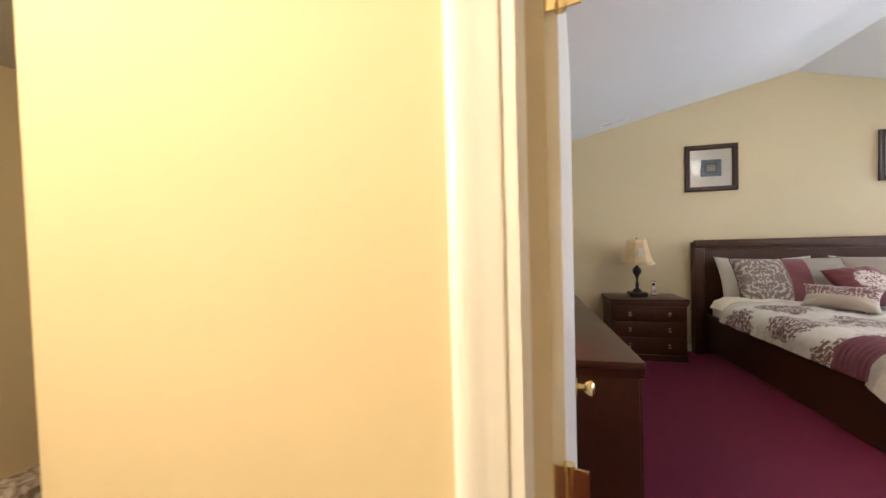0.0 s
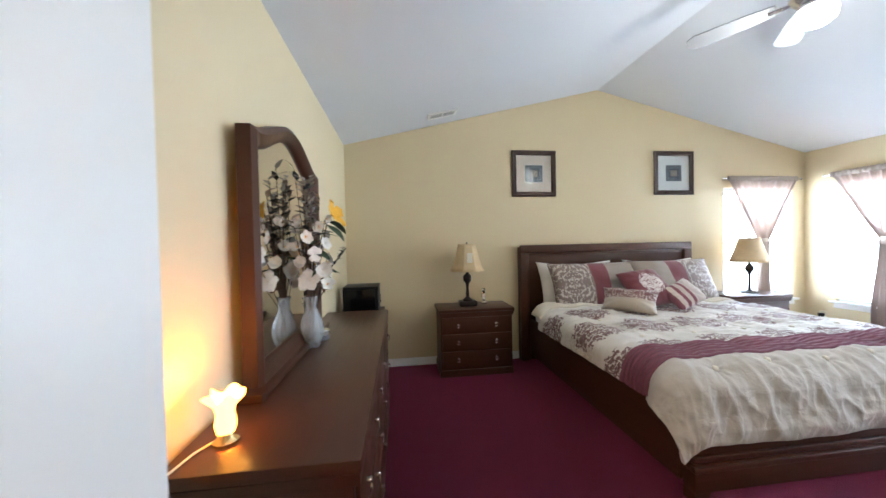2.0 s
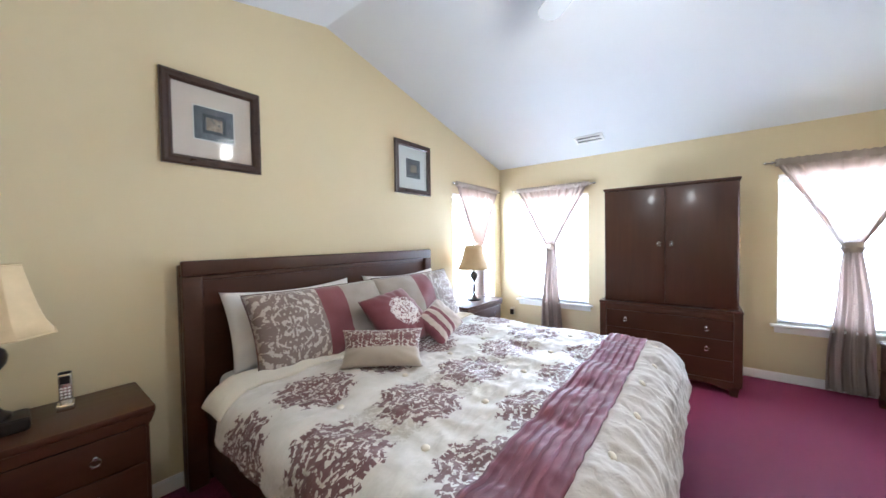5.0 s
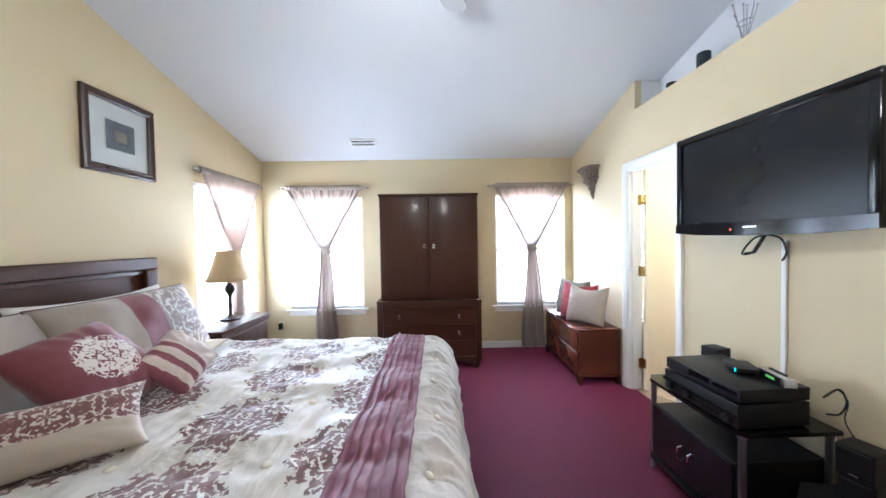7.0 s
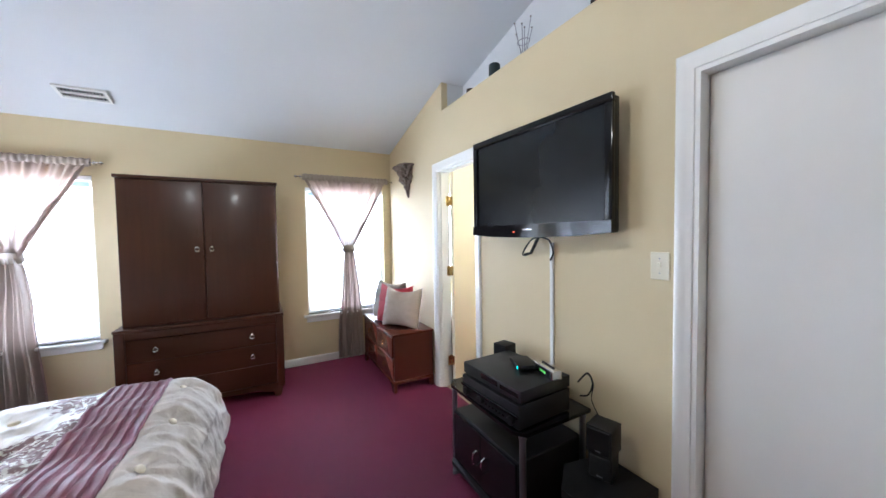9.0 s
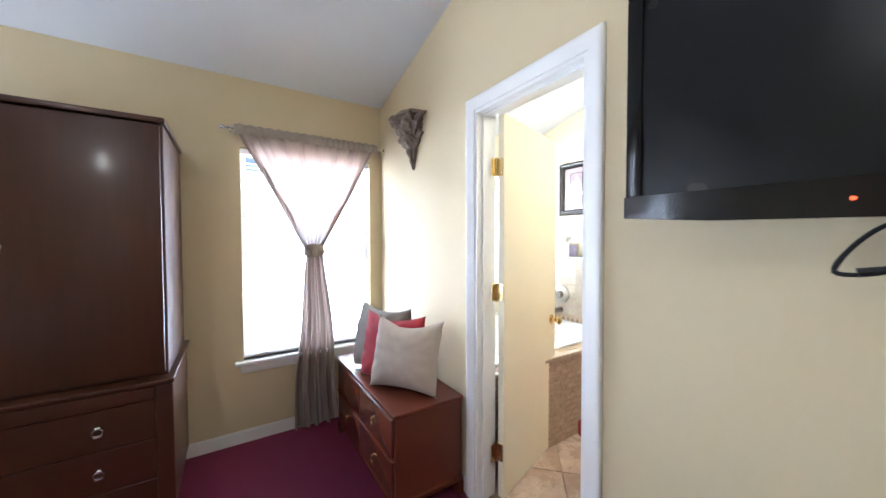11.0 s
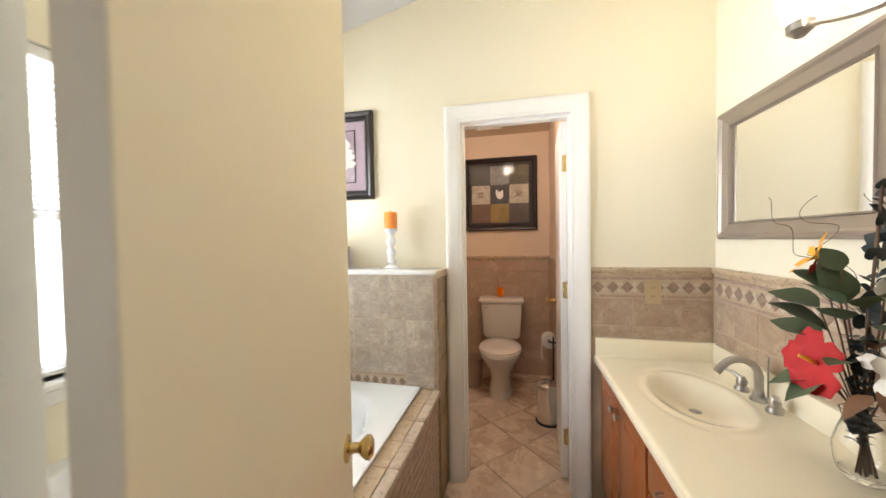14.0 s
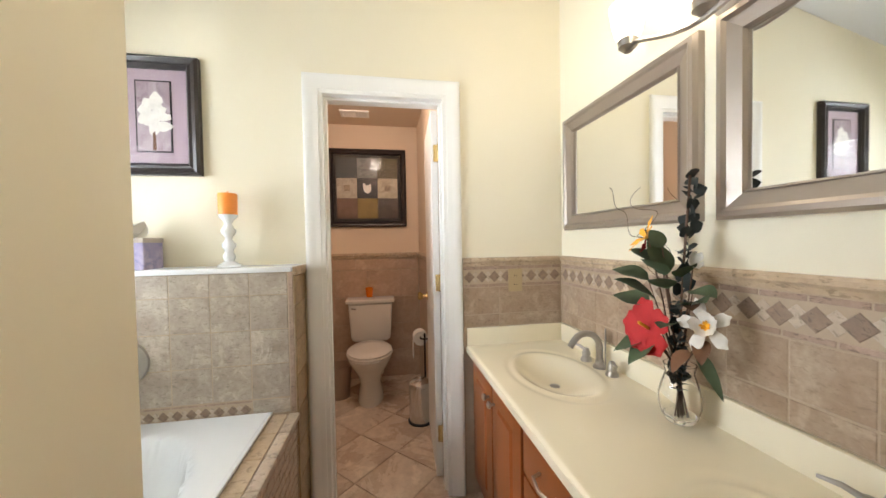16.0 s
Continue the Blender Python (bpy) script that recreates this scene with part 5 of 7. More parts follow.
def small_print(p, a, b):
    part("mount_line", one(-0.112, -0.0080, -0.104, 0.112, -0.0062, 0.104), M_MOUNT2, p, "", None)
    part("print", one(-0.106, -0.0095, -0.098, 0.106, -0.0082, 0.098), M_PRINT, p, "small slate-blue etched print", None)
    part("plate_mark", one(-0.064, -0.0102, -0.060, 0.064, -0.0097, 0.060), M_PLATE, p, "dark inner plate", None)
    part("sketch", one(-0.044, -0.0107, -0.038, 0.044, -0.0104, 0.038), M_SKETCH, p, "pale brown sketch", None)


framed("wall_picture", (1.977, NY, 2.157), 0.535, 0.535, 0.055, 0.1, "dark-framed small slate etching in a pale mount, above the bed", (M_FRAME, M_MOUNT), small_print, "pair of pictures")
framed("wall_picture", (3.787, NY, 2.174), 0.535, 0.535, 0.055, 0.1, "dark-framed small slate etching in a bluish mount, above the bed", (M_FRAME, M_MOUNT2), small_print, "pair of pictures")


def table_lamp(at, round_base, label):
    t = thing("table_lamp", at, label, "table lamp", "pair of bedside lamps")
    if round_base:
        base = turned([(0.0, 0.0), (0.085, 0.0), (0.088, 0.012), (0.06, 0.022), (0.035, 0.03), (0.02, 0.045)], 24, cap=False)
    else:
        base = one(-0.095, -0.07, 0, 0.095, 0.07, 0.055, 0.018, 3)
        lathe(base, [(0.05, 0.055), (0.05, 0.07), (0.03, 0.085), (0.02, 0.10)], 20, cap=False)
    part("base", base, M_BRONZE, t, "dark bronze base")
    stem = turned([(0.018, 0.04), (0.014, 0.10), (0.021, 0.13), (0.015, 0.16), (0.013, 0.20), (0.020, 0.24), (0.042, 0.27), (0.047, 0.30), (0.040, 0.325), (0.018, 0.345), (0.012, 0.37), (0.008, 0.42)], 20, cap=False)
    part("stem", stem, M_BRONZE, t, "turned dark bronze stem")
    sh = bmesh.new()
    rings = []
    n = 8 if not round_base else 32
    for k in range(7):
        f = k / 6
        r = 0.205 - 0.100 * f ** 0.80 if round_base else 0.178 - 0.085 * f ** 0.65
        rings.append([sh.verts.new((r * math.cos(2 * math.pi * (i + 0.5) / n) * 1.05, r * math.sin(2 * math.pi * (i + 0.5) / n) * 0.92, 0.375 + 0.285 * f)) for i in range(n)])
    for A, B in zip(rings, rings[1:]):
        for i in range(n):
            sh.faces.new((A[i], A[(i + 1) % n], B[(i + 1) % n], B[i]))
    shade_ob = part("shade", sh, M_SHADE, t, "tan bell lampshade", 30)
    md = shade_ob.modifiers.new("thick", "SOLIDIFY")
    md.thickness = 0.003
    for z, r in ((0.377, 0.203 if round_base else 0.176), (0.659, 0.105 if round_base else 0.092)):
        ring = [(r * 1.05 * math.cos(2 * math.pi * (i + 0.5) / n), r * 0.92 * math.sin(2 * math.pi * (i + 0.5) / n), z) for i in range(n + 1)]
        part("trim", bar(ring, 0.004, 6), M_SHADE, shade_ob)
    if not round_base:
        part("tag", one(-0.028, -0.150, 0.47, 0.028, -0.1485, 0.57), M_CREAMCLOTH, shade_ob, "pale paper tag on the shade")
    part("finial", turned([(0.004, 0.655), (0.009, 0.668), (0.004, 0.684)], 10), M_BRONZE, t)
    return t


table_lamp((1.115, 4.35, 0.69), False, "dark bronze bedside lamp with a tan bell shade, off")
table_lamp((4.60, 4.36, 0.69), True, "dark turned bedside lamp with a tan pleated shade, off")

ph = thing("cordless_phone", (1.31, 4.42, 0.69), "silver and black cordless phone standing in its cradle", "phone", rz=-8)
part("cradle", one(-0.028, -0.03, 0, 0.028, 0.035, 0.03, 0.006, 2), M_CHROME, ph)
hs = part("handset", one(-0.022, -0.004, 0.022, 0.022, 0.018, 0.165, 0.007, 2), M_CHROME, ph, "silver handset")
part("display", one(-0.015, -0.006, 0.115, 0.015, -0.0035, 0.150), M_BLACK, hs)
part("earpiece", one(-0.021, -0.0045, 0.155, 0.021, 0.017, 0.168, 0.004), M_BLACK, hs)
for r in range(4):
    for c in range(3):
        part("key", one(-0.016 + c * 0.012, -0.0055, 0.05 + r * 0.014, -0.008 + c * 0.012, -0.0035, 0.058 + r * 0.014), M_BLIND, hs)

stand = solid("side_stand", one(-0.20, -0.20, 0, 0.20, 0.20, 0.745, 0.005), M_CHERRY_Z, "dark square side stand in the corner by the dresser", "stand", (0.04, 4.03, 0))
bx_ = thing("small_safe", (0.045, 4.03, 0.745), "small black metal box on the corner stand", "box")
part("case", one(-0.155, -0.15, 0, 0.155, 0.15, 0.245, 0.005, 2), M_BLACK, bx_)
part("door", one(-0.14, -0.160, 0.015, 0.13, -0.15, 0.225, 0.004, 2), M_GLOSSBLACK, bx_)
part("handle", bar([(0.155, -0.12, 0.10), (0.175, -0.12, 0.10), (0.175, -0.12, 0.17), (0.155, -0.12, 0.17)], 0.005), M_CHROME, bx_, "bright side handle")


def blade(bm, base, along, up, length, width, curl=0.3, cup=0.15, n=6, petal=False):
    """A leaf or petal: a curved strip five points wide, pointed (leaf) or broad and ruffled at the tip (petal)."""
    a, u = Vector(along).normalized(), Vector(up)
    s = a.cross(u).normalized()
    u = s.cross(a).normalized()
    ph = (base[0] * 91 + base[1] * 57 + length * 300) % 6.28
    prev = None
    for i in range(n + 1):
        t = i / n
        if petal:
            wd = width / 2 * max(0.10, t ** 0.62 * (1 - 0.93 * t ** 7) ** 0.6)
        else:
            wd = width / 2 * math.sin(math.pi * min(1.0, t ** 0.75 * 0.98 + 0.02)) ** 0.8
        c = Vector(base) + a * (length * (t - 0.12 * curl * t * t)) - u * (curl * length * t * t * 0.6)
        row = []
        for o in (-1.0, -0.5, 0.0, 0.5, 1.0):
            rip = 0.20 * math.sin(t * 11 + ph + o * 2.2) * abs(o) * t if petal else 0.05 * math.sin(t * 9 + ph) * o
            back = 0.10 * length * o * o * t * t if petal else 0.0
            row.append(bm.verts.new(c + s * wd * o + u * wd * (cup * o * o + rip) - a * back))
        if prev:
            for k in range(4):
                bm.faces.new((prev[k], prev[k + 1], row[k + 1], row[k]))
        prev = row


def islands(name, bm, material, parent, label=""):
    """Each loose piece of a mesh becomes a part of its own."""
    seen = set()
    bm.verts.index_update()
    for v0 in bm.verts:
        if v0.index in seen:
            continue
        seen.add(v0.index)
        stack, group = [v0], [v0]
        while stack:
            for e in stack.pop().link_edges:
                for o in e.verts:
                    if o.index not in seen:
                        seen.add(o.index)
                        stack.append(o)
                        group.append(o)
        piece = bmesh.new()
        same = {v: piece.verts.new(v.co) for v in group}
        for f in {f for v in group for f in v.link_faces}:
            piece.faces.new([same[v] for v in f.verts])
        part(name, piece, material, parent, label, 180)
    bm.free()


def bloom(bm, at, face, r, n, rnd, curl=0.35, wide=0.9, lift=0.5):
    f = Vector(face).normalized()
    s = f.cross(Vector((0.3, 0.2, 1))).normalized()
    t = f.cross(s)
    for i in range(n):
        a = 2 * math.pi * (i + rnd.uniform(-0.15, 0.15)) / n
        d = s * math.cos(a) + t * math.sin(a)
        blade(bm, at, d + f * lift, f, r * rnd.uniform(0.85, 1.1), r * wide, curl, 0.12, 8, True)


def cloth_mat(name, c, rough=0.6):
    g = G(name)
    g.set(Base_Color=g.mix(g.noise(30, 3), shade(c, 0.75), shade(c, 1.15)), Roughness=rough, Subsurface_Weight=0.08, Subsurface_Radius=(0.01, 0.01, 0.01))
    return g.bump(g.noise(90, 2), 0.25, 0.001).m


M_LEAF = cloth_mat("green_silk_leaf", (0.062, 0.092, 0.042), 0.7)
M_DARKLEAF = cloth_mat("dark_eucalyptus_leaf", (0.018, 0.026, 0.026))
M_BROWNLEAF = cloth_mat("brown_silk_leaf", (0.16, 0.07, 0.03))
M_PETAL = cloth_mat("white_silk_petal", (0.78, 0.74, 0.68))
M_REDPETAL = cloth_mat("red_silk_petal", (0.42, 0.007, 0.008), 0.75)
M_ORANGE = cloth_mat("orange_silk_petal", (0.80, 0.36, 0.02))
M_TWIG = plain("brown_twig", (0.10, 0.055, 0.035), 0.8, var=0.2, scale=30)
M_DARKTWIG = plain("black_twig", (0.016, 0.013, 0.015), 0.7, var=0.2, scale=30)
M_FROST = G("frosted_ribbed_glass").set(Base_Color=(0.93, 0.95, 0.97), Roughness=0.18, Transmission_Weight=0.75, IOR=1.4).m

# white flowers in a ribbed vase on the dresser
rnd = random.Random(7)
va = thing("flower_vase", (-0.055, 2.62, 0.85), "ribbed clear glass vase on the dresser, standing", "vase")
vm = bmesh.new()
prof = [(0.034, 0.0), (0.040, 0.012), (0.052, 0.05), (0.058, 0.085), (0.052, 0.13), (0.036, 0.17), (0.026, 0.20), (0.027, 0.23), (0.034, 0.262), (0.030, 0.260), (0.022, 0.22), (0.022, 0.20), (0.045, 0.13), (0.050, 0.085), (0.044, 0.04), (0.0, 0.02)]
lathe(vm, prof, 48, cap=False)
for v in vm.verts:
    a = math.atan2(v.co.y, v.co.x)
    k = 1 + 0.05 * math.cos(12 * a)
    v.co.x, v.co.y = v.co.x * k, v.co.y * k
part("glass", vm, M_FROST, va, "", 60)
tin = thing("small_tin", (-0.03, 2.75, 0.85), "small stacked silver tin beside the vase on the dresser", "tin")
part("base", turned([(0.0, 0.0005), (0.034, 0.0005), (0.036, 0.003), (0.036, 0.026), (0.034, 0.028), (0.0, 0.028)], 28, cap=False), M_STEEL, tin)
part("lid", turned([(0.0, 0.0285), (0.036, 0.0285), (0.038, 0.031), (0.038, 0.050), (0.034, 0.055), (0.0, 0.056)], 28, cap=False), M_CHROME, tin, "bright metal lid")
fl = thing("flower_arrangement", (-0.055, 2.62, 0.90), "white silk flowers with a yellow hibiscus and dark twigs", "flowers")
stems, white, green, brown, dark, taupe, lily_heart = (bmesh.new() for _ in range(7))
for k in range(22):
    z = 0.27 + 0.016 * k
    a = k * 2.4
    p = Vector((0.02 + 0.065 * math.cos(a), -0.02 + 0.10 * math.sin(a), z))
    tube(stems, [(0, 0, 0.02), (p.x * 0.25, p.y * 0.25, z * 0.55), tuple(p)], 0.0022, 5)
    bloom(white, p, (p.x + rnd.uniform(-0.05, 0.08), p.y + rnd.uniform(-0.10, 0.06), rnd.uniform(-0.01, 0.10)), rnd.uniform(0.045, 0.066) if z < 0.42 else rnd.uniform(0.030, 0.045), 5 + k % 2, rnd, rnd.uniform(-0.2, 0.45), 0.95, rnd.uniform(0.35, 0.9))
    if k % 3 == 0:
        bloom(lily_heart, p, (p.x + 0.05, p.y - 0.04, 0.05), 0.014, 5, rnd, 0.1, 0.5, 1.3)
for k in range(20):
    z = rnd.uniform(0.50, 0.86)
    p = Vector((rnd.uniform(-0.05, 0.06), rnd.uniform(-0.14, 0.09), z))
    tube(stems, [(0, 0, 0.02), (p.x * 0.3, p.y * 0.3, z * 0.5), tuple(p)], 0.0018, 5)
    for q in range(8):
        b = p - Vector((p.x * 0.10 * q, p.y * 0.10 * q, q * 0.024))
        blade((taupe, taupe, dark)[q % 3], b, (rnd.uniform(-1, 1), rnd.uniform(-1, 1), 0.5), (0, 0, 1), rnd.uniform(0.045, 0.07), 0.026, 0.3)
for k in range(16):
    z = rnd.uniform(0.30, 0.56)
    a = rnd.uniform(0, 6.28)
    blade(green, (0.02 * math.cos(a), 0.03 * math.sin(a), z), (math.cos(a) + 0.3, math.sin(a), rnd.uniform(-0.2, 0.5)), (0, 0, 1), rnd.uniform(0.09, 0.14), 0.06, 0.5)
for k in range(5):
    blade(brown, (0.03, -0.02 + 0.02 * k, 0.30), (0.6, rnd.uniform(-0.6, 0.8), -0.5), (0, 0, 1), 0.09, 0.05, 0.6)
lily = bmesh.new()
bloom(lily, (0.10, 0.06, 0.63), (0.8, -0.2, 0.35), 0.10, 5, rnd, 0.30, 0.9, 0.7)
blade(green, (0.09, 0.05, 0.60), (0.5, 0.5, -0.25), (0, 0, 1), 0.13, 0.075, 0.4)
blade(green, (0.08, 0.03, 0.58), (0.6, -0.2, -0.35), (0, 0, 1), 0.14, 0.08, 0.4)
tube(stems, [(0, 0, 0.02), (0.03, 0.01, 0.35), (0.09, 0.05, 0.63)], 0.003, 5)
twig = bmesh.new()
tube(twig, [(0.0, 0.0, 0.05), (0.05, 0.06, 0.30), (0.10, 0.16, 0.38), (0.14, 0.26, 0.45)], 0.004, 6)
for k in range(15):
    t = k / 14
    p = Vector((0.05 + 0.09 * t, 0.06 + 0.20 * t, 0.30 + 0.15 * t))
    blade(twig, p, (rnd.uniform(-1, 1), rnd.uniform(-1, 1), rnd.uniform(-0.3, 1)), (0, 0, 1), 0.036, 0.022, 0.3)
for nm, bm_, m_ in (("stem", stems, M_TWIG), ("white_petal", white, M_PETAL), ("leaf", green, M_LEAF), ("brown_leaf", brown, M_BROWNLEAF), ("bud", dark, M_DARKLEAF), ("spray_leaf", taupe, cloth_mat("taupe_silk_leaf", (0.30, 0.26, 0.20))), ("flower_heart", lily_heart, M_ORANGE), ("hibiscus_petal", lily, cloth_mat("yellow_silk_petal", (0.80, 0.42, 0.02))), ("dark_twig", twig, M_DARKTWIG)):
    islands(nm, bm_, m_, fl)

# glowing night lamp on the dresser
nl = thing("night_lamp", (-0.065, 1.785, 0.85), "small ruffled glass night lamp glowing amber on the dresser", "night lamp")
nl.matrix_basis = nl.matrix_basis @ Matrix.Diagonal((0.72, 0.72, 0.88, 1.0))
nm_ = bmesh.new()
lathe(nm_, [(0.030, 0.035), (0.036, 0.06), (0.030, 0.09), (0.034, 0.115), (0.050, 0.135), (0.060, 0.15)], 36, cap=False)
for v in nm_.verts:
    a = math.atan2(v.co.y, v.co.x)
    k = max(0.0, (v.co.z - 0.10) / 0.05)
    v.co.x, v.co.y, v.co.z = v.co.x * (1 + 0.22 * k * math.cos(5 * a)), v.co.y * (1 + 0.22 * k * math.cos(5 * a)), v.co.z + 0.012 * k * math.sin(5 * a)
part("shade", nm_, glow("amber_glass_glow", (1.0, 0.40, 0.05), 6.5), nl, "amber glowing ruffled shade", 60)
part("base", turned([(0.042, 0), (0.044, 0.010), (0.030, 0.020), (0.024, 0.034)], 20), M_BRASS, nl)
solid("lamp_cord", bar([(-0.09, 1.80, 0.855), (-0.12, 1.74, 0.854), (-0.13, 1.68, 0.854), (-0.15, 1.64, 0.845), (-0.15, 1.642, 0.6)], 0.003, 6), M_OUTLET, "thin pale cord of the night lamp", "cord")


def wall_plate(name, at, rz, w, h, label, kind):
    p = thing(name, at, label, kind, rz=rz)
    part("plate", one(-w / 2, -0.006, -h / 2, w / 2, 0, h / 2, 0.002), M_OUTLET, p)
    return p


s_ = wall_plate("light_switch", (2.463, SY, 1.29), 180, 0.073, 0.114, "ivory plastic light switch by the closet door", "switch")
part("toggle", one(-0.005, -0.016, -0.005, 0.005, -0.006, 0.014, 0.001), M_OUTLET, s_)
for z in (-0.03, 0.03):
    part("screw", turned([(0.003, 0), (0.003, -0.001)], 8, (0, -0.006, z), "y"), M_STEEL, s_)
o_ = wall_plate("wall_outlet", (EX, 4.39, 0.355), -90, 0.07, 0.114, "ivory wall outlet with a black plug, by the window", "outlet")
part("plug", one(-0.022, -0.05, -0.045, 0.022, -0.006, 0.03, 0.005, 2), M_BLACK, o_, "black plug")


def vent(at, tilt, w, h, label, rz=0.0):
    """A ceiling register of a frame and slats; lies in its own xy plane, face down."""
    v = thing("ceiling_vent", at, label, "vent")
    v.matrix_basis = pose(*at, 0, 0, 0) @ pose(0, 0, 0, 0, tilt, rz)
    fr = bmesh.new()
    for a in ((-w / 2, -h / 2, w / 2, -h / 2 + 0.02), (-w / 2, h / 2 - 0.02, w / 2, h / 2), (-w / 2, -h / 2 + 0.02, -w / 2 + 0.02, h / 2 - 0.02), (w / 2 - 0.02, -h / 2 + 0.02, w / 2, h / 2 - 0.02), (-0.006, -h / 2 + 0.02, 0.006, h / 2 - 0.02)):
        box(fr, a[0], a[1], -0.012, a[2], a[3], 0.0)
    part("frame", fr, M_TRIM, v)
    # black sheet in place of the shade inside the duct
    part("backing", one(-w / 2 + 0.02, -h / 2 + 0.02, -0.001, w / 2 - 0.02, h / 2 - 0.02, 0.0), M_BLACK, v)
    n = int((h - 0.04) / 0.020)
    for k in range(n):
        y = -h / 2 + 0.024 + k * 0.020
        part("slat", flat([(y, -0.010), (y + 0.0015, -0.010), (y + 0.009, -0.0015), (y + 0.0075, -0.0015)], -w / 2 + 0.02, w / 2 - 0.02, "x"), M_TRIM, v, "", None)
    return v


sE = math.degrees(math.atan((RZ - EZ) / (EX - RX)))
vent((5.27, 3.20, roof_z(5.27) - 0.003), sE, 0.16, 0.30, "white slatted ceiling vent near the armoire")
vent((0.87, 4.27, roof_z(0.87) - 0.003), -sE, 0.30, 0.14, "white slatted ceiling vent over the nightstand")

# carved wall bracket
br = bmesh.new()
n = 40
rings = []
for k in range(34):
    t = k / 33
    z = 2.185 - 0.335 * t
    r = 0.112 * (1 - t) ** 1.7 + 0.022 * (1 - t) ** 0.3 + 0.004 + 0.016 * math.exp(-((t - 0.45) / 0.10) ** 2)
    ring = []
    for i in range(n + 1):
        a = math.pi * i / n
        d = 1 + 0.42 * noise.noise(Vector((math.cos(a) * 4, t * 13, math.sin(a) * 4))) + 0.14 * math.sin(9 * a + t * 14)
        ring.append(br.verts.new((r * 1.2 * math.cos(a) * d, r * math.sin(a) * d * 1.05, z - 2.185)))
    rings.append(ring)
for A, B in zip(rings, rings[1:]):
    for i in range(n):
        br.faces.new((A[i], A[i + 1], B[i + 1], B[i]))
sc = thing("wall_bracket", (5.105, SY + 0.001, 2.185), "carved grey-brown scroll wall bracket shelf", "wall bracket")
part("carving", br, plain("aged_resin", (0.25, 0.19, 0.15), 0.6, 0.1, var=0.35, scale=26, bump=0.5, dist=0.004), sc, "", 60)
part("shelf", flat([(-0.145, 0.0), (0.145, 0.0), (0.125, 0.09), (0.06, 0.125), (-0.06, 0.125), (-0.125, 0.09)], 0.0, 0.022, "z"), plain("aged_resin_top", (0.25, 0.19, 0.15), 0.6, 0.1, var=0.3, scale=26, bump=0.4, dist=0.003), sc)

# things on the plant ledge
solid("small_cup", turned([(0.030, 0), (0.034, 0.004), (0.036, 0.085), (0.032, 0.085), (0.030, 0.01), (0, 0.008)], 20, cap=False), M_BRONZE, "small dark cup on the plant ledge", "cup", (4.02, 0.49, nz))
solid("pillar_candle", turned([(0.0, 0), (0.042, 0.0), (0.042, 0.14), (0.036, 0.145), (0.0, 0.14)], 24, cap=False), plain("dark_green_wax", (0.012, 0.025, 0.03), 0.5, var=0.1), "dark green pillar candle on the plant ledge", "candle", (3.70, 0.49, nz))
wv = thing("wire_candle_stand", (3.40, 0.48, nz), "thin wire branching ornament on the plant ledge", "ornament")
for k in range(6):
    a = 2 * math.pi * k / 6
    part("wire", bar([(0.006 * math.cos(a), 0.006 * math.sin(a), 0), (0.02 * math.cos(a), 0.02 * math.sin(a), 0.10), (0.07 * math.cos(a), 0.05 * math.sin(a), 0.24 + 0.04 * (k % 2))], 0.0025, 6), M_STEEL, wv)
    part("bead", turned([(0.002, -0.008), (0.008, 0), (0.002, 0.008)], 10, (0.07 * math.cos(a), 0.05 * math.sin(a), 0.245 + 0.04 * (k % 2))), M_CHROME, wv)
part("ring", bar([(0.045 * math.cos(a), 0.035 * math.sin(a), 0.16) for a in [k * math.pi / 8 for k in range(17)]], 0.0025, 6), M_STEEL, wv)
pr = thing("ledge_picture", (2.74, 0.45, nz), "red framed picture leaning on the plant ledge", "picture", rz=180)
M_REDART = print_mat("red_abstract_print", (0.20, 0.012, 0.012), (0.30, 0.03, 0.025), (0.12, 0.008, 0.010), 8)
pz = bmesh.new()
for a in ((-0.16, 0, 0.16, 0.03), (-0.16, 0.35, 0.16, 0.38), (-0.16, 0.03, -0.135, 0.35), (0.135, 0.03, 0.16, 0.35)):
    box(pz, a[0], -0.02, a[1], a[2], 0.0, a[3], 0.003)
part("frame", pz, M_BRONZE, pr)
part("print", one(-0.135, -0.012, 0.03, 0.135, -0.002, 0.35), M_REDART, pr, "deep red print", None)

# ceiling fan with a light
FX, FY = 2.78, 2.46
fan = thing("ceiling_fan", (FX, FY, RZ), "white five-blade ceiling fan with a lit glass bowl", "ceiling fan")
part("canopy", turned([(0.075, -0.005), (0.072, -0.04), (0.03, -0.075)], 24), M_CHROME, fan)
part("rod", turned([(0.012, -0.07), (0.012, -0.32)], 12), M_CHROME, fan)
part("motor", turned([(0.03, -0.30), (0.095, -0.33), (0.115, -0.37), (0.115, -0.43), (0.085, -0.46), (0.05, -0.475)], 32), M_CHROME, fan, "bright metal motor housing")
M_FANW = plain("white_fan_blade", (0.38, 0.38, 0.38), 0.4, var=0.03)
bl = flat([(0.16, -0.045), (0.30, -0.062), (0.56, -0.070), (0.605, -0.045), (0.615, 0.0), (0.605, 0.045), (0.56, 0.070), (0.30, 0.062), (0.16, 0.045)], -0.004, 0.004, "z")
bl_me = mesh_of(bl, "blade", M_FANW, 30)
ir = one(0.08, -0.018, -0.004, 0.20, 0.018, 0.004, 0.002)
ir_me = mesh_of(ir, "blade_iron", M_CHROME, 30)
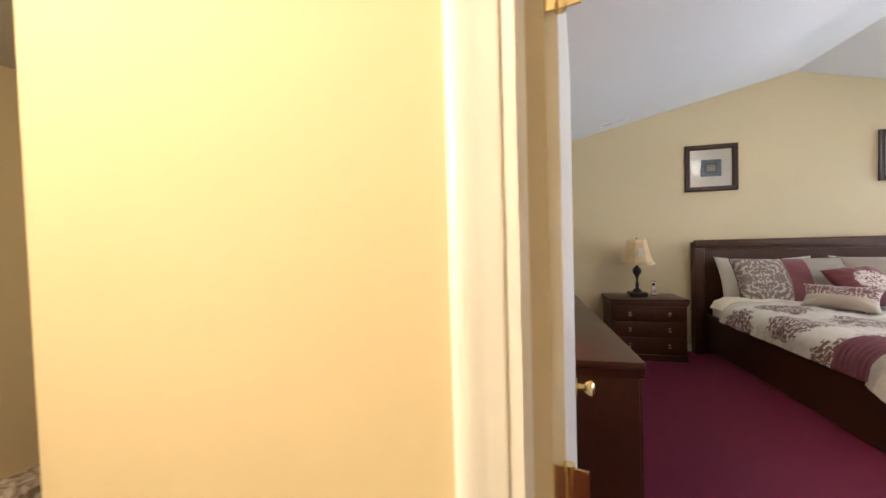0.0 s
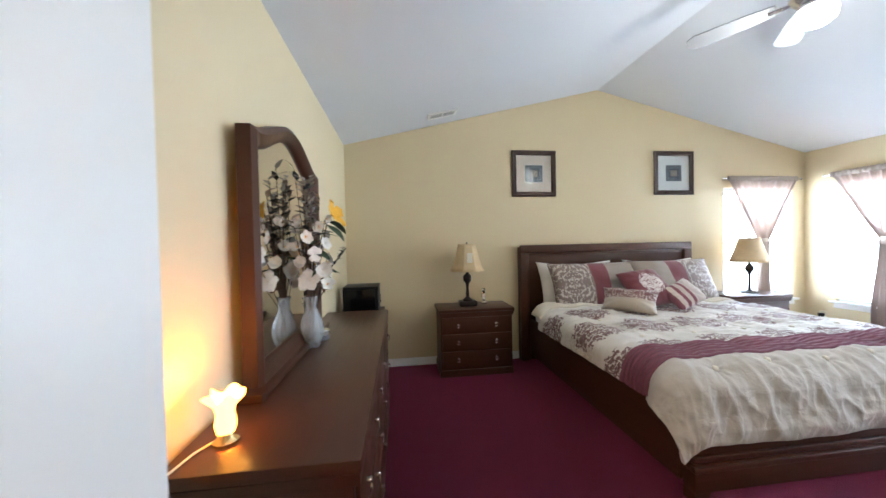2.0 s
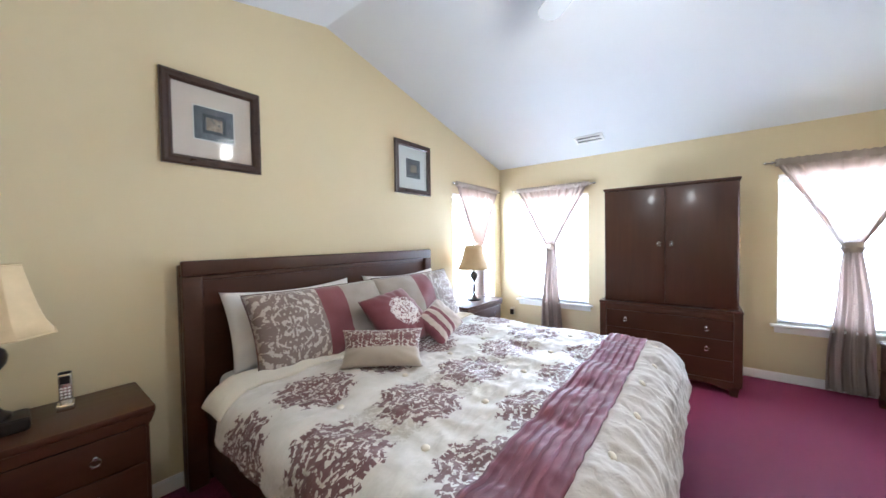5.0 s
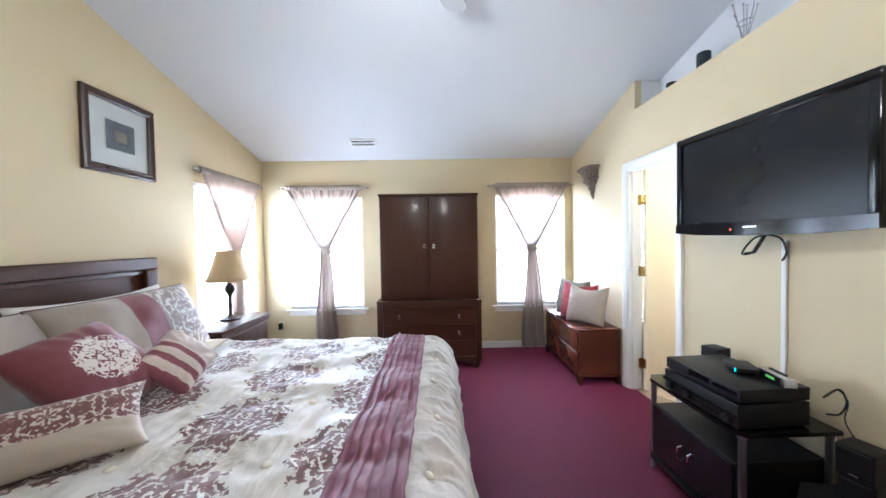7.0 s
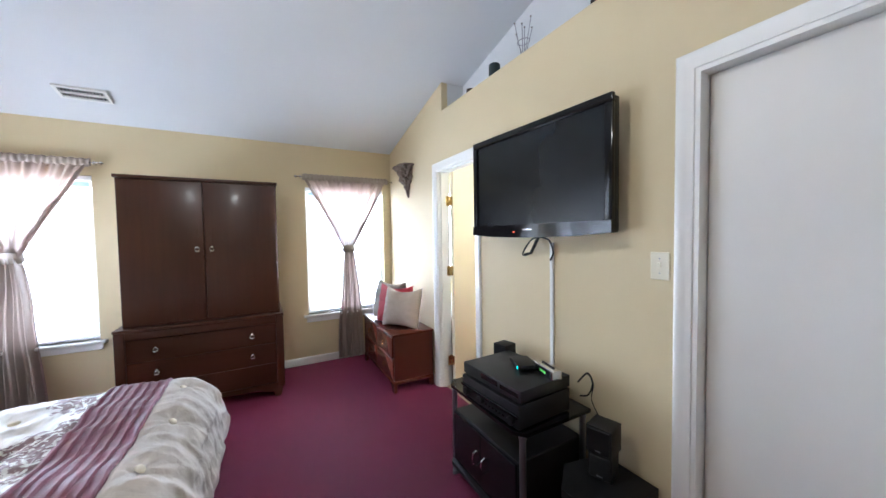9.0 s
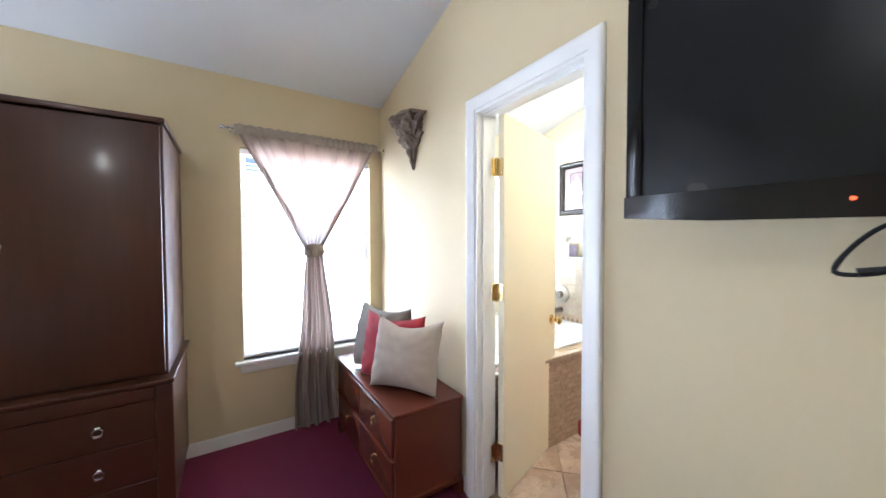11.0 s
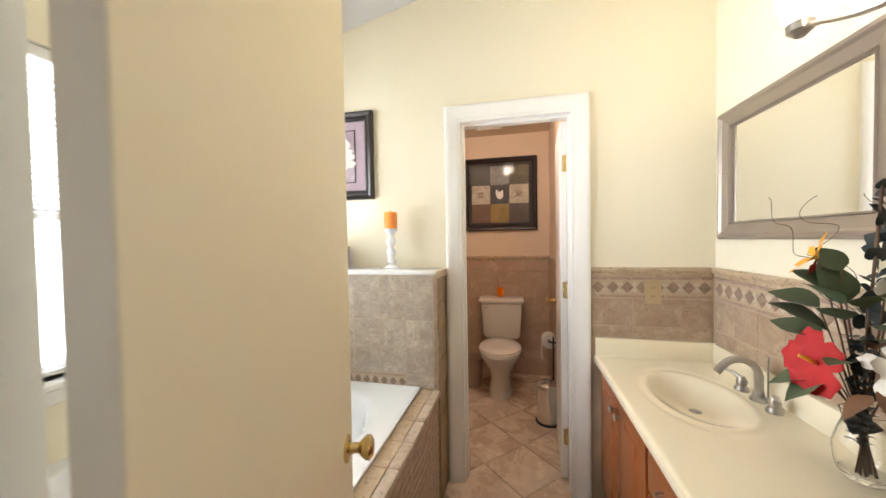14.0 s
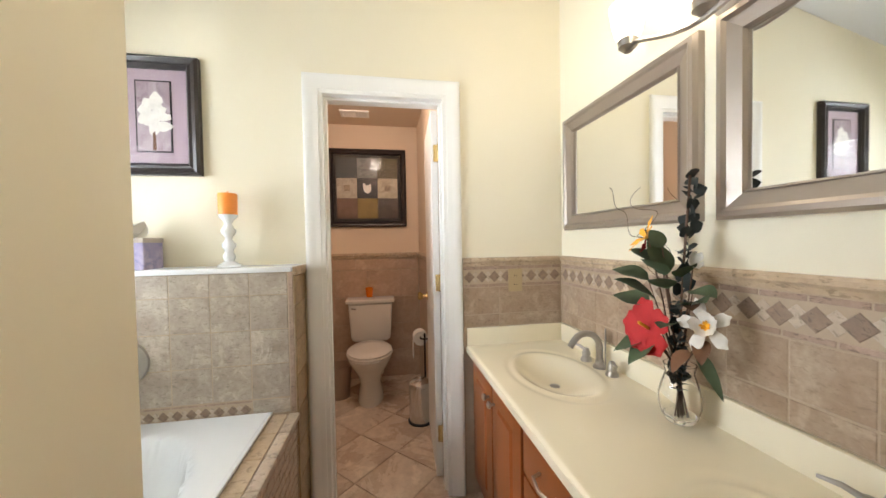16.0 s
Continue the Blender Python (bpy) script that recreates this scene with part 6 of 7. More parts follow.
for k in range(5):
    a = 121 + 72 * k
    b = new("blade", bl_me)
    b.parent = fan
    b.matrix_basis = pose(0, 0, -0.425, 0, 0, a) @ pose(0, 0, 0, 11, 0, 0)
    i = new("blade_iron", ir_me)
    i.parent = b
    i.location = (0, 0, -0.009)
part("light_ring", turned([(0.055, -0.47), (0.085, -0.49), (0.085, -0.505)], 28), M_CHROME, fan)
part("light_bowl", turned([(0.080, -0.505), (0.088, -0.53), (0.080, -0.570), (0.05, -0.595), (0.004, -0.603)], 28, cap=False), glow("lit_opal_glass", (1.0, 0.95, 0.86), 9.0), fan, "lit white opal glass bowl", 60)

# next room, glimpsed past the hall corner
hc = thing("patterned_armchair", (-1.55, 1.05, 0), "brown patterned armchair in the next room", "armchair")
M_CHAIR = print_mat("brown_leaf_upholstery", (0.10, 0.07, 0.05), (0.18, 0.13, 0.10), (0.45, 0.38, 0.32), 14)
part("seat", one(-0.35, -0.35, 0.12, 0.35, 0.35, 0.42, 0.05, 3), M_CHAIR, hc)
part("backrest", one(-0.35, 0.25, 0.42, 0.35, 0.42, 0.95, 0.05, 3), M_CHAIR, hc)
for s in (-1, 1):
    part("armrest", one(s * 0.40 - 0.08, -0.35, 0.12, s * 0.40 + 0.08, 0.38, 0.60, 0.04, 3), M_CHAIR, hc)
    for y in (-0.28, 0.30):
        part("leg", turned([(0.025, 0), (0.03, 0.12)], 10, (s * 0.32, y, 0)), M_CHERRY_Z, hc)

# ---------------------------------------------------------------- bathroom
CZ = 0.77
van = thing("vanity_cabinet", (BX, 0, 0), "orange-stained wood vanity cabinet with raised panel doors", "vanity")
VD = 0.49
part("body", one(0.002, BY + 0.004, 0.09, VD - 0.02, SY - TH - 0.004, CZ - 0.15), M_OAK, van)
part("face_frame", one(VD - 0.02, BY + 0.004, 0.09, VD, SY - TH - 0.004, CZ - 0.034), M_OAK, van)
part("toe_kick", one(0.002, BY + 0.004, 0, VD - 0.06, SY - TH - 0.004, 0.09), M_BLACK, van)


def raised(y0, y1, z0, z1, name, knob_y=None, pull_=False):
    d = part(name, one(VD, y0, z0, VD + 0.019, y1, z1, 0.004, 2), M_OAK, van)
    w, h = y1 - y0, z1 - z0
    m = min(0.055, w * 0.22, h * 0.3)
    bm = bmesh.new()
    A = [bm.verts.new((VD + 0.0192, y, z)) for y, z in ((y0 + m, z0 + m), (y1 - m, z0 + m), (y1 - m, z1 - m), (y0 + m, z1 - m))]
    B = [bm.verts.new((VD + 0.011, y, z)) for y, z in ((y0 + m + 0.006, z0 + m + 0.006), (y1 - m - 0.006, z0 + m + 0.006), (y1 - m - 0.006, z1 - m - 0.006), (y0 + m + 0.006, z1 - m - 0.006))]
    q = 0.03
    C = [bm.verts.new((VD + 0.026, y, z)) for y, z in ((y0 + m + q, z0 + m + q), (y1 - m - q, z0 + m + q), (y1 - m - q, z1 - m - q), (y0 + m + q, z1 - m - q))]
    if w > 2 * (m + q) + 0.01 and h > 2 * (m + q) + 0.01:
        for P, Q in ((A, B), (B, C)):
            for i in range(4):
                bm.faces.new((P[i], P[(i + 1) % 4], Q[(i + 1) % 4], Q[i]))
        bm.faces.new(C)
        bmesh.ops.recalc_face_normals(bm, faces=bm.faces[:])
        part("raised_panel", bm, M_OAK, d, "", 20)
    else:
        bm.free()
    if knob_y is not None:
        part("knob", turned([(0.006, 0), (0.006, 0.014), (0.014, 0.019), (0.016, 0.026), (0.010, 0.031)], 16, (VD + 0.019, knob_y, z1 - 0.075), "x"), M_NICKEL, d, "dark nickel knob")
    if pull_:
        ym, zm = (y0 + y1) / 2, (z0 + z1) / 2
        part("pull", bar([(VD + 0.019, ym - 0.05, zm), (VD + 0.042, ym - 0.045, zm - 0.004), (VD + 0.048, ym, zm - 0.012), (VD + 0.042, ym + 0.045, zm - 0.004), (VD + 0.019, ym + 0.05, zm)], 0.005), M_NICKEL, d, "dark nickel bow pull")


raised(-1.150, -0.855, 0.12, 0.715, "door", -0.885)
raised(-0.845, -0.550, 0.12, 0.715, "door", -0.815)
for z0, z1 in ((0.12, 0.33), (0.34, 0.55), (0.56, 0.715)):
    raised(-0.530, -0.190, z0, z1, "drawer", None, True)
raised(-0.170, 0.130, 0.12, 0.715, "door", 0.10)
raised(0.140, 0.440, 0.12, 0.715, "door", 0.17)

# one-piece top with two oval basins
SINKS = ((3.475, -0.775), (3.475, 0.095))
ct = thing("countertop", (0, 0, 0), "cream cultured-marble vanity top with two moulded basins", "countertop")
bm = bmesh.new()
X0, X1, Y0, Y1 = BX + 0.002, BX + 0.535, BY + 0.002, SY - TH - 0.002
nx_, ny_ = 64, 190
grid = []
for j in range(ny_ + 1):
    row = []
    for i in range(nx_ + 1):
        x, y = X0 + (X1 - X0) * i / nx_, Y0 + (Y1 - Y0) * j / ny_
        z = CZ
        for sx, sy in SINKS:
            q = math.sqrt(((x - sx) / 0.138) ** 2 + ((y - sy) / 0.205) ** 2)
            if q < 1.1:
                z -= 0.060 * (1 - (q / 1.1) ** 2.2) ** 1.3
            if 1.1 < q < 1.4:
                z -= 0.0035 * math.sin(math.pi * (q - 1.1) / 0.3) ** 2
        e = min(X1 - x, 0.012)
        z -= 0.010 * (1 - e / 0.012) ** 2
        row.append(bm.verts.new((x, y, z)))
    grid.append(row)
for A, B in zip(grid, grid[1:]):
    for i in range(nx_):
        bm.faces.new((A[i], A[i + 1], B[i + 1], B[i]))
part("slab", bm, M_COUNTER, ct, "", 60)
part("front_edge", one(X1 - 0.014, Y0, CZ - 0.034, X1 + 0.001, Y1, CZ - 0.006, 0.004, 2), M_COUNTER, ct)
part("backsplash", one(BX + 0.001, Y0 + 0.018, CZ - 0.004, BX + 0.020, Y1, CZ + 0.09, 0.004, 2), M_COUNTER, ct)
part("side_splash", one(BX + 0.001, Y0, CZ - 0.004, X1 - 0.004, Y0 + 0.017, CZ + 0.09, 0.004, 2), M_COUNTER, ct)
for sx, sy in SINKS:
    part("drain", turned([(0.0, 0.003), (0.016, 0.003), (0.021, 0.0)], 18, (sx, sy, CZ - 0.0595), cap=False), M_NICKEL, ct, "nickel drain")


def faucet(x, y):
    f = thing("faucet", (x, y, CZ), "brushed nickel widespread faucet with two lever handles", "faucet", "basin faucets")
    part("spout_base", turned([(0.026, 0), (0.026, 0.008), (0.018, 0.016), (0.016, 0.03)], 18), M_NICKEL, f)
    pts = [(0, 0, 0.02)] + [(0.062 - 0.062 * math.cos(a), 0, 0.085 + 0.062 * math.sin(a)) for a in [k * math.pi / 10 for k in range(0, 9)]] + [(0.132, 0, 0.095)]
    part("spout", bar(pts, [0.016, 0.0145] + [0.013] * 8 + [0.0125], 12), M_NICKEL, f, "", 60)
    part("lift_rod", bar([(-0.028, 0, 0.005), (-0.028, 0, 0.16)], 0.003), M_NICKEL, f)
    for s in (-1, 1):
        h = part("handle", turned([(0.024, 0), (0.024, 0.008), (0.016, 0.02), (0.018, 0.035), (0.010, 0.055)], 16, (0.005, s * 0.085, 0)), M_NICKEL, f)
        part("lever", bar([(0.005, s * 0.085, 0.048), (0.02, s * 0.115, 0.060), (0.03, s * 0.145, 0.058)], [0.007, 0.006, 0.004], 8), M_NICKEL, h)
    return f


faucet(3.275, -0.775)
faucet(3.275, 0.095)

# tile pieces
TILE_CACHE = {}


def tile(parent, w, h, mat, m, t=0.0055, name="tile", gap=0.0035):
    """One bevelled tile, width x, height z, face towards -y, placed by m."""
    key = (round(w, 4), round(h, 4), mat.name, t)
    if key not in TILE_CACHE:
        a, b, e = w / 2 - gap / 2, h / 2 - gap / 2, 0.0015
        bm = bmesh.new()
        R = [[bm.verts.new((x * (a - k), y, z * (b - k))) for x, z in ((-1, -1), (1, -1), (1, 1), (-1, 1))] for k, y in ((0, 0.0), (0, -t + e), (e, -t))]
        for A, B in zip(R, R[1:]):
            for i in range(4):
                bm.faces.new((A[i], A[(i + 1) % 4], B[(i + 1) % 4], B[i]))
        bm.faces.new(R[2])
        bmesh.ops.recalc_face_normals(bm, faces=bm.faces[:])
        TILE_CACHE[key] = mesh_of(bm, name, mat, 20)
    o = new(name, TILE_CACHE[key])
    o.parent = parent
    o.matrix_basis = m
    return o


def tiled(name, label, backing, mat=M_GROUT):
    w = thing(name, (0, 0, 0), label, "tile")
    tagged(w, kind="structure")
    part("grout_bed", backing, mat, w, "", None)
    return w


def row_of(parent, axis, face, rz, a0, a1, z0, z1, width, mat, shift=0.0, t=0.0055):
    """A row of tiles on a wall along x or y between a0 and a1."""
    a = a0 - (shift * width if shift else 0)
    while a < a1 - 1e-4:
        l, r = max(a, a0), min(a + width, a1)
        if r - l > 0.015:
            c = (l + r) / 2
            m = pose(c, face, (z0 + z1) / 2, 0, 0, rz) if axis == "x" else pose(face, c, (z0 + z1) / 2, 0, 0, rz)
            tile(parent, r - l, z1 - z0, mat, m, t)
        a += width


def diamonds(parent, axis, face, rz, a0, a1, z0, z1):
    """A border of pale strips with brown diamonds set between them."""
    h = z1 - z0
    n = max(1, round((a1 - a0) / h))
    w = (a1 - a0) / n
    s = min(w, h) / math.sqrt(2) * 0.96
    for k in range(n):
        c = a0 + (k + 0.5) * w
        base = pose(c, face, (z0 + z1) / 2, 0, 0, rz) if axis == "x" else pose(face, c, (z0 + z1) / 2, 0, 0, rz)
        tile(parent, s, s, M_TILE_DARK, base @ pose(0, 0, 0, 0, 45, 0), 0.0065, "diamond", 0.003)
    for k in range(n + 1):
        c = a0 + k * w
        base = pose(c, face, (z0 + z1) / 2, 0, 0, rz) if axis == "x" else pose(face, c, (z0 + z1) / 2, 0, 0, rz)
        if 0 < k < n:
            tile(parent, s, s, M_TILE_PALE, base @ pose(0, 0, 0, 0, 45, 0), 0.0055, "diamond", 0.003)


def rail(parent, axis, face, out, a0, a1, z0, z1):
    bm = bmesh.new()
    k = 0
    a = a0
    while a < a1 - 1e-4:
        b = min(a + 0.30, a1)
        zm = (z0 + z1) / 2
        prof_ = [(0, z0), (0.010, z0), (0.014, zm - 0.006), (0.022, zm + 0.002), (0.022, z1 - 0.008), (0.014, z1), (0, z1)]
        pts = [(face + out * d, z) for d, z in prof_]
        piece = flat([(p if axis == "y" else p) for p in pts], a + 0.001, b - 0.001, "y") if axis == "y" else flat(pts, a + 0.001, b - 0.001, "x")
        part("rail_piece", piece, M_RAIL, parent, "", 30)
        a = b


# west wall behind the vanity: tile rows, diamond border, rail
M_STRIP = tile_mat("pink_brown_strip_tile", (0.30, 0.205, 0.15), (0.44, 0.32, 0.25), 12.0)


def tiled_border(parent, axis, face, rz, a0, a1, width):
    """Rows of stone, a diamond border between two thin strips."""
    row_of(parent, axis, face, rz, a0, a1, 0.864, 0.924, width, M_TILE)
    row_of(parent, axis, face, rz, a0, a1, 0.926, 1.064, width, M_TILE)
    row_of(parent, axis, face, rz, a0, a1, 1.066, 1.083, 0.10, M_STRIP)
    diamonds(parent, axis, face - 0.001, rz, a0, a1, 1.085, 1.153)
    row_of(parent, axis, face, rz, a0, a1, 1.155, 1.173, 0.10, M_STRIP, 0.5)


tw = tiled("trim_tile_west", "tan stone wall tile with diamond border", one(BX, BY + 0.004, 0.862, BX + 0.0058, SY - TH - 0.004, 1.205))
tiled_border(tw, "y", BX + 0.002, 90, BY + 0.012, SY - TH - 0.006, 0.145)
rail(tw, "y", BX, 1, BY + 0.010, SY - TH - 0.006, 1.175, 1.218)
# south wall between vanity and toilet-room doorway
t2 = tiled("trim_tile_south", "tan stone wall tile beside the doorway", one(BX + 0.008, BY, 0.0, 3.757, BY + 0.0058, 1.205))
tiled_border(t2, "x", BY + 0.002, 180, BX + 0.012, 3.757, 0.345)
rail(t2, "x", BY, 1, BX + 0.024, 3.757, 1.175, 1.218)

# outlet on the border
ob_ = wall_plate("bath_outlet", (3.48, BY + 0.012, 1.098), 180, 0.075, 0.118, "beige bathroom outlet set in the tile", "outlet")
for z in (-0.022, 0.022):
    part("socket", turned([(0.016, 0), (0.016, -0.002)], 16, (0, -0.006, z), "y"), M_OUTLET, ob_)
    for x in (-0.006, 0.006):
        part("slot", one(x - 0.001, -0.0085, z - 0.005, x + 0.001, -0.0079, z + 0.005), M_BLACK, ob_)

M_TANPLATE = plain("tan_plastic", (0.42, 0.32, 0.18), 0.4, var=0.03)
for c in ob_.children:
    if c.name.startswith(("plate", "socket")):
        c.data.materials[0] = M_TANPLATE

# tub platform: tiled ledge, deck, apron
LY, LX, DZ = -1.0, 4.515, 0.60
le = tiled("trim_tub_ledge", "tan tiled half wall beside the tub with white top", one(LX + 0.006, BY + 0.001, 0.0, EX - 0.002, LY - 0.0008, 1.19))
part("shelf", one(LX + 0.012, BY + 0.001, 1.19, EX - 0.002, LY + 0.012, 1.212, 0.004, 2), M_TUB, le, "white solid shelf")
diamonds(le, "x", LY - 0.0055, 180, 4.692, EX, 0.603, 0.653)
row_of(le, "x", LY - 0.005, 180, 4.692, EX, 0.655, 0.666, 0.10, M_STRIP)
row_of(le, "x", LY - 0.005, 180, 4.545, 4.692, 0.603, 0.666, 0.15, M_TILE_GREY)
row_of(le, "x", LY - 0.005, 180, LX + 0.007, 4.544, 0.603, 1.189, 0.03, M_STRIP)
z = 0.668
k = 0
while z < 1.188:
    z1 = min(z + 0.143, 1.19)
    row_of(le, "x", LY - 0.005, 180, 4.545, EX, z, z1, 0.147, M_TILE_GREY, 0.0)
    z, k = z1, k + 1
z = 0.0
while z < 1.16:
    z1 = min(z + 0.15, 1.172)
    tile(le, LY - BY - 0.008, z1 - z, M_TILE_BROWN, pose(LX + 0.006, (LY + BY) / 2, (z + z1) / 2, 0, 0, -90))
    z = z1
part("rail_end", one(LX - 0.008, BY + 0.003, 1.174, LX + 0.011, LY - 0.003, 1.212, 0.006, 2), M_RAIL, le)

dk = tiled("trim_tub_apron", "small brick-tile tub apron with stone edge", one(4.53, LY - 0.004, 0.0, 4.60, SY - TH - 0.003, DZ - 0.012))
row_w = 0.115
for r in range(15):
    z0 = 0.004 + r * 0.038
    a = LY - (row_w / 2 if r % 2 else 0)
    while a < SY - TH - 0.004:
        l, q = max(a, LY + 0.001), min(a + row_w, SY - TH - 0.004)
        if q - l > 0.012:
            tile(dk, q - l, 0.037, M_MOSAIC, pose(4.531, (l + q) / 2, z0 + 0.019, 0, 0, -90), 0.007, "brick", 0.004)
        a += row_w
a = LY
while a < SY - TH - 0.004:
    b = min(a + 0.15, SY - TH - 0.004)
    o = part("edge_tile", one(4.508, a + 0.001, DZ - 0.024, 4.552, b - 0.001, DZ, 0.008, 3), M_TILE_PALE, dk)
    part("edge_tile", one(4.554, a + 0.001, DZ - 0.024, 4.615, b - 0.001, DZ - 0.001, 0.002), M_RAIL, dk)
    a = b

tub = thing("bathtub", (0, 0, 0), "white acrylic drop-in bathtub set in the tiled platform", "bathtub")
bm = bmesh.new()
TX0, TX1, TY0, TY1 = 4.617, EX - 0.004, LY + 0.006, SY - TH - 0.006
grid = []
for j in range(71):
    row = []
    for i in range(71):
        x, y = TX0 + (TX1 - TX0) * i / 70, TY0 + (TY1 - TY0) * j / 70
        q = (abs((x - (TX0 + TX1) / 2) / ((TX1 - TX0) / 2 - 0.10)) ** 3 + abs((y - (TY0 + TY1) / 2) / ((TY1 - TY0) / 2 - 0.11)) ** 3) ** (1 / 3)
        z = DZ + 0.012
        if q < 1:
            z -= 0.42 * min(1.0, (1 - q) / 0.42) ** 0.6
        elif q < 1.06:
            z -= 0.006 * (1 - (q - 1) / 0.06)
        row.append(bm.verts.new((x, y, z)))
    grid.append(row)
for A, B in zip(grid, grid[1:]):
    for i in range(70):
        bm.faces.new((A[i], A[i + 1], B[i + 1], B[i]))
part("basin", bm, M_TUB, tub, "", 60)
part("lip", one(TX0 - 0.004, TY0, DZ + 0.0005, TX0 + 0.012, TY1, DZ + 0.013, 0.004, 2), M_TUB, tub)
part("overflow", turned([(0.034, 0), (0.034, 0.006), (0.026, 0.010)], 22, (5.10, TY0 + 0.125, 0.49), "y"), M_CHROME, tub, "chrome overflow plate")
vl = thing("tub_valve", (5.14, LY, 0.855), "chrome tub valve with round plate on the ledge", "tub valve")
part("plate", turned([(0.085, 0.004), (0.082, 0.012), (0.05, 0.018)], 30, (0, 0, 0), "y"), M_NICKEL, vl)
part("handle", turned([(0.032, 0.018), (0.030, 0.05), (0.024, 0.058)], 20, (0, 0, 0), "y"), M_NICKEL, vl)
part("lever", bar([(0, 0.045, 0), (0.05, 0.052, -0.03)], 0.007), M_NICKEL, vl)
sp = thing("tub_spout", (5.15, LY, 0.705), "chrome tub spout above the rim", "tub spout")
part("spout", bar([(0, 0.004, 0), (0, 0.07, 0), (0, 0.12, -0.012), (0, 0.14, -0.035)], [0.026, 0.024, 0.023, 0.021], 14), M_NICKEL, sp)

# things on the ledge
cs = thing("candle_holder", (4.80, -1.09, 1.212), "white twisted candle holder with an orange candle", "candle holder")
hp = bmesh.new()
lathe(hp, [(0.0, 0.0), (0.045, 0.0), (0.045, 0.008), (0.024, 0.02)] + [(0.020 + 0.006 * math.sin(k * 1.35), 0.025 + k * 0.012) for k in range(14)] + [(0.022, 0.198), (0.034, 0.212), (0.036, 0.222), (0.0, 0.222)], 28, cap=False)
for v in hp.verts:
    if 0.02 < v.co.z < 0.2:
        a = math.atan2(v.co.y, v.co.x)
        k = 1 + 0.14 * math.cos(2 * a + v.co.z * 75)
        v.co.x, v.co.y = v.co.x * k, v.co.y * k
part("stem", hp, M_TUB, cs, "white glazed twisted stem", 60)
ca = solid("candle", turned([(0.0, 0), (0.036, 0.0), (0.037, 0.085), (0.034, 0.09), (0.004, 0.087), (0.003, 0.10), (0, 0.10)], 24, cap=False), plain("orange_wax", (0.85, 0.30, 0.04), 0.45, var=0.06, Subsurface_Weight=0.2), "orange pillar candle on the white holder", "candle", (4.80, -1.09, 1.4345))
tb_ = thing("tissue_box", (5.15, -1.09, 1.212), "lilac cube tissue box with a tissue drawn out", "tissue box")
part("box", one(-0.065, -0.06, 0, 0.065, 0.06, 0.125, 0.003), print_mat("lilac_print_card", (0.32, 0.29, 0.44), (0.46, 0.40, 0.52), (0.25, 0.24, 0.40), 16), tb_)
part("rim", one(-0.067, -0.062, 0.108, 0.067, 0.062, 0.128, 0.002), M_MOUNT, tb_)
tm = bmesh.new()
for k in range(5):
    blade(tm, (0, 0, 0.126), (math.cos(k * 1.3) * 0.5, math.sin(k * 1.3) * 0.3, 1), (math.sin(k), math.cos(k), 0.2), 0.085, 0.06, 0.3)
part("tissue", tm, M_WHITE, tb_, "white tissue", 180)

# art above the tub
M_BLACKFRAME = plain("black_wood_frame", (0.020, 0.015, 0.015), 0.3, var=0.2)
M_MAUVE = plain("mauve_mount_board", (0.42, 0.32, 0.36), 0.85, var=0.06, scale=6)


def flower_art(p, a, b):
    M_ART = print_mat("grey_mauve_print", (0.24, 0.17, 0.19), (0.36, 0.27, 0.30), (0.46, 0.38, 0.40), 7)
    part("inner_rim", one(-0.070, -0.0085, -0.155, 0.070, -0.0062, 0.155), M_BLACK, p, "", None)
    part("print", one(-0.064, -0.0102, -0.149, 0.064, -0.0087, 0.149), M_ART, p, "grey-mauve flower print", None)
    bm = bmesh.new()
    rr = random.Random(5)
    for k in range(15):
        aa = -0.5 + 4.1 * ((k * 7) % 15) / 15 + rr.uniform(-0.2, 0.2)
        cx, cz = rr.uniform(-0.018, 0.018), rr.uniform(-0.05, 0.045)
        blade(bm, (cx, -0.0106 - 0.00004 * k, cz), (math.cos(aa) * 0.8, 0, math.sin(aa)), (0, -1, 0), rr.uniform(0.045, 0.072), rr.uniform(0.045, 0.07), 0.0, 0.0)
    part("painted_flower", bm, M_PETAL, p, "pale painted flower", None)
    part("painted_stem", flat([(-0.006, -0.145), (0.008, -0.145), (0.006, -0.04), (-0.004, -0.04)], -0.0105, -0.0103), M_BROWNLEAF, p, "", None)


framed("wall_picture", (5.118, BY, 1.868), 0.37, 0.51, 0.052, 0.05, "black-framed pale flower print with mauve mount above the tub", (M_BLACKFRAME, M_MAUVE), flower_art, rz=180, depth=0.035)


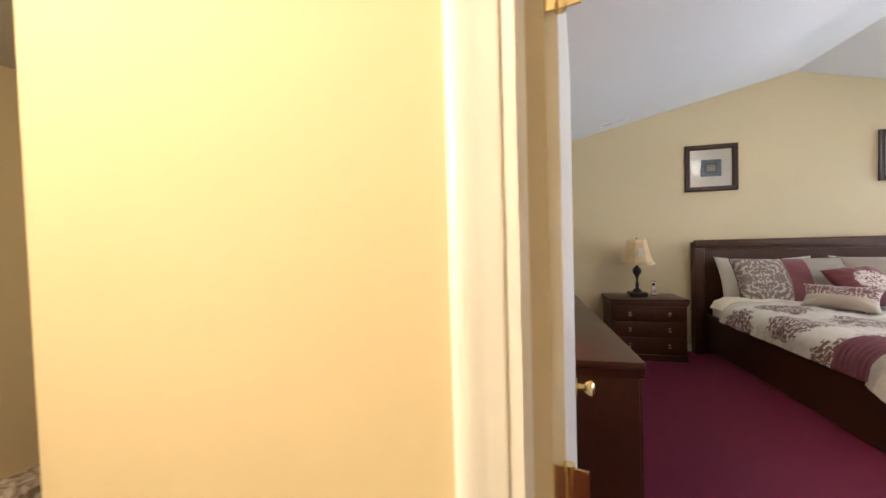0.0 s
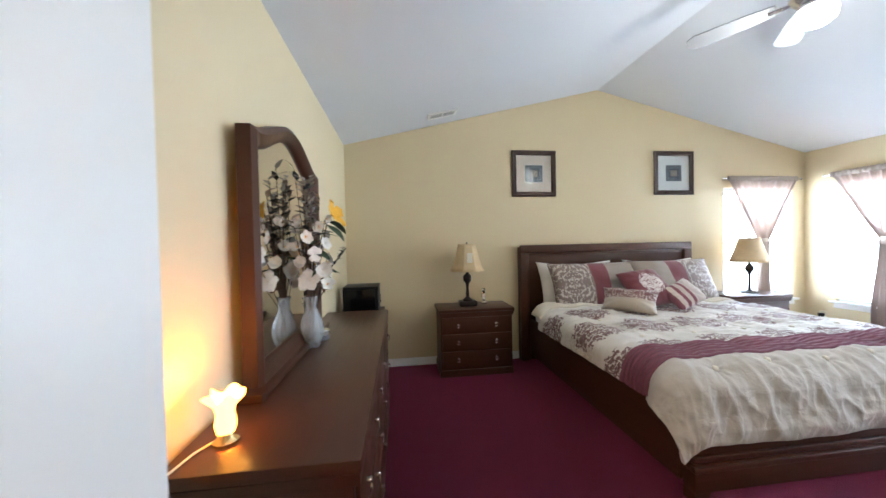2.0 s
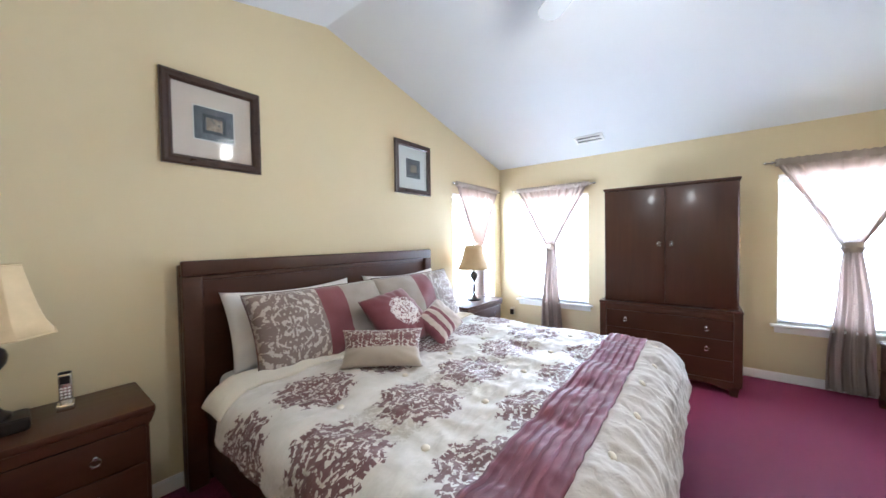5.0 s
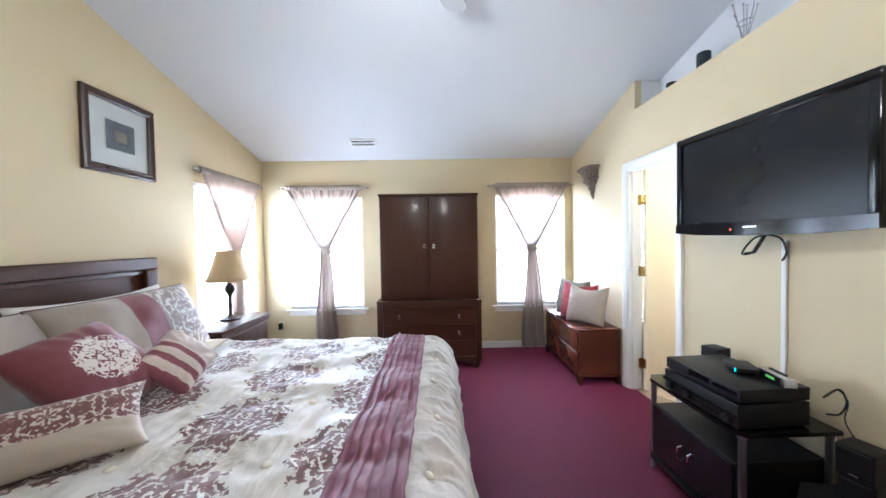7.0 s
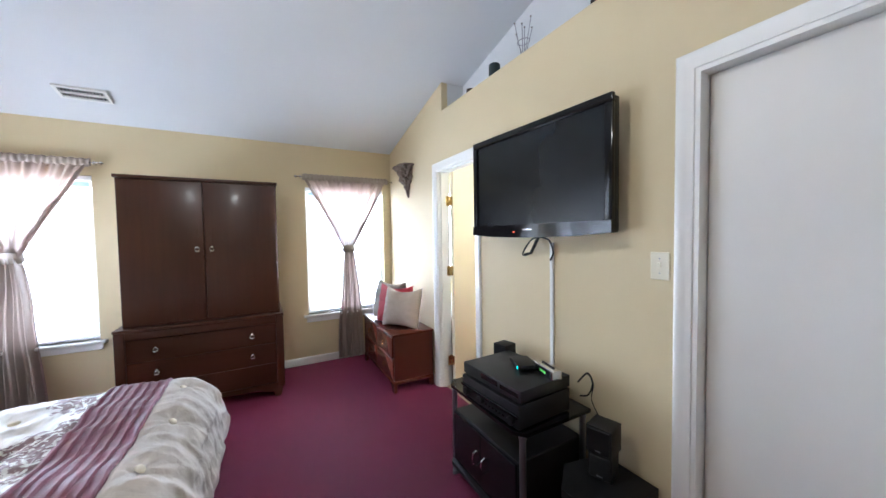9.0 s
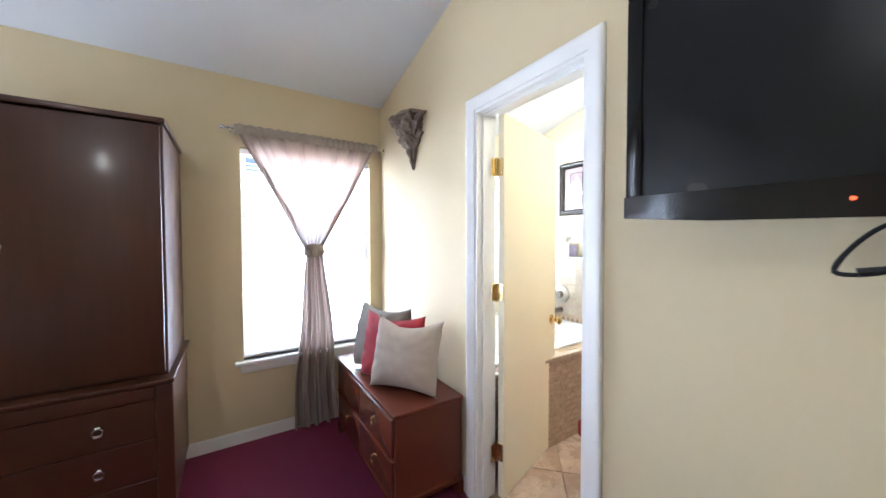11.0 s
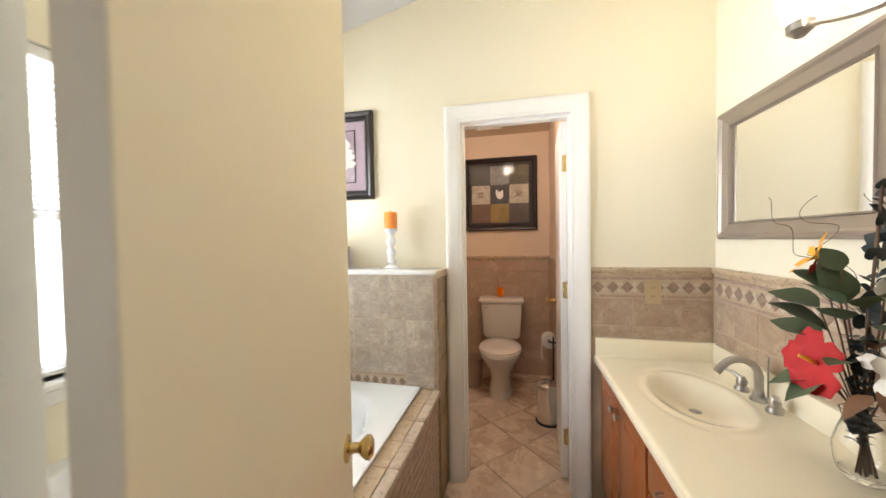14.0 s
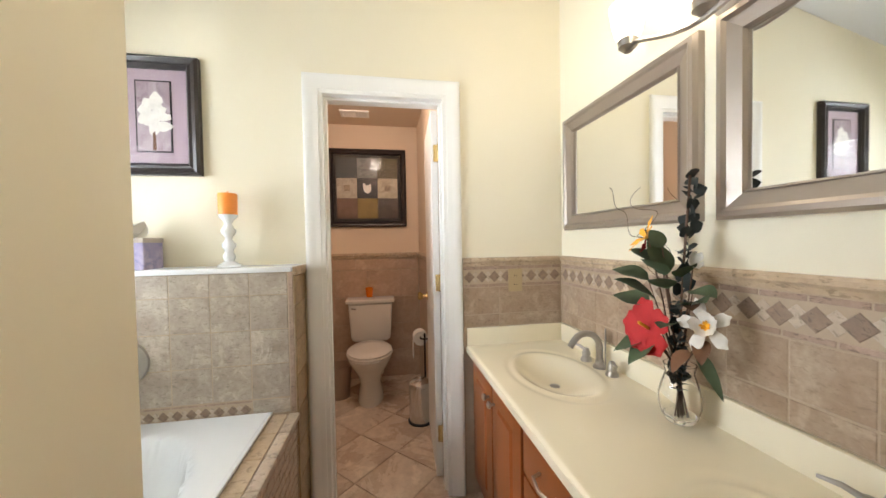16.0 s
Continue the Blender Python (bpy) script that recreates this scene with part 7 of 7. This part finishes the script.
# vanity mirrors
def vanity_mirror(y0, y1, label):
    m = thing("vanity_mirror", (BX, (y0 + y1) / 2, 1.628), label, "mirror", "pair of vanity mirrors", rz=90)
    w, h, rim_ = y1 - y0, 0.555, 0.075
    fr = bmesh.new()
    loops = []
    for k, y in ((0.0, 0.0), (0.0, -0.022), (0.12, -0.034), (0.30, -0.036), (0.42, -0.028), (0.88, -0.018), (0.92, -0.024), (1.0, -0.014), (1.0, -0.004)):
        a, b = w / 2 - rim_ * k, h / 2 - rim_ * k
        loops.append([fr.verts.new((x, y, z)) for x, z in ((-a, -b), (a, -b), (a, b), (-a, b))])
    for A, B in zip(loops, loops[1:]):
        for i in range(4):
            fr.faces.new((A[i], A[(i + 1) % 4], B[(i + 1) % 4], B[i]))
    bmesh.ops.recalc_face_normals(fr, faces=fr.faces[:])
    part("frame", fr, plain("champagne_metal_frame", (0.36, 0.31, 0.27), 0.35, 0.75, var=0.08, scale=3), m, "champagne-grey metal frame", 20)
    a, b = w / 2 - rim_, h / 2 - rim_
    part("glass", one(-a, -0.008, -b, a, -0.004, b), M_MIRROR, m, "clear mirror glass", None)


vanity_mirror(-1.116, -0.372, "rectangular champagne-framed mirror over the vanity")
vanity_mirror(-0.318, 0.426, "rectangular champagne-framed mirror over the second basin")

vl_ = thing("vanity_light", (BX, -0.28, 1.955), "brushed nickel vanity light with three glass shades, lit", "vanity light")
part("wall_plate", turned([(0.062, 0), (0.060, 0.014), (0.045, 0.022)], 28, (0, 0, 0.0), "x"), M_NICKEL, vl_)
part("arm", bar([(0.10, y, 0.01 - 0.09 * (1 - (y / 0.30) ** 2) ** 2 + 0.0) for y in [k * 0.05 - 0.30 for k in range(13)]], 0.008), M_NICKEL, vl_, "curved nickel bar")
part("stem", bar([(0.02, 0, 0), (0.07, 0, -0.04), (0.10, 0, -0.08)], 0.008), M_NICKEL, vl_)
for y, z in ((-0.28, -0.01), (0.0, -0.07), (0.28, -0.01)):
    c = part("cup", turned([(0.012, z - 0.005), (0.030, z + 0.012), (0.032, z + 0.035)], 20, (0.10, y, 0)), M_NICKEL, vl_, "nickel lamp cup")
    part("shade", turned([(0.028, z + 0.03), (0.042, z + 0.06), (0.052, z + 0.11), (0.058, z + 0.15)], 24, (0.10, y, 0), cap=False), glow("lit_frosted_glass", (1.0, 0.90, 0.72), 7.0), c, "lit frosted glass shade", 60)

# bouquet on the vanity
rnd = random.Random(11)
VX, VY = 3.305, -0.362
gv = thing("glass_vase", (VX, VY, CZ), "rounded clear glass vase on the vanity, holding stems", "vase")
part("glass", turned([(0.0, 0.004), (0.036, 0.004), (0.046, 0.02), (0.054, 0.05), (0.054, 0.08), (0.045, 0.115), (0.036, 0.145), (0.042, 0.168), (0.039, 0.168), (0.033, 0.145), (0.041, 0.115), (0.050, 0.08), (0.050, 0.05), (0.042, 0.022), (0.0, 0.012)], 32, cap=False), M_GLASS, gv, "", 60)
bq = thing("bouquet", (VX, VY, CZ), "silk bouquet with red hibiscus, white blossoms and eucalyptus", "flowers")
bq.matrix_basis = bq.matrix_basis @ Matrix.Diagonal((0.84, 0.84, 0.97, 1.0))
st, lf, rd, wh, orr, eu, bn = (bmesh.new() for _ in range(7))


def stem_to(p, r=0.0025):
    tube(st, [(rnd.uniform(-0.02, 0.02), rnd.uniform(-0.02, 0.02), 0.02), (p[0] * 0.1, p[1] * 0.1, 0.15), (p[0] * 0.5, p[1] * 0.5, 0.15 + (p[2] - 0.15) * 0.5), p], r, 6)


HIB, MAG, LIL, BUD = (0.085, -0.042, 0.275), (0.02, 0.115, 0.31), (0.07, -0.06, 0.55), (0.01, 0.06, 0.47)
for p in (HIB, MAG, LIL, BUD):
    stem_to(p)
bloom(rd, HIB, (0.85, 0.25, 0.25), 0.092, 5, rnd, 0.22, 1.15, 0.22)
tube(orr, [HIB, (HIB[0] + 0.055, HIB[1] + 0.02, HIB[2] + 0.025)], 0.005, 8)
bloom(wh, MAG, (0.75, 0.35, 0.3), 0.050, 5, rnd, -0.35, 0.95, 0.55)
bloom(wh, MAG, (0.75, 0.35, 0.3), 0.078, 5, rnd, 0.35, 0.62, 0.30)
bloom(orr, MAG, (0.75, 0.35, 0.3), 0.022, 7, rnd, 0.2, 0.5, 1.2)
bloom(orr, LIL, (0.6, -0.3, 0.5), 0.075, 6, rnd, 0.5, 0.40, 0.8)
bloom(rd, (LIL[0] - 0.01, LIL[1] - 0.02, LIL[2] - 0.03), (0.4, -0.5, 0.3), 0.03, 5, rnd, 0.3, 0.8, 0.7)
bloom(wh, BUD, (0.4, 0.6, 0.3), 0.055, 5, rnd, -0.2, 0.55, 1.6)
for p, d, ln, wd in (((0.06, -0.07, 0.42), (0.5, -0.6, 0.35), 0.13, 0.075), ((0.05, -0.05, 0.36), (0.6, -0.3, 0.5), 0.15, 0.085), ((0.05, -0.06, 0.24), (0.7, -0.7, -0.25), 0.15, 0.08),
                     ((0.03, -0.02, 0.44), (0.3, -0.2, 0.9), 0.12, 0.07), ((0.03, 0.06, 0.36), (0.4, 0.7, 0.35), 0.13, 0.06), ((0.02, 0.08, 0.24), (0.2, 0.85, -0.6), 0.15, 0.026),
                     ((0.04, -0.03, 0.46), (0.5, -0.5, 0.6), 0.12, 0.07), ((0.06, 0.0, 0.44), (0.7, 0.0, 0.6), 0.11, 0.06), ((0.05, -0.08, 0.34), (0.4, -0.8, 0.3), 0.14, 0.075), ((0.04, 0.05, 0.44), (0.4, 0.6, 0.5), 0.10, 0.05), ((0.07, -0.03, 0.24), (0.8, -0.3, -0.5), 0.12, 0.07), ((0.03, -0.04, 0.52), (0.2, -0.5, 0.7), 0.09, 0.05), ((0.05, 0.02, 0.30), (0.9, 0.4, 0.2), 0.09, 0.05), ((0.02, -0.10, 0.26), (0.3, -0.9, 0.05), 0.10, 0.05), ((0.0, 0.05, 0.40), (0.2, 0.8, 0.1), 0.10, 0.05), ((0.05, 0.0, 0.40), (0.6, 0.2, 0.4), 0.10, 0.06)):
    blade(lf, p, d, (0.3, 0, 1), ln, wd * 1.45, 0.35, 0.18, 8)
    stem_to(p, 0.002)
for p, d in (((0.02, 0.10, 0.27), (0.6, 0.5, -0.3)), ((0.03, 0.07, 0.36), (0.6, 0.6, 0.2)), ((0.05, 0.08, 0.24), (0.8, 0.1, -0.4))):
    blade(bn, p, d, (0.2, 0, 1), 0.09, 0.05, 0.4, 0.2, 7)
for k in range(30):
    t = k / 29
    p = Vector((0.01 + 0.01 * math.sin(t * 5), 0.0 + 0.055 * t, 0.12 + 0.60 * t))
    a = k * 2.4
    blade(eu, p, (math.cos(a), math.sin(a), rnd.uniform(0.1, 1.2)), (math.sin(a * 1.7), math.cos(a * 1.3), rnd.uniform(-0.3, 0.6)), 0.042, 0.040, 0.2, 0.1, 5)
    blade(eu, p, (-math.cos(a), -math.sin(a), rnd.uniform(-0.2, 1.0)), (math.cos(a * 1.9), math.sin(a * 1.1), rnd.uniform(-0.3, 0.6)), 0.036, 0.034, 0.2, 0.1, 5)
    if k % 2:
        q = Vector((0.035, 0.025 + 0.02 * math.sin(t * 4), 0.10 + 0.26 * t))
        for j in range(4):
            blade(eu, q, (math.cos(a + j * 1.6), math.sin(a + j * 1.6), 0.2), (0, 0, 1), 0.030, 0.012, 0.2, 0.1, 3)
tube(st, [(0.0, 0.0, 0.03), (0.01, 0.01, 0.3), (0.015, 0.055, 0.73)], 0.004, 6)
for c0 in (0.0, 1.9):
    pts = []
    for k in range(40):
        t = k / 39
        pts.append((0.02 + 0.10 * t * math.cos(c0) + 0.03 * math.sin(t * 17), -0.04 - 0.17 * t + 0.035 * math.cos(t * 15 + c0), 0.42 + 0.30 * t + 0.012 * math.sin(t * 21)))
    tube(st, pts, 0.0010, 5)
for nm, b_, m_ in (("stem", st, M_TWIG), ("leaf", lf, M_LEAF), ("red_petal", rd, M_REDPETAL), ("white_petal", wh, M_PETAL), ("orange_petal", orr, M_ORANGE), ("eucalyptus_leaf", eu, M_DARKLEAF), ("brown_leaf", bn, M_BROWNLEAF)):
    islands(nm, b_, m_, bq)

# red stool in front of the vanity
so = thing("stool", (3.965, 0.0, 0), "red upholstered square stool before the vanity", "stool")
part("seat", one(-0.175, -0.18, 0.36, 0.175, 0.18, 0.45, 0.03, 3), plain("red_velvet", (0.28, 0.012, 0.015), 0.8, var=0.1, scale=9, fine=300, bump=0.3), so)
for sx in (-1, 1):
    for sy in (-1, 1):
        part("leg", turned([(0.012, 0), (0.018, 0.36)], 10, (sx * 0.14, sy * 0.145, 0)), M_CHERRY_Z, so)

# ---------------------------------------------------------------- toilet room
dl = thing("ceiling_light", (4.25, -1.62, 2.42), "small round lit ceiling light in the toilet room", "ceiling light")
part("base", turned([(0.09, 0), (0.09, -0.02)], 24), M_CHROME, dl)
part("diffuser", turned([(0.082, -0.02), (0.07, -0.05), (0.03, -0.07), (0.003, -0.074)], 24, cap=False), glow("lit_warm_glass", (1.0, 0.86, 0.72), 3.0), dl, "lit frosted dome", 60)
to = thing("toilet", (4.29, WCY + 0.012, 0), "white two-piece porcelain toilet, lid closed", "toilet")


def oval(bm, rings, n=36):
    """Stack of ovals (cy, rx, ry, z), a little squarer at the back."""
    R = []
    for cy, rx, ry, z in rings:
        R.append([bm.verts.new((rx * math.cos(2 * math.pi * i / n), cy + ry * math.sin(2 * math.pi * i / n), z)) for i in range(n)])
    for A, B in zip(R, R[1:]):
        for i in range(n):
            bm.faces.new((A[i], A[(i + 1) % n], B[(i + 1) % n], B[i]))
    bm.faces.new(R[0])
    bm.faces.new(R[-1])
    bmesh.ops.recalc_face_normals(bm, faces=bm.faces[:])
    return bm


tk = bmesh.new()
R = []
for z, w, d in ((0.40, 0.165, 0.15), (0.43, 0.185, 0.165), (0.755, 0.205, 0.18)):
    R.append([tk.verts.new(p) for p in ((-w, 0, z), (w, 0, z), (w * 0.95, d, z), (w * 0.5, d + 0.012, z), (-w * 0.5, d + 0.012, z), (-w * 0.95, d, z))])
for A, B in zip(R, R[1:]):
    for i in range(6):
        tk.faces.new((A[i], A[(i + 1) % 6], B[(i + 1) % 6], B[i]))
tk.faces.new(R[0])
tk.faces.new(R[-1])
bmesh.ops.recalc_face_normals(tk, faces=tk.faces[:])
bmesh.ops.bevel(tk, geom=tk.edges[:], offset=0.012, segments=3, affect="EDGES")
tank = part("tank", tk, M_PORC, to)
part("tank_lid", one(-0.217, -0.004, 0.757, 0.217, 0.205, 0.790, 0.010, 3), M_PORC, to)
part("flush_lever", bar([(0.165, 0.175, 0.715), (0.165, 0.20, 0.715), (0.125, 0.205, 0.710)], 0.006), M_CHROME, tank, "chrome flush lever")
part("bowl", oval(bmesh.new(), [(0.40, 0.105, 0.20, 0.0), (0.40, 0.10, 0.195, 0.05), (0.41, 0.085, 0.165, 0.15), (0.42, 0.105, 0.18, 0.23), (0.43, 0.155, 0.225, 0.31), (0.44, 0.180, 0.250, 0.365), (0.44, 0.182, 0.252, 0.385)]), M_PORC, to, "", 50)
part("bowl_back", one(-0.11, 0.02, 0.14, 0.11, 0.30, 0.385, 0.03, 3), M_PORC, to)
part("seat", oval(bmesh.new(), [(0.435, 0.185, 0.245, 0.387), (0.435, 0.190, 0.250, 0.395), (0.435, 0.186, 0.246, 0.405)]), M_PORC, to, "", 40)
part("seat_lid", oval(bmesh.new(), [(0.43, 0.180, 0.240, 0.408), (0.43, 0.184, 0.243, 0.416), (0.43, 0.165, 0.225, 0.427), (0.43, 0.08, 0.12, 0.431)]), M_PORC, to, "", 40)
solid("votive_cup", turned([(0.0, 0), (0.028, 0.0), (0.036, 0.085), (0.033, 0.085), (0.026, 0.05), (0, 0.05)], 20, cap=False), plain("orange_glass", (0.90, 0.22, 0.01), 0.2, var=0.05, Transmission_Weight=0.3), "orange votive cup on the toilet tank", "candle", (4.30, WCY + 0.11, 0.802))

wb = solid("waste_basket", turned([(0.0, 0.004), (0.085, 0.0), (0.105, 0.26), (0.109, 0.27), (0.104, 0.27), (0.082, 0.01), (0.0, 0.01)], 28, cap=False), plain("tan_plastic", (0.36, 0.26, 0.19), 0.5, var=0.05), "tan round waste basket beside the toilet", "waste basket", (4.555, -2.45, 0))
pb = thing("pedal_bin", (3.915, -1.93, 0), "small brushed steel pedal bin on the tile floor", "pedal bin")
part("body", turned([(0.080, 0.012), (0.080, 0.26)], 28), M_CHROME, pb)
part("lid", turned([(0.082, 0.262), (0.080, 0.285), (0.050, 0.305), (0.012, 0.311), (0.010, 0.325), (0.003, 0.327)], 28), M_CHROME, pb)
part("foot_ring", turned([(0.090, 0.0), (0.092, 0.008), (0.084, 0.014)], 28), M_BLACK, pb)
hp_ = thing("paper_holder", (WCX0, -2.05, 0.56), "toilet paper roll on a dark standing holder", "paper holder")
part("pole", bar([(0.045, 0.02, -0.56), (0.045, 0.02, 0.05)], 0.007), M_BRONZE, hp_)
part("foot_plate", turned([(0.06, -0.56), (0.06, -0.553), (0.01, -0.545)], 20, (0.045, 0.02, 0)), M_BRONZE, hp_)
part("bracket", bar([(0, 0, 0.0), (0.05, 0.0, 0.0), (0.07, -0.02, 0), (0.07, -0.13, 0)], 0.006), M_BRONZE, hp_)
ro = part("roll", turned([(0.018, -0.12), (0.055, -0.12), (0.055, -0.02), (0.018, -0.02)], 28, (0.07, 0, -0.0), "y", cap=False), M_WHITE, hp_, "white paper roll", 40)
part("loose_sheet", flat([(0.124, -0.02), (0.126, -0.02), (0.128, -0.15), (0.124, -0.15)], -0.115, -0.025), M_WHITE, ro)
vent((4.38, -2.50, 2.419), 0, 0.24, 0.14, "white slatted ceiling vent in the toilet room")


def patch_art(p, a, b):
    cols = [((0.10, 0.085, 0.045), (0.20, 0.20, 0.19), (0.045, 0.05, 0.048)), ((0.38, 0.32, 0.23), (0.05, 0.045, 0.045), (0.36, 0.31, 0.24)), ((0.07, 0.05, 0.04), (0.22, 0.14, 0.035), (0.12, 0.065, 0.04))]
    w, h = 2 * a / 3.3, 2 * b / 3.3
    for r in range(3):
        for c in range(3):
            col = cols[r][c]
            x, z = (1 - c) * w, (1 - r) * h
            part("patch", one(x - w / 2 + 0.001, -0.008, z - h / 2 + 0.001, x + w / 2 - 0.001, -0.0062, z + h / 2 - 0.001), print_mat("mottled_patch", shade(col, 0.8), col, shade(col, 1.25), 14), p, "", None)
    bm = bmesh.new()
    for k, (dx, dz, ln) in enumerate(((-0.35, 1.0, 0.11), (0.3, 1.0, 0.10), (0.0, 1.0, 0.085))):
        blade(bm, (0.0, -0.0088 - 0.0001 * k, -0.05), (dx, 0, dz), (0, -1, 0), ln, 0.045, 0.0, 0.0)
    part("painted_flower", bm, M_PETAL, p, "white painted lily", None)
    for cx in (-1, 1):
        part("leaf_motif", one(cx * w - 0.028, -0.0092, -0.028, cx * w + 0.028, -0.0082, 0.028), print_mat("brown_leaf_motif", (0.34, 0.28, 0.20), (0.30, 0.24, 0.17), (0.16, 0.11, 0.07), 40), p, "", None)


framed("wall_picture", (4.302, WCY, 1.823), 0.73, 0.735, 0.052, 0.02, "dark-framed patchwork print with a white lily, over the toilet", (M_BLACKFRAME, plain("dark_mount_board", (0.03, 0.027, 0.024), 0.8, var=0.1)), patch_art, rz=180, depth=0.035)

tz = tiled("trim_tile_toilet_room", "warm tan wall tile to shoulder height", one(WCX0 + 0.001, WCY, 0.0, WCX1 - 0.001, WCY + 0.003, 1.20))
part("grout_bed", one(WCX0, WCY + 0.004, 0.0, WCX0 + 0.003, BY - 0.13, 1.20), M_GROUT, tz, "", None)
z, k = 0.0, 0
for z0, z1 in ((0.0, 0.26), (0.262, 0.52), (0.522, 0.78), (0.782, 1.04)):
    row_of(tz, "x", WCY + 0.002, 180, WCX0 + 0.01, WCX1, z0, z1, 0.33, M_TILE_WARM, 0.5 if k % 2 else 0.0)
    row_of(tz, "y", WCX0 + 0.002, 90, WCY + 0.012, BY - 0.13, z0, z1, 0.33, M_TILE_WARM, 0.5 if k % 2 else 0.0)
    k += 1
row_of(tz, "x", WCY + 0.002, 180, WCX0 + 0.01, WCX1, 1.045, 1.15, 0.20, M_TILE_WARM)
row_of(tz, "y", WCX0 + 0.002, 90, WCY + 0.012, BY - 0.13, 1.045, 1.15, 0.20, M_TILE_WARM)
rail(tz, "x", WCY, 1, WCX0 + 0.024, WCX1, 1.155, 1.205)
rail(tz, "y", WCX0, 1, WCY + 0.01, BY - 0.13, 1.155, 1.205)

# floor tiles, laid on the diagonal
fl_ = thing("floor_tiles", (0, 0, 0), "beige stone floor tiles laid diagonally", "floor")
tagged(fl_, kind="structure")
S = 0.33
bmf = bmesh.new()
R = [[bmf.verts.new((x * (S / 2 - 0.003 - k), y * (S / 2 - 0.003 - k), z)) for x, y in ((-1, -1), (1, -1), (1, 1), (-1, 1))] for k, z in ((0, -0.006), (0, -0.002), (0.002, 0.0))]
for A, B in zip(R, R[1:]):
    for i in range(4):
        bmf.faces.new((A[i], A[(i + 1) % 4], B[(i + 1) % 4], B[i]))
bmf.faces.new(R[2])
bmesh.ops.recalc_face_normals(bmf, faces=bmf.faces[:])
fme = mesh_of(bmf, "tile", M_FLOORTILE, 20)
for i in range(-14, 15):
    for j in range(-14, 15):
        x, y = 4.1 + (i - j) * S / math.sqrt(2), -0.9 + (i + j) * S / math.sqrt(2)
        inbath = BX - 0.05 < x < 4.62 and BY - 0.3 < y < 0.42
        inwc = WCX0 - 0.2 < x < WCX1 + 0.2 and WCY - 0.05 < y < BY
        if inbath or inwc:
            t = new("tile", fme)
            t.parent = fl_
            t.matrix_basis = pose(x, y, -0.0005, 0, 0, 45)
